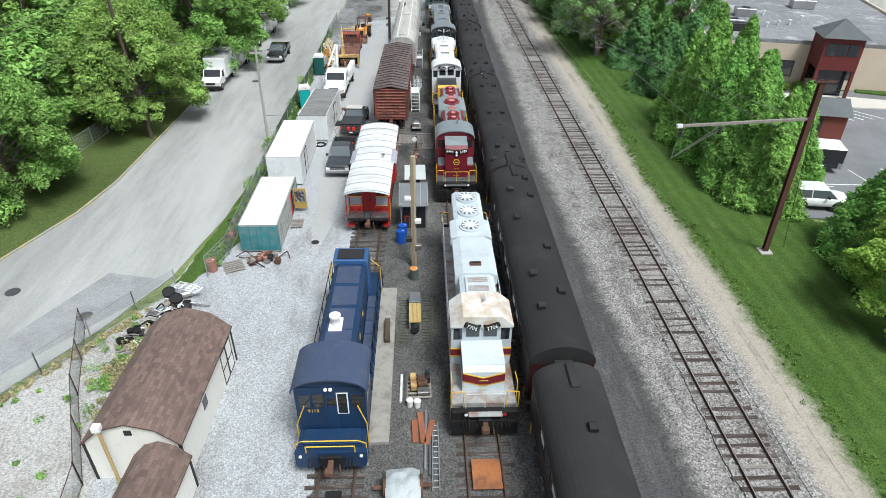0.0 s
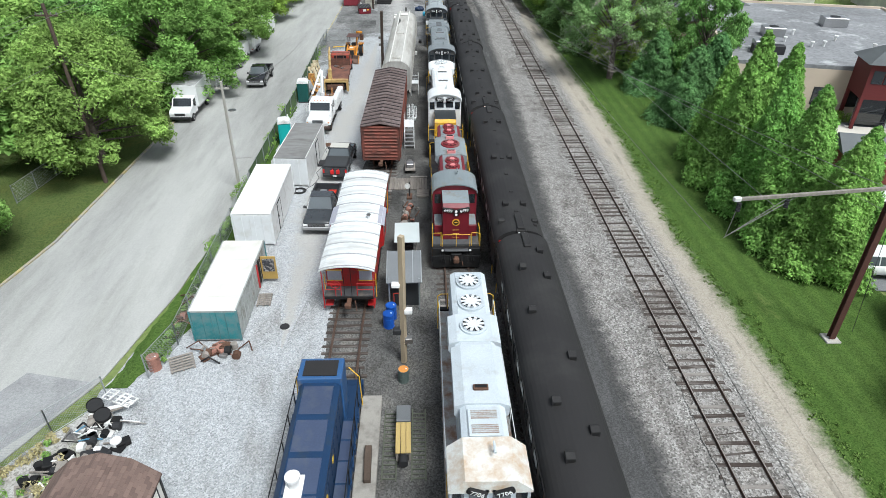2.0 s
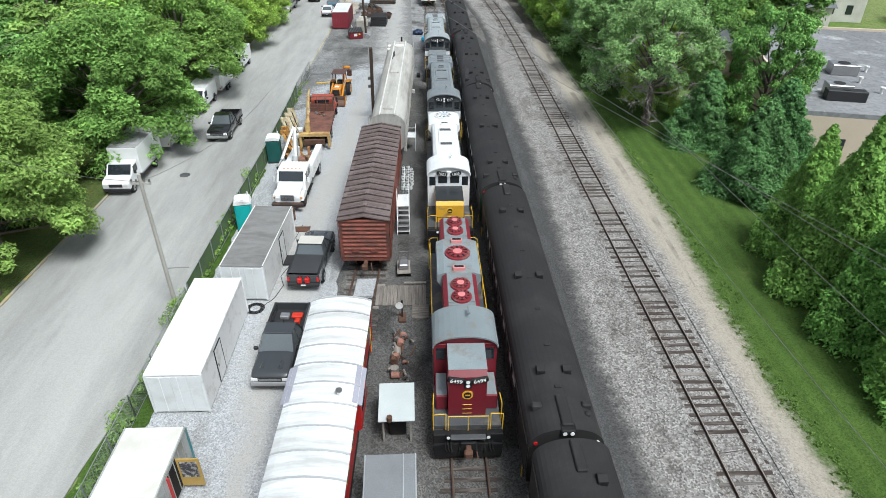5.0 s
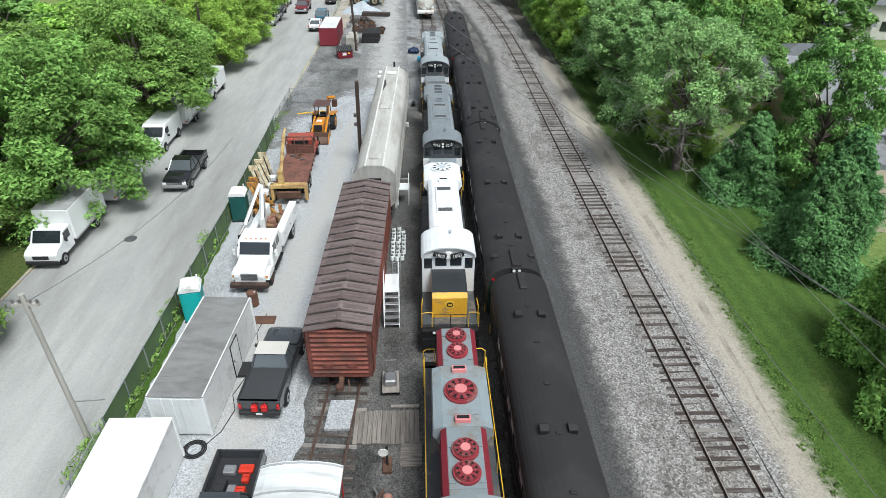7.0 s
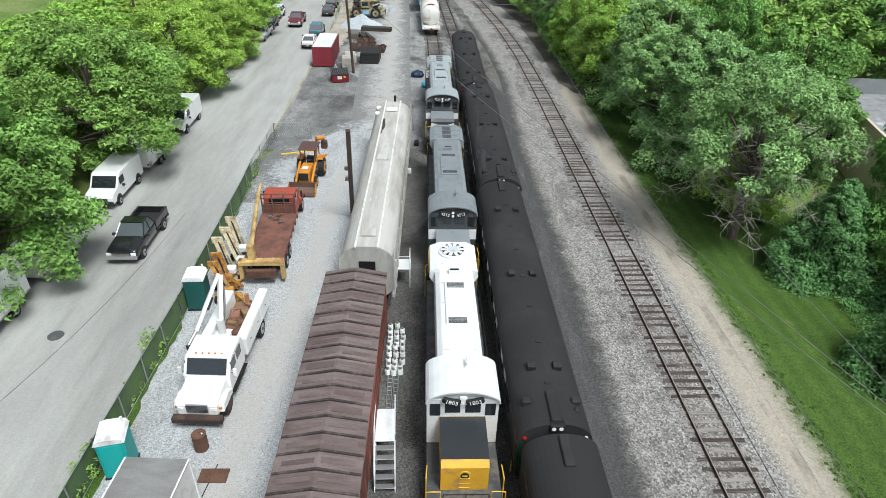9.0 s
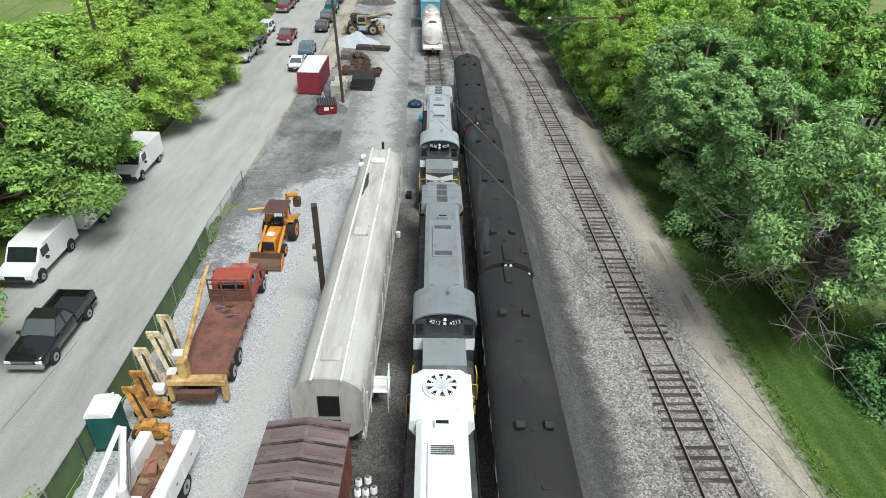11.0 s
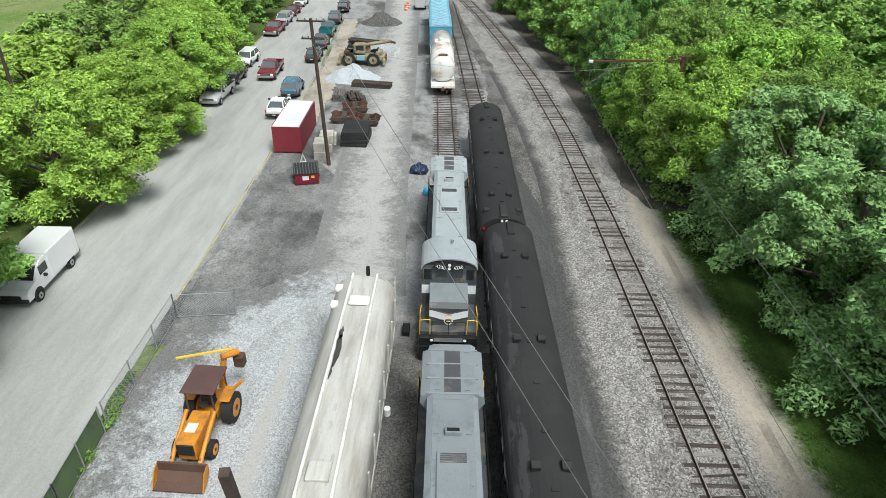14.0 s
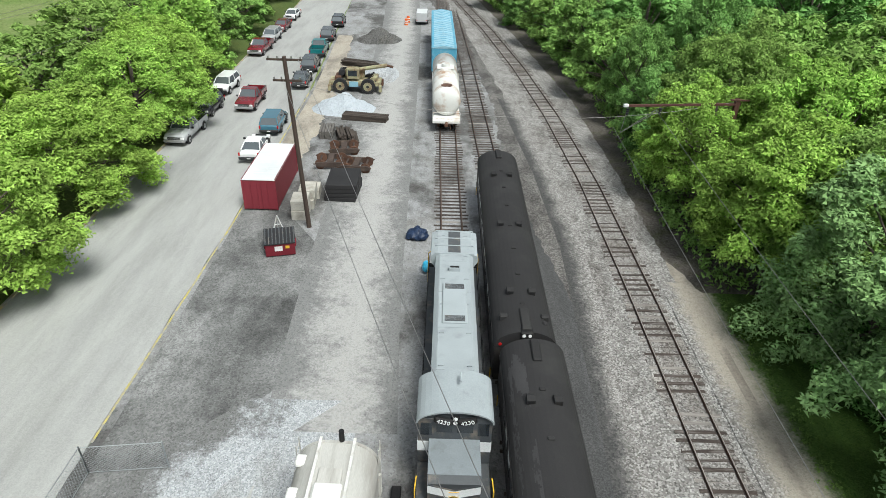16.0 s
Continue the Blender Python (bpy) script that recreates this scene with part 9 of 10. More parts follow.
part("winch_drum", cyl(B(), (0.1, 1.5, 2.1), 0.35, 1.0, "x", 16), trim, root)
part("boom_tip", rods(B(), [(0.2, -3.6, 2.9), (0.2, -4.3, 2.7)], 0.14, 8), rust, root)
cargo_trailer(-2.4, 186.5, 3.6, "small grey trailer at the end of the yard", "silver", group="trailers in the yard", w=0.9, hgt=1.9)
for x, y in ((-4.9, 186.5), (-4.7, 188.6)):
    root = thing("traffic_drum", x, y, 0.0, 0, "orange traffic drum with white bands", "traffic drum", "traffic drums")
    part("drum", cyl(B(), (0, 0, 0.5), 0.32, 1.0, seg=16, r2=0.24), mat("traffic_orange", (0.7, 0.14, 0.03), 0.5), root)
    for zz in (0.35, 0.65):
        part("band", cyl(B(), (0, 0, zz), 0.31, 0.12, seg=16), white, root)
bm = B()
rods(bm, [(-0.4, 0, 0), (0, 0, 1.3), (0.4, 0, 0)], 0.04), rods(bm, [(-0.2, 0, 0.6), (0.2, 0, 0.6)], 0.03), rods(bm, [(0, 0, 1.3), (0, 0.6, 0)], 0.04)
single("sign_stand", bm, white, "white folding sign stand beside the dumpster", "stand", m=pose(-9.7, 119.0, 0.0, 0, 0, 20))
single("yellow_rail", box(B(), -0.06, 0.06, -1.4, 1.4, 0.0, 0.1, 0.01), yellow, "yellow bar lying on the gravel", "bar", m=pose(-10.3, 95.4, 0.013, 0, 0, -72))

# ---- trees ----
def leaf_mat(name, col, var=0.4):
    m = bpy.data.materials.new(name)
    m.use_nodes = True
    n, l = m.node_tree.nodes, m.node_tree.links
    n.remove(n["Principled BSDF"])
    geo, tc, nz = n.new("ShaderNodeNewGeometry"), n.new("ShaderNodeTexCoord"), n.new("ShaderNodeTexNoise")
    info = n.new("ShaderNodeObjectInfo")
    nz.inputs["Scale"].default_value, nz.inputs["Detail"].default_value = 0.45, 4
    l.new(tc.outputs["Object"], nz.inputs["Vector"])
    hsv, rg, r2, r3 = n.new("ShaderNodeHueSaturation"), n.new("ShaderNodeMapRange"), n.new("ShaderNodeMapRange"), n.new("ShaderNodeMapRange")
    hsv.inputs["Color"].default_value = (*col, 1)
    l.new(geo.outputs["Random Per Island"], rg.inputs["Value"])
    rg.inputs["To Min"].default_value, rg.inputs["To Max"].default_value = 1 - var, 1 + var
    l.new(nz.outputs["Fac"], r2.inputs["Value"])
    r2.inputs["From Min"].default_value, r2.inputs["From Max"].default_value = 0.3, 0.7
    r2.inputs["To Min"].default_value, r2.inputs["To Max"].default_value = 0.62, 1.42
    l.new(info.outputs["Random"], r3.inputs["Value"])
    r3.inputs["To Min"].default_value, r3.inputs["To Max"].default_value = 0.492, 0.512
    mu = n.new("ShaderNodeMath")
    mu.operation = "MULTIPLY"
    l.new(rg.outputs[0], mu.inputs[0]), l.new(r2.outputs[0], mu.inputs[1])
    l.new(mu.outputs[0], hsv.inputs["Value"]), l.new(r3.outputs[0], hsv.inputs["Hue"])
    df, tr, mx = n.new("ShaderNodeBsdfDiffuse"), n.new("ShaderNodeBsdfTranslucent"), n.new("ShaderNodeMixShader")
    l.new(hsv.outputs[0], df.inputs[0]), l.new(hsv.outputs[0], tr.inputs[0])
    mx.inputs[0].default_value = 0.22
    l.new(df.outputs[0], mx.inputs[1]), l.new(tr.outputs[0], mx.inputs[2]), l.new(mx.outputs[0], n["Material Output"].inputs["Surface"])
    MATS[name] = m
    return m


def leaves(name, centres, radii, per, size, seed, flat=0.9, up=0.36, rise=0.0):
    """Pointed leaf sprays round many clump centres, as one mesh; rise turns their tips upwards."""
    g = np.random.default_rng(seed)
    n = len(centres) * per
    c = np.repeat(np.array(centres), per, 0)
    r = np.repeat(np.array(radii), per)[:, None]
    d = g.normal(size=(n, 3))
    d /= np.linalg.norm(d, axis=1)[:, None]
    d[:, 2] = np.where((d[:, 2] < -0.2) & (g.random(n) < 0.7), -d[:, 2], d[:, 2])
    p = c + d * r * (0.3 + 0.75 * g.random((n, 1)) ** 0.55) * np.array([1, 1, flat])
    nrm = d * (1 - up) + np.array([0, 0, 1.0]) * up + g.normal(size=d.shape) * 0.4
    nrm /= np.linalg.norm(nrm, axis=1)[:, None]
    a = np.cross(nrm, g.normal(size=d.shape)) + d * 0.7 + np.array([0, 0, rise])
    a -= nrm * np.sum(a * nrm, axis=1)[:, None]
    a /= np.linalg.norm(a, axis=1)[:, None]
    b = np.cross(nrm, a)
    s = size * g.uniform(0.55, 1.4, (n, 1))
    q = np.stack([p - a * s * 0.8 - b * s * 0.55, p - a * s * 0.8 + b * s * 0.55, p + a * s * 1.2 - nrm * s * 0.2], 1).reshape(-1, 3)
    me = bpy.data.meshes.new(name)
    me.vertices.add(n * 3), me.loops.add(n * 3), me.polygons.add(n)
    me.vertices.foreach_set("co", q.ravel())
    me.loops.foreach_set("vertex_index", np.arange(n * 3))
    me.polygons.foreach_set("loop_start", np.arange(n) * 3)
    me.update(calc_edges=True)
    me.validate()
    return me


bark = mat("tree_bark", (0.11, 0.09, 0.075), 0.95, 0, 0.35, fine=14, bump=0.5, stretch=(3, 3, 0.5))
pale_bark = mat("dead_branch_bark", (0.33, 0.30, 0.27), 0.95, 0, 0.3)


def limb(bm, a, b, r0, r1, seg=7):
    a, b = Vector(a), Vector(b)
    d = b - a
    bmesh.ops.create_cone(bm, cap_ends=True, segments=seg, radius1=r0, radius2=r1, depth=d.length, matrix=Matrix.Translation((a + b) / 2) @ d.to_track_quat("Z", "Y").to_matrix().to_4x4())


def broad_tree(h, r, leaf, seed, clumps=125, per=80, size=0.18, low=0.0, bare=0):
    rnd = random.Random(seed)
    root = thing("tree", 0, 0)
    bm = B()
    limb(bm, (0, 0, 0), (0.1, 0.1, h * 0.35), 0.03 * h, 0.02 * h, 9)
    limb(bm, (0.1, 0.1, h * 0.35), (0, 0.2, h * 0.85), 0.02 * h, 0.006 * h, 8)
    cs, rs = [], []
    big = []
    n_lobes = 30
    for i in range(n_lobes):
        k = (i + 0.5) / n_lobes
        a = i * 2.39996 + rnd.uniform(-0.35, 0.35)
        z = h * (low + 0.07 + (0.84 - low - 0.07) * k ** 0.8)
        env = math.sqrt(max(0.0, 1 - max(0.0, (k - 0.3) / 0.74) ** 2)) * (0.8 + 0.2 * min(1, k / 0.3))
        d = r * 0.72 * env * rnd.uniform(0.72, 1.14)
        big.append((d * math.cos(a), d * math.sin(a), z, r * rnd.uniform(0.2, 0.36)))
    each = max(3, clumps // n_lobes)
    for x, y, z, R in big:
        out = Vector((x, y, 0.55 * r)).normalized()
        for _ in range(each):
            d = Vector((rnd.gauss(0, 1), rnd.gauss(0, 1), rnd.gauss(0, 1))).normalized()
            if d.dot(out) < -0.15:
                d = -d
            k = rnd.uniform(0.35, 1.08)
            cs.append((x + d.x * R * k, y + d.y * R * k, z + d.z * R * k * 0.9))
            rs.append(R * rnd.uniform(0.32, 0.56))
        limb(bm, (0.05, 0.1, z * 0.45 + 0.1 * h), (x * 0.95, y * 0.95, z), 0.009 * h, 0.003 * h, 5)
    dead = B() if bare else None
    for i in range(bare):
        a = rnd.uniform(2.2, 7.2)
        p = (0.1, 0.1, h * rnd.uniform(0.2, 0.72))
        for j in range(4):
            q = (p[0] + r * 0.27 * math.cos(a), p[1] + r * 0.27 * math.sin(a), p[2] + rnd.uniform(0.0, 0.9) - 0.28 * j)
            limb(dead, p, q, 0.055 / (j + 1), 0.04 / (j + 1), 5)
            for _ in range(7):
                s = (q[0] + rnd.uniform(-0.9, 0.9), q[1] + rnd.uniform(-0.9, 0.9), q[2] + rnd.uniform(-0.9, 0.4))
                limb(dead, q, s, 0.016, 0.006, 3)
                limb(dead, s, (s[0] + rnd.uniform(-0.4, 0.4), s[1] + rnd.uniform(-0.4, 0.4), s[2] - rnd.uniform(0, 0.5)), 0.008, 0.004, 3)
            p, a = q, a + rnd.uniform(-0.4, 0.4)
    part("trunk", bm, bark, root)
    if bare:
        part("dead_limb", dead, pale_bark, root)
    me = leaves("crown", cs, rs, per, size, seed)
    me.materials.append(leaf)
    new("crown", me).parent = root
    return root


def cone_tree(h, r, leaf, seed, clumps=150, per=60, size=0.17, power=0.75, droop=0.15, rise=0.9):
    rnd = random.Random(seed)
    root = thing("tree", 0, 0)
    bm = B()
    limb(bm, (0, 0, 0), (0, 0, h * 0.92), 0.018 * h, 0.003 * h, 8)
    cs, rs = [], []
    for i in range(clumps):
        k = (i + 0.5) / clumps
        k = 1 - (1 - k) ** 0.62
        z = h * (0.04 + 0.95 * k)
        a = i * 2.39996 + rnd.uniform(-0.3, 0.3)
        d = r * (max(0.0, 1 - k) ** power) * (0.86 + 0.22 * math.sin(3 * a + 7 * k)) * rnd.uniform(0.7, 1.05)
        cs.append((d * math.cos(a), d * math.sin(a), z - droop * d))
        rs.append(max(0.2, r * (0.15 * (1 - k) + 0.07)))
        if i % 5 == 0:
            limb(bm, (0, 0, z), (d * 0.9 * math.cos(a), d * 0.9 * math.sin(a), z - droop * d), 0.03, 0.01, 4)
    part("trunk", bm, bark, root)
    me = leaves("crown", cs, rs, per, size, seed, flat=1.1, up=0.2, rise=rise)
    me.materials.append(leaf)
    new("crown", me).parent = root
    return root


leaf_mid = leaf_mat("street_tree_leaves", (0.235, 0.375, 0.10))
leaf_light = leaf_mat("yellow_green_leaves", (0.31, 0.475, 0.10))
leaf_deep = leaf_mat("deep_green_leaves", (0.195, 0.36, 0.105))
leaf_grey = leaf_mat("grey_green_leaves", (0.27, 0.42, 0.165))
leaf_arb = leaf_mat("arborvitae_foliage", (0.23, 0.42, 0.105), 0.35)
leaf_spruce = leaf_mat("dark_conifer_needles", (0.14, 0.29, 0.11), 0.35)
protos = {
    "mid": [broad_tree(10, 5.2, leaf_mid, 11, 420, 160, 0.11), broad_tree(10, 5.2, leaf_mid, 12, 420, 160, 0.11)],
    "light": [broad_tree(10, 5.2, leaf_light, 13, 420, 150, 0.11), broad_tree(10, 5.2, leaf_light, 14, 420, 150, 0.11)],
    "deep": [broad_tree(12, 5.5, leaf_deep, 15, 240, 165, 0.145), broad_tree(12, 5.5, leaf_deep, 16, 240, 165, 0.145)],
    "grey": [broad_tree(12, 5.6, leaf_grey, 17, 270, 180, 0.125)],
    "bare": [broad_tree(13, 5.6, leaf_grey, 18, 210, 170, 0.125, bare=26, low=0.3)],
    "arb": [cone_tree(10, 3.1, leaf_arb, 21, 520, 110, 0.11, power=0.8), cone_tree(10, 3.1, leaf_arb, 22, 520, 110, 0.11, power=0.8)],
    "spruce": [cone_tree(8, 3.6, leaf_spruce, 23, 430, 120, 0.11, power=0.7, droop=0.3, rise=-0.4)],
    "mid_far": [broad_tree(10, 5.2, leaf_mid, 31, 180, 75, 0.22)], "light_far": [broad_tree(10, 5.2, leaf_light, 32, 180, 75, 0.22)], "deep_far": [broad_tree(12, 5.5, leaf_deep, 33, 180, 75, 0.24)],
}
LABELS = {"mid": "broad street tree with dense mid-green leaves", "light": "broad tree with feathery yellow-green leaves", "deep": "tall tree with dense deep green leaves",
          "grey": "large tree with dull grey-green leaves", "bare": "half-dead tree with bare pale branches among its leaves", "arb": "tall pointed arborvitae with dense green sprays", "spruce": "dark green conifer with layered drooping branches"}
TREES = [("mid", -30.3, 41.8, 1.0, 1.05), ("mid", -26.5, 57.8, 1.1, 1.2), ("mid", -31.5, 66.5, 1.0, 1.1), ("mid", -25.8, 75.5, 1.1, 1.18), ("mid", -31.0, 85, 1.0, 1.1), ("mid", -25.5, 93.5, 1.05, 1.2),
         ("light", -31.0, 102, 0.95, 1.1), ("light", -25.0, 110.5, 1.0, 1.15), ("light", -24.8, 123.5, 0.9, 1.05), ("light", -26.2, 136, 0.9, 1.05), ("light", -28.5, 145, 0.95, 1.1), ("light", -29.0, 154, 0.95, 1.1), ("mid", -30.0, 163, 0.95, 1.1), ("mid", -30.0, 175, 0.95, 1.1), ("mid", -31.0, 188, 1.0, 1.1), ("mid", -32.0, 203, 1, 1.1), ("mid", -33.0, 220, 1, 1.1), ("mid", -36.0, 240, 1, 1.2),
         ("deep", -37.0, 47, 0.9, 1.1), ("mid", -37.0, 57, 1.05, 1.2), ("mid", -36.0, 68, 1.05, 1.15), ("deep", -36.0, 80, 0.9, 1.1), ("mid", -37.0, 92, 1.05, 1.2), ("light", -35.5, 104, 0.95, 1.2), ("light", -35.0, 115, 0.9, 1.2), ("light", -36.0, 127, 0.85, 1.2), ("mid", -46.0, 62, 1.15, 1.3), ("mid", -46.0, 76, 1.15, 1.3), ("deep", -47.0, 90, 0.95, 1.2), ("mid", -56.0, 84, 1.2, 1.4), ("mid", -57.0, 100, 1.1, 1.4), ("deep", -47.0, 108, 0.9, 1.2),
         ("mid", -38.0, 141, 0.9, 1.1), ("mid", -40.0, 156, 0.9, 1.2), ("mid", -42.0, 172, 1, 1.2), ("deep", -44.0, 192, 1, 1.2), ("deep", -46.0, 215, 1, 1.3), ("mid", -45.0, 30, 1.0, 1.2), ("deep", -56.0, 66, 1, 1.3),
         ("arb", 25.6, 40.9, 0.9, 0.9), ("arb", 25.0, 44.6, 1.05, 1.0), ("arb", 24.8, 48.6, 1.15, 1.02), ("arb", 25.0, 53.2, 1.15, 1.0), ("arb", 25.3, 57.8, 1.0, 0.9), ("arb", 28.6, 44.2, 0.8, 0.9), ("arb", 28.8, 50.5, 1.0, 1.0), ("arb", 29.2, 56, 1.0, 0.95),
         ("spruce", 26.4, 66.6, 0.95, 1.0), ("spruce", 26.5, 77.0, 0.88, 1.0), ("spruce", 30.5, 71.5, 1.0, 0.95), ("deep", 31.4, 77.0, 1.05, 0.76),
         ("bare", 22.6, 81.2, 1.0, 0.95), ("light", 24.2, 84.8, 0.95, 0.62), ("grey", 25.2, 92.8, 0.95, 1.1), ("grey", 24.8, 99.8, 1.0, 1.05), ("grey", 25.0, 107.2, 1.05, 1.05), ("deep", 29.0, 103, 1.1, 1.0), ("deep", 32.0, 95, 1.0, 0.9),
         ("light", 23.6, 116.6, 1.1, 1.05), ("light", 21.8, 126, 1.0, 0.9), ("mid", 27.5, 113, 1.15, 1.1), ("deep", 20.6, 134.5, 0.75, 0.75), ("mid", 25.5, 133, 1.2, 1.1), ("light", 29.5, 123, 1.25, 1.15), ("deep", 20.5, 143, 0.85, 0.8), ("mid", 20.2, 152, 0.95, 0.9), ("deep", 27.0, 145, 1.1, 1.1), ("mid", 19.5, 163, 1.0, 0.95), ("deep", 25.0, 158, 1.1, 1.1), ("mid", 18.0, 175, 1.0, 1.0), ("deep", 15.5, 188, 0.9, 0.9), ("deep", 24.0, 172, 1.2, 1.2),
         ("mid", 12.5, 203, 1.0, 1.0), ("deep", 9.0, 219, 1.0, 1.0), ("deep", 21.0, 190, 1.2, 1.3), ("mid", 18.0, 208, 1.2, 1.3), ("deep", 4.5, 238, 1.1, 1.2), ("deep", 15.0, 228, 1.2, 1.4), ("mid", 34.0, 133, 1.2, 1.2), ("mid", 35.0, 148, 1.2, 1.3), ("deep", 34.0, 165, 1.2, 1.3), ("mid", 37.0, 115, 1.15, 1.2), ("mid", 45.0, 125, 1.2, 1.2), ("deep", 33.0, 185, 1.2, 1.4), ("deep", -2.0, 258, 1.2, 1.4), ("deep", 10.0, 252, 1.2, 1.5),
         ("mid", 43.0, 110.5, 1.2, 1.2), ("deep", 50.0, 112, 1.2, 1.2), ("mid", 43.0, 142, 1.2, 1.3), ("deep", 44.0, 158, 1.3, 1.4), ("mid", 52.0, 140, 1.2, 1.3), ("deep", 42.0, 176, 1.3, 1.4), ("mid", 54.0, 156, 1.2, 1.5), ("mid", 40.0, 200, 1.3, 1.5), ("deep", 52.0, 178, 1.3, 1.5), ("mid", 26.0, 212, 1.2, 1.4), ("deep", 30.0, 232, 1.3, 1.5), ("mid", 22.0, 250, 1.3, 1.6), ("deep", 45.0, 222, 1.3, 1.6), ("mid", 62.0, 190, 1.3, 1.6), ("deep", 64.0, 165, 1.2, 1.5), ("mid", 20.0, 275, 1.3, 1.7), ("deep", 38.0, 262, 1.3, 1.7), ("deep", 0.0, 285, 1.3, 1.7), ("mid", 70.0, 140, 1.2, 1.4),
         ("arb", 29.4, 34.2, 0.75, 1.05), ("arb", 28.6, 30.6, 0.7, 1.0), ("light", 28.2, 26.6, 0.66, 0.86), ("mid", 35.0, 27, 0.85, 1.0), ("mid", 34.5, 20, 0.8, 0.9)]
rnd = random.Random(77)
used = set()
for i, (kd, x, y, sh, sr) in enumerate(TREES):
    far = kd in ("mid", "light", "deep") and (x < -33 or x > 32 or y > 150)
    pool = protos[kd + "_far" if far else kd]
    proto = pool[i % len(pool)]
    m = Matrix.Translation((x, y, 0)) @ Matrix.Rotation(rnd.uniform(0, 6.28) if kd != "bare" else 0.0, 4, "Z") @ Matrix.Diagonal((sr, sr, sh, 1))
    if proto.name in used:
        ob = copy_thing(proto, m)
    else:
        used.add(proto.name)
        ob = proto
        ob.matrix_basis = m
    tagged(ob, LABELS[kd], "tree", "trees beside the yard" if x > 0 else "trees along the street")

for pool in protos.values():
    for proto in pool:
        if proto.name not in used:
            for o in [*proto.children_recursive, proto]:
                bpy.data.objects.remove(o)

# ---- offices and parking beyond the trees ----
lot = ground_mat("parking_asphalt", [(0.18, 0.184, 0.19), (0.215, 0.22, 0.226), (0.245, 0.25, 0.256)], 0.06, 1, [((0.8, 0.8, 0.8), (0.45, 0.65), 0.15)], bump=0.25)
single("parking_lot", prism(B(), [(28.0, 38.5), (62, 34), (75, 100), (60, 100), (58, 70), (46, 66), (33, 68), (30, 62), (27.6, 50)], 0.02, 0.046, axis="z"), lot, "dark asphalt parking lot behind the trees", "parking lot", kind="structure")
line_m = mat("white_line_paint", (0.72, 0.72, 0.70), 0.8)
for i in range(7):
    single("parking_line", box(B(), -0.06, 0.06, -2.5, 2.5, 0, 0.006), line_m, "white painted parking line", "line", m=pose(30.2 + i * 2.9, 43.6 + i * 0.2, 0.05, 0, 0, 86 if i < 2 else 8), kind="structure")
for i in range(6):
    single("hatch_line", box(B(), -0.07, 0.07, -2.4, 2.4, 0, 0.006), line_m, "white painted hatch line", "line", m=pose(39.2 + i * 1.1, 59.3 + i * 0.15, 0.05, 0, 0, 38), kind="structure")
walk_m = mat("pale_concrete_walk", (0.56, 0.53, 0.47), 0.9, 0, 0.1)
single("walkway", prism(B(), [(38, 62), (54, 60), (60, 66), (58, 67.5), (52.5, 62.5), (46, 64.5), (39, 66)], 0.03, 0.16, axis="z"), walk_m, "pale concrete walkway before the offices", "walkway", kind="structure")
single("grass_island", prism(B(), [(48.0, 66), (53, 64), (57, 68.5), (56, 74), (51, 72)], 0.03, 0.2, axis="z"), lawn, "green grass island between the parked cars", "lawn", kind="structure")

tan_wall = mat("tan_stucco", (0.60, 0.50, 0.40), 0.9, 0, 0.08, bump=0.2)
flat_roof = ground_mat("old_roof_felt", [(0.22, 0.225, 0.235), (0.26, 0.265, 0.275), (0.29, 0.295, 0.305)], 0.3, 1, [((2.2, 2.2, 2.15), (0.56, 0.68), 0.22), ((0.75, 0.75, 0.75), (0.45, 0.6), 0.1)], bump=0.1)
root = thing("office_building", 31.8, 71.0, 0, -14, "low tan office building with a flat grey felt roof", "building")
part("wall", box(B(), 0, 25, 0, 33, 0, 4.7), tan_wall, root)
part("roof", box(B(), 0.2, 24.8, 0.2, 32.8, 4.7, 4.82), flat_roof, root)
for a in ((0, 25, 0, 0.25), (0, 25, 32.75, 33), (0, 0.25, 0.25, 32.75), (24.75, 25, 0.25, 32.75)):
    part("parapet", box(B(), *a, 4.7, 5.1, 0.02), flat_roof if a[3] < 1 else tan_wall, root)
for x, y, sx, sy, h in ((4.2, 4.4, 1.6, 0.5, 0.9), (3.9, 5.6, 1.0, 0.8, 1.1), (6.5, 13, 1.2, 0.9, 1.0), (15, 20, 1.4, 1.0, 1.1)):
    u = part("roof_unit", box(B(), x - sx, x + sx, y - sy, y + sy, 4.82, 4.82 + h, 0.05), rim if h > 0.95 else trim, root)
    part("unit_fan", cyl(B(), (x, y, 4.84 + h), min(sx, sy) * 0.6, 0.05, seg=16), trim, u)
for x, y in ((8, 7), (9.6, 8.4), (7.2, 10), (11, 9), (13, 12), (9, 14), (16, 9)):
    v = part("roof_vent", cyl(B(), (x, y, 5.05), 0.12, 0.5, seg=12), white, root)
    part("vent_cap", cyl(B(), (x, y, 5.35), 0.22, 0.12, seg=12), white, v)
for i in range(5):
    w = part("window", box(B(), 2 + i * 3.2, 3.6 + i * 3.2, -0.03, 0.05, 1.2, 2.8), window, root)
    part("window_frame", box(B(), 1.9 + i * 3.2, 3.7 + i * 3.2, -0.02, 0.04, 1.1, 2.9), trim, w)
dark_red = mat("maroon_cladding", (0.13, 0.022, 0.022), 0.7, 0, 0.12, stretch=(1, 1, 10))
slate_tile = mat("slate_shingle_roof", (0.13, 0.14, 0.145), 0.9, 0, 0.2, fine=30)
root = thing("entrance_tower", 41.8, 64.6, 0, -14, "maroon entrance tower with a grey hipped roof", "building")
part("wall", box(B(), 0, 3.8, 0, 3.8, 3.1, 6.4), dark_red, root)
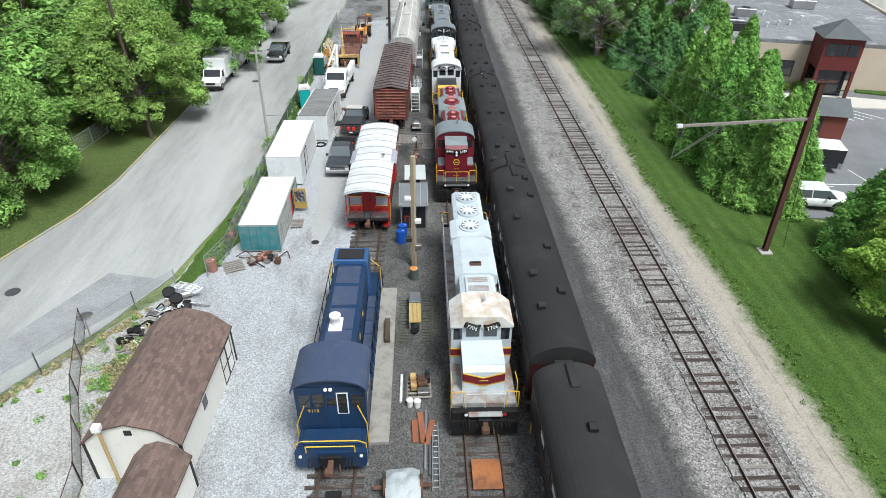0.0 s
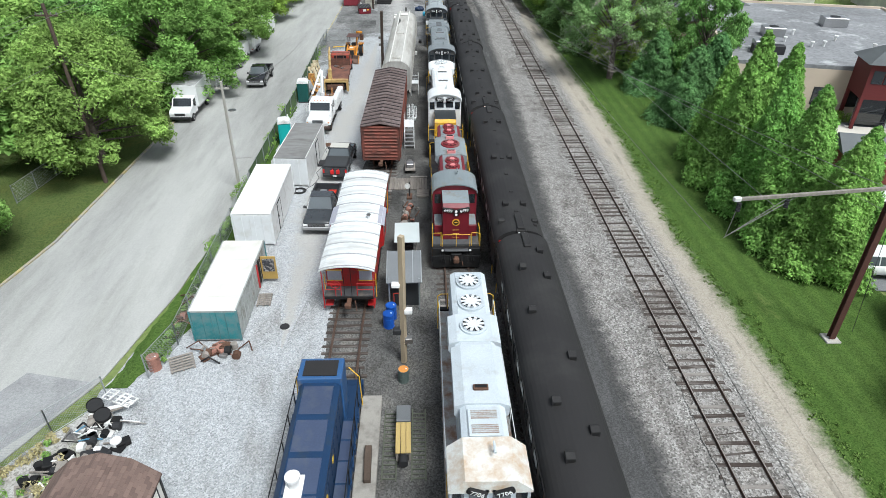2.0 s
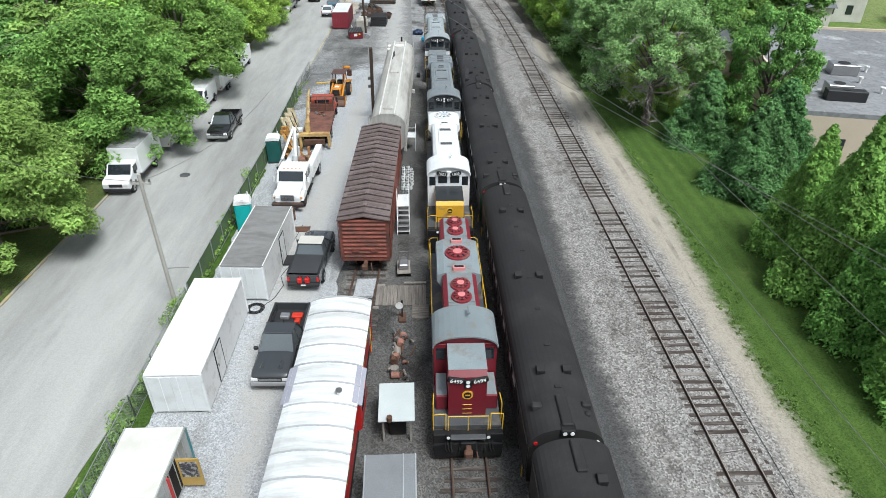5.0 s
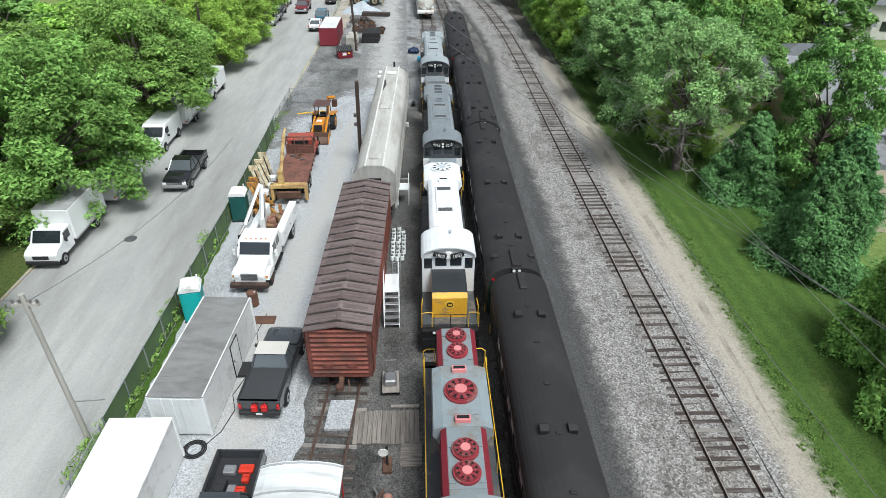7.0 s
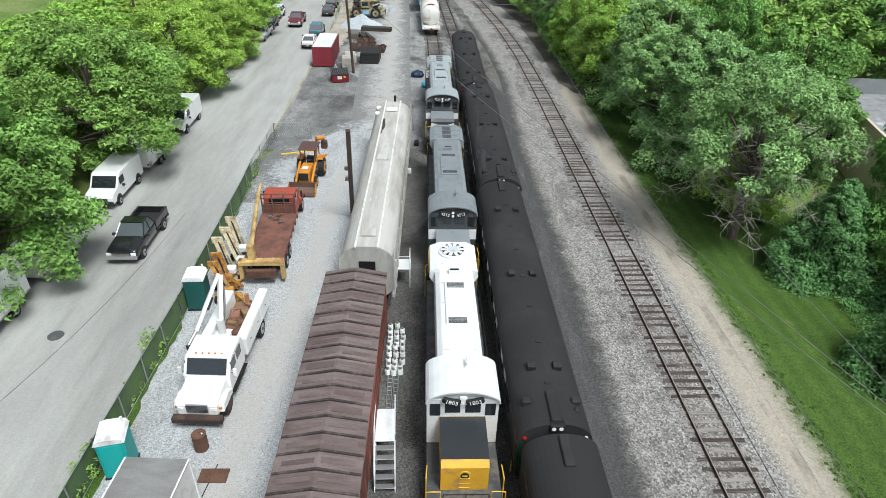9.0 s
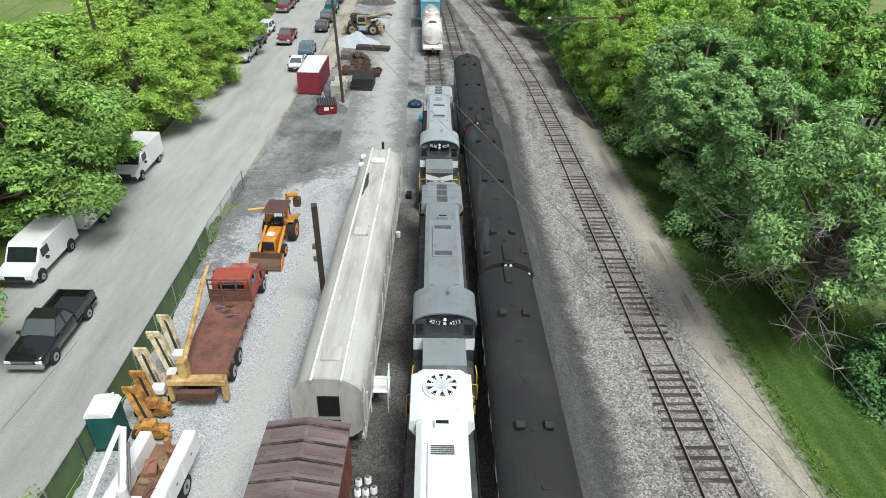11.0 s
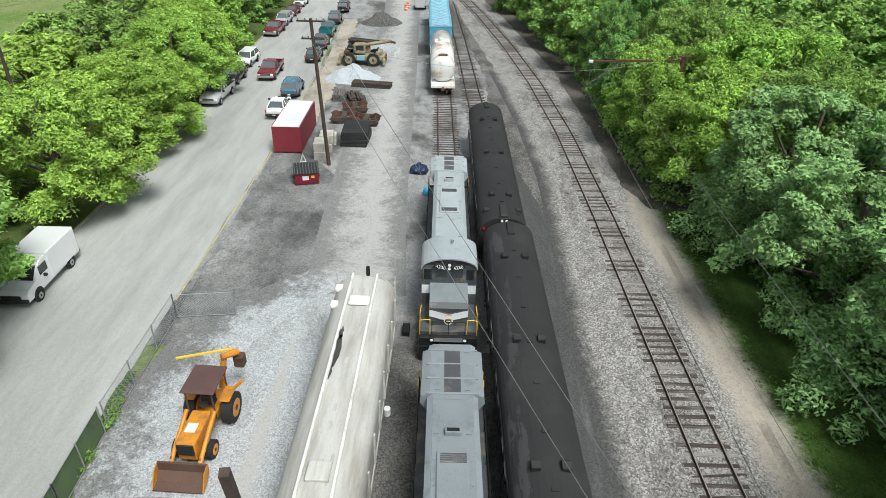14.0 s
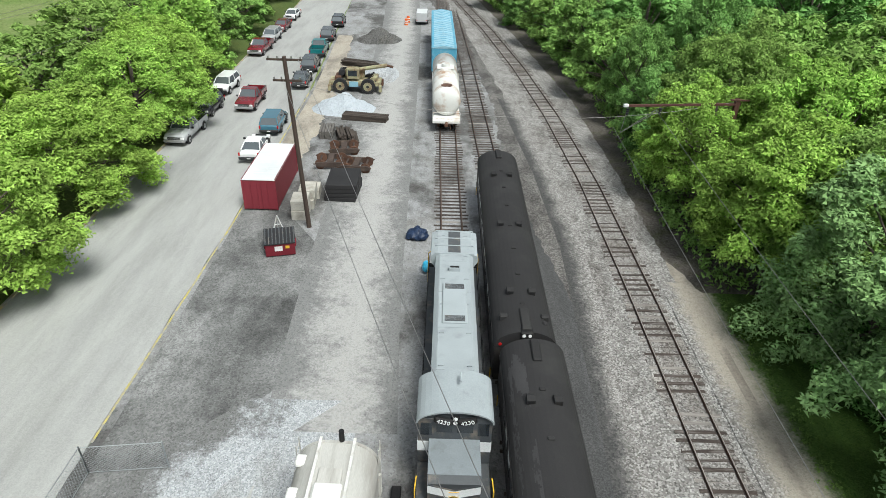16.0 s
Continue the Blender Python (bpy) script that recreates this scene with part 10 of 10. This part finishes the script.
for x in (0.15, 3.65):
    for y in (0.15, 3.65):
        part("column", box(B(), x - 0.15, x + 0.15, y - 0.15, y + 0.15, 0, 3.1), dark_red, root)
bm = B()
v = [bm.verts.new(p) for p in ((-0.4, -0.4, 6.4), (4.2, -0.4, 6.4), (4.2, 4.2, 6.4), (-0.4, 4.2, 6.4), (1.9, 1.9, 8.0))]
for f in ((0, 1, 4), (1, 2, 4), (2, 3, 4), (3, 0, 4), (3, 2, 1, 0)):
    bm.faces.new([v[i] for i in f])
part("roof", bm, slate_tile, root)
for i in range(3):
    part("window", box(B(), 0.35 + i * 1.05, 1.3 + i * 1.05, -0.04, 0.03, 4.6, 5.8), window, root)
part("glass_front", box(B(), 0.3, 3.5, 1.2, 1.3, 0.1, 3.0), window, root)
part("railing", rods(B(), [(0.2, -0.2, 0.2), (0.2, -0.2, 1.1), (3.6, -0.2, 1.1), (3.6, -0.2, 0.2)], 0.03), trim, root)
brick_m = mat("red_brick", (0.20, 0.06, 0.045), 0.9, 0, 0.2, fine=30)
root = thing("brick_hut", 34.2, 53.6, 0, -14, "small red brick hut with a grey roof", "building")
part("wall", box(B(), 0, 4.4, 0, 3.6, 0, 2.5), brick_m, root)
part("roof", prism(B(), [(-0.3, 2.4), (1.8, 3.5), (3.9, 2.4)], -0.3, 4.7, axis="x"), slate_tile, root)
part("door", box(B(), 1.4, 2.4, -0.03, 0.02, 0.1, 2.1), trim, root)
root = thing("office_wing", 35.6, 96.4, 0, -8, "tan office wing with a grey hipped roof", "building")
part("wall", box(B(), 0, 14, 0, 12, 0, 3.4), tan_wall, root)
bm = B()
v = [bm.verts.new(p) for p in ((-0.6, -0.6, 3.4), (14.6, -0.6, 3.4), (14.6, 12.6, 3.4), (-0.6, 12.6, 3.4), (6, 6, 5.6), (8, 6, 5.6))]
for f in ((0, 1, 5, 4), (1, 2, 5), (2, 3, 4, 5), (3, 0, 4), (3, 2, 1, 0)):
    bm.faces.new([v[i] for i in f])
part("roof", bm, slate_tile, root)
for x in (0.2, 1.1, 3.9, 5.2):
    part("pilaster", box(B(), x - 0.12, x + 0.12, -0.12, 0.02, 0, 3.3), tan_wall, root)
for x in (1.8, 6.2, 9.0):
    w = part("window", box(B(), x, x + 1.6, -0.03, 0.04, 0.9, 2.3), window, root)
    part("window_frame", box(B(), x - 0.1, x + 1.7, -0.02, 0.03, 0.8, 2.4), trim, w)
for x, y, w, d, h in ((44, 118, 16, 10, 4.5), (60, 128, 12, 9, 5), (66, 96, 12, 10, 6), (78, 118, 14, 10, 5)):
    root = thing("house", x, y, 0, -10, "pale house with a grey pitched roof beyond the trees", "building", "houses")
    part("wall", box(B(), 0, w, 0, d, 0, h), mat("pale_siding", (0.62, 0.60, 0.56), 0.8), root)
    part("roof", prism(B(), [(-0.5, h - 0.1), (d / 2, h + 2.4), (d + 0.5, h - 0.1)], -0.4, w + 0.4, axis="x"), slate_tile, root)
    for i in range(4):
        part("window", box(B(), 1 + i * w / 4.4, 2 + i * w / 4.4, -0.04, 0.03, 1.2, 2.6), window, root)

P_ = "cars in the parking lot"
sv = car("suv", "white", 29.2, 38.0, 82, "white pickup with a cap behind the trees", group=P_)
cargo_trailer(34.6, 46.6, 4.6, "black enclosed trailer with a white top", "black", 76, group="trailers in the parking lot")
for i, (x, y, c) in enumerate(((52.5, 72.0, "white"), (55.0, 76.5, "white"), (56.2, 80.0, "silver"), (57.6, 83.4, "white"), (58.6, 87.0, "silver"), (60, 91, "white"), (50.4, 67.4, "white"))):
    car("sedan", c, x, y, 62, "white car in the office parking lot" if c == "white" else "silver car in the office parking lot", group=P_)

# ---- undergrowth ----
def growth(name, spots, per, size, leaf, label, seed, rise=0.0):
    me = leaves(name, [(x, y, z) for x, y, z, r in spots], [r for *_, r in spots], per, size, seed, flat=0.9, rise=rise)
    me.materials.append(leaf)
    return tagged(new(name, me), label, "undergrowth", kind="stuff")


rnd = random.Random(9)
spots = []
for i in range(330):
    y = rnd.uniform(113, 215)
    edge = 18.6 if y < 150 else 18.6 - (y - 150) * 0.115 - max(0, y - 175) * 0.07
    x = edge + rnd.expovariate(0.5)
    r = rnd.uniform(0.5, 1.1)
    spots.append((x, y, r * 0.6, r))
growth("undergrowth", spots, 60, 0.15, leaf_mid, "leafy shrubs at the foot of the woods", 41)
spots = []
for i in range(260):
    y = rnd.uniform(86.5, 113)
    x = 22.4 + 0.6 * math.sin(y * 0.7) + rnd.uniform(0, 6.5)
    r = rnd.uniform(0.6, 1.3)
    spots.append((x, y, r * 0.55 + min(1.6, max(0, x - 23) * 0.4) * rnd.random(), r))
growth("undergrowth", spots, 90, 0.13, leaf_deep, "dense dark shrubs under the trees beside the lawn", 47)
spots = [(25.6 + rnd.uniform(0, 5), rnd.uniform(60, 77), 0.3, rnd.uniform(0.3, 0.6)) for _ in range(90)]
growth("undergrowth", spots, 70, 0.08, leaf_spruce, "low dark shrubs between the conifers", 48)
spots = [(rnd.uniform(-13.45, -12.9), rnd.uniform(33, 92), 0.25, rnd.uniform(0.15, 0.4)) for _ in range(150)]
spots += [(-13.3 + rnd.gauss(0, 0.25), yy + rnd.gauss(0, 0.6), 0.5, rnd.uniform(0.3, 0.6)) for yy in (42.5, 43.5, 51.5, 52.5, 60.5, 62.5, 69) for _ in range(5)]
growth("weeds", spots, 60, 0.08, leaf_mid, "weeds along the yard fence", 42, 0.6)
spots = [(-15.9 + rnd.gauss(0, 0.6), 23.5 + rnd.gauss(0, 1.8), 0.2, rnd.uniform(0.15, 0.4)) for _ in range(40)] + [(rnd.uniform(-22, -16), 20 + rnd.gauss(0, 2.5), 0.02, rnd.uniform(0.1, 0.3)) for _ in range(16)]
growth("weeds", spots, 45, 0.07, leaf_mid, "tall weeds growing beside the shed", 43, 0.8)
dry = leaf_mat("dry_grass", (0.40, 0.36, 0.20))
spots = [(-15.2 + rnd.gauss(0, 0.45), 23.6 + rnd.gauss(0, 1.4), 0.2, rnd.uniform(0.2, 0.5)) for _ in range(34)] + [(-21.2 + k * 0.11 + rnd.gauss(0, 0.18), 20.2 + k * 0.175 + rnd.gauss(0, 0.2), 0.06, rnd.uniform(0.12, 0.3)) for k in range(48)]
growth("dry_grass", spots, 55, 0.075, dry, "dry tufts of grass beside the shed and fence", 44, 1.6)
spots = [(36.5 + i * 0.9, 95.4, 0.35, 0.45) for i in range(4)] + [(38.5 + rnd.uniform(0, 5), 67.2 + rnd.uniform(-0.5, 0.5), 0.4, 0.6) for _ in range(9)]
growth("hedge", spots, 160, 0.1, leaf_light, "clipped bright green shrubs by the offices", 45)
# short grass along the edges of the lawn and verge
spots = [(19.1 + rnd.gauss(0, 0.3) - (0.8 if 38 < y < 52 else 0), y, 0.03, rnd.uniform(0.07, 0.2)) for y in [rnd.uniform(10, 113) for _ in range(800)]]
growth("grass_tufts", spots, 26, 0.05, leaf_mat("lawn_blades", (0.13, 0.21, 0.055)), "short grass tufts along the lawn edge", 46)

# ---- pieces: shingles, planks, ties ----
# shingles on the shed roofs
for n, (root, roof, ro, L) in enumerate(SHEDS):
    bm = B()
    rnd = random.Random(60 + n)
    for (xa, za), (xb, zb) in zip(ro, ro[1:]):
        up_slope = zb > za
        p, q = ((xa, za), (xb, zb)) if up_slope else ((xb, zb), (xa, za))
        run = math.hypot(q[0] - p[0], q[1] - p[1])
        rows = int(run / 0.15)
        for i in range(rows):
            k0, k1 = i / rows, (i + 1.15) / rows
            x0, z0, x1, z1 = p[0] + (q[0] - p[0]) * k0, p[1] + (q[1] - p[1]) * k0, p[0] + (q[0] - p[0]) * k1, p[1] + (q[1] - p[1]) * k1
            y = -0.1 - (0.16 if i % 2 else 0)
            while y < L + 0.1:
                ya, yb = max(-0.1, y), min(L + 0.1, y + 0.31)
                if yb - ya > 0.03:
                    h0 = 0.022 + rnd.uniform(0, 0.008)
                    v = [bm.verts.new(c) for c in ((x0, ya, z0 + h0), (x0, yb, z0 + h0), (x1, yb, z1 + 0.006), (x1, ya, z1 + 0.006), (x0, ya, z0), (x0, yb, z0))]
                    bm.faces.new((v[0], v[1], v[2], v[3])), bm.faces.new((v[4], v[5], v[1], v[0]))
                y += 0.32
    bmesh.ops.recalc_face_normals(bm, faces=bm.faces[:])
    tagged(part("shingles", bm, mat("brown_shingle_tabs", (0.165, 0.115, 0.098), 0.95, 0, 0.22, fine=60, bump=0.3, island=0.23), roof), kind="stuff")

# plank crossing and small deck
crossing = thing("plank_crossing", 0, 0, 0, 0, "weathered plank crossing between the tracks", "crossing", kind="structure")
plank_mesh = bpy.data.meshes.new("plank")
bm = box(B(), -0.1, 0.1, -0.5, 0.5, 0, 0.08)
bm.to_mesh(plank_mesh)
bm.free()
plank_mesh.materials.append(mat("grey_plank", (0.24, 0.215, 0.19), 0.9, 0, 0.4, stretch=(14, 1, 1), dirt=(0.12, 0.105, 0.095), dirt_amt=0.4))
rnd = random.Random(12)
for i in range(14):
    ob = new("plank", plank_mesh)
    ob.parent = crossing
    ob.matrix_basis = Matrix.Translation((-2.15 + i * 0.215, 53.35 + rnd.uniform(-0.04, 0.04), 0.03)) @ Matrix.Diagonal((1, rnd.uniform(1.9, 2.0), 1, 1))
for i in range(6):
    ob = new("plank", plank_mesh)
    ob.parent = crossing
    ob.matrix_basis = Matrix.Translation((0.4, 51.2 + i * 0.215, 0.03)) @ Matrix.Rotation(math.pi / 2, 4, "Z") @ Matrix.Diagonal((1, 0.95, 1, 1))
single("long_plank", box(B(), -0.6, 0.75, -0.08, 0.08, 0, 0.1, 0.01), grey_wood, "long grey plank beside the crossing", "plank", m=pose(0.0, 54.6, 0.03))
single("gravel_patch", prism(B(), [(-3.6, 53.2), (-2.35, 53.2), (-2.3, 55.0), (-3.5, 55.0)], 0.02, 0.17, axis="z"), gravel, "pale gravel filled between the rails", "gravel", kind="structure")

# ties
tie_meshes = []
for k in range(4):
    me = bpy.data.meshes.new("tie")
    bm = box(B(), -1.22, 1.22, -0.105, 0.105, -0.15, 0)
    for v in bm.verts:
        v.co += Vector((rnd.uniform(-0.03, 0.03), rnd.uniform(-0.012, 0.012), rnd.uniform(-0.008, 0.004)))
    bm.to_mesh(me)
    bm.free()
    me.materials.append(mat("weathered_tie", (0.060, 0.047, 0.041), 0.95, 0, 0.4, big=1.2, fine=12, stretch=(0.7, 6, 1), dirt=(0.19, 0.172, 0.16), dirt_amt=0.3, dirt_scale=0.8) if k < 3 else mat("pale_tie", (0.27, 0.25, 0.23), 0.95, 0, 0.3, stretch=(0.7, 6, 1), dirt=(0.15, 0.13, 0.12)))
    tie_meshes.append(me)
for root, at, total, sunk, rn, mask in TRACKS:
    main = root.name == "track_main"
    count, s, rest = 0, 4.0 if main else 6.0, B()
    while s < total:
        x, y, a = at(s)
        z = (0.178 + rn.uniform(-0.03, 0.012)) if main else (0.150 - sunk + rn.uniform(-0.012, 0.006))
        m = Matrix.Translation((x + rn.uniform(-0.12, 0.12), y, z)) @ Matrix.Rotation(a + rn.uniform(-0.025, 0.025), 4, "Z")
        if count < 295:
            ob = new("tie", tie_meshes[3 if rn.random() < 0.14 else rn.randrange(3)])
            ob.parent, ob.matrix_basis = root, m
        else:
            box(rest, -1.3, 1.3, -0.115, 0.115, -0.15, 0, m=m)
        count += 1
        s += rn.uniform(0.5, 0.6)
    if len(rest.verts):
        tagged(part("ties", rest, MATS["weathered_tie"], root), kind="stuff")
    else:
        rest.free()
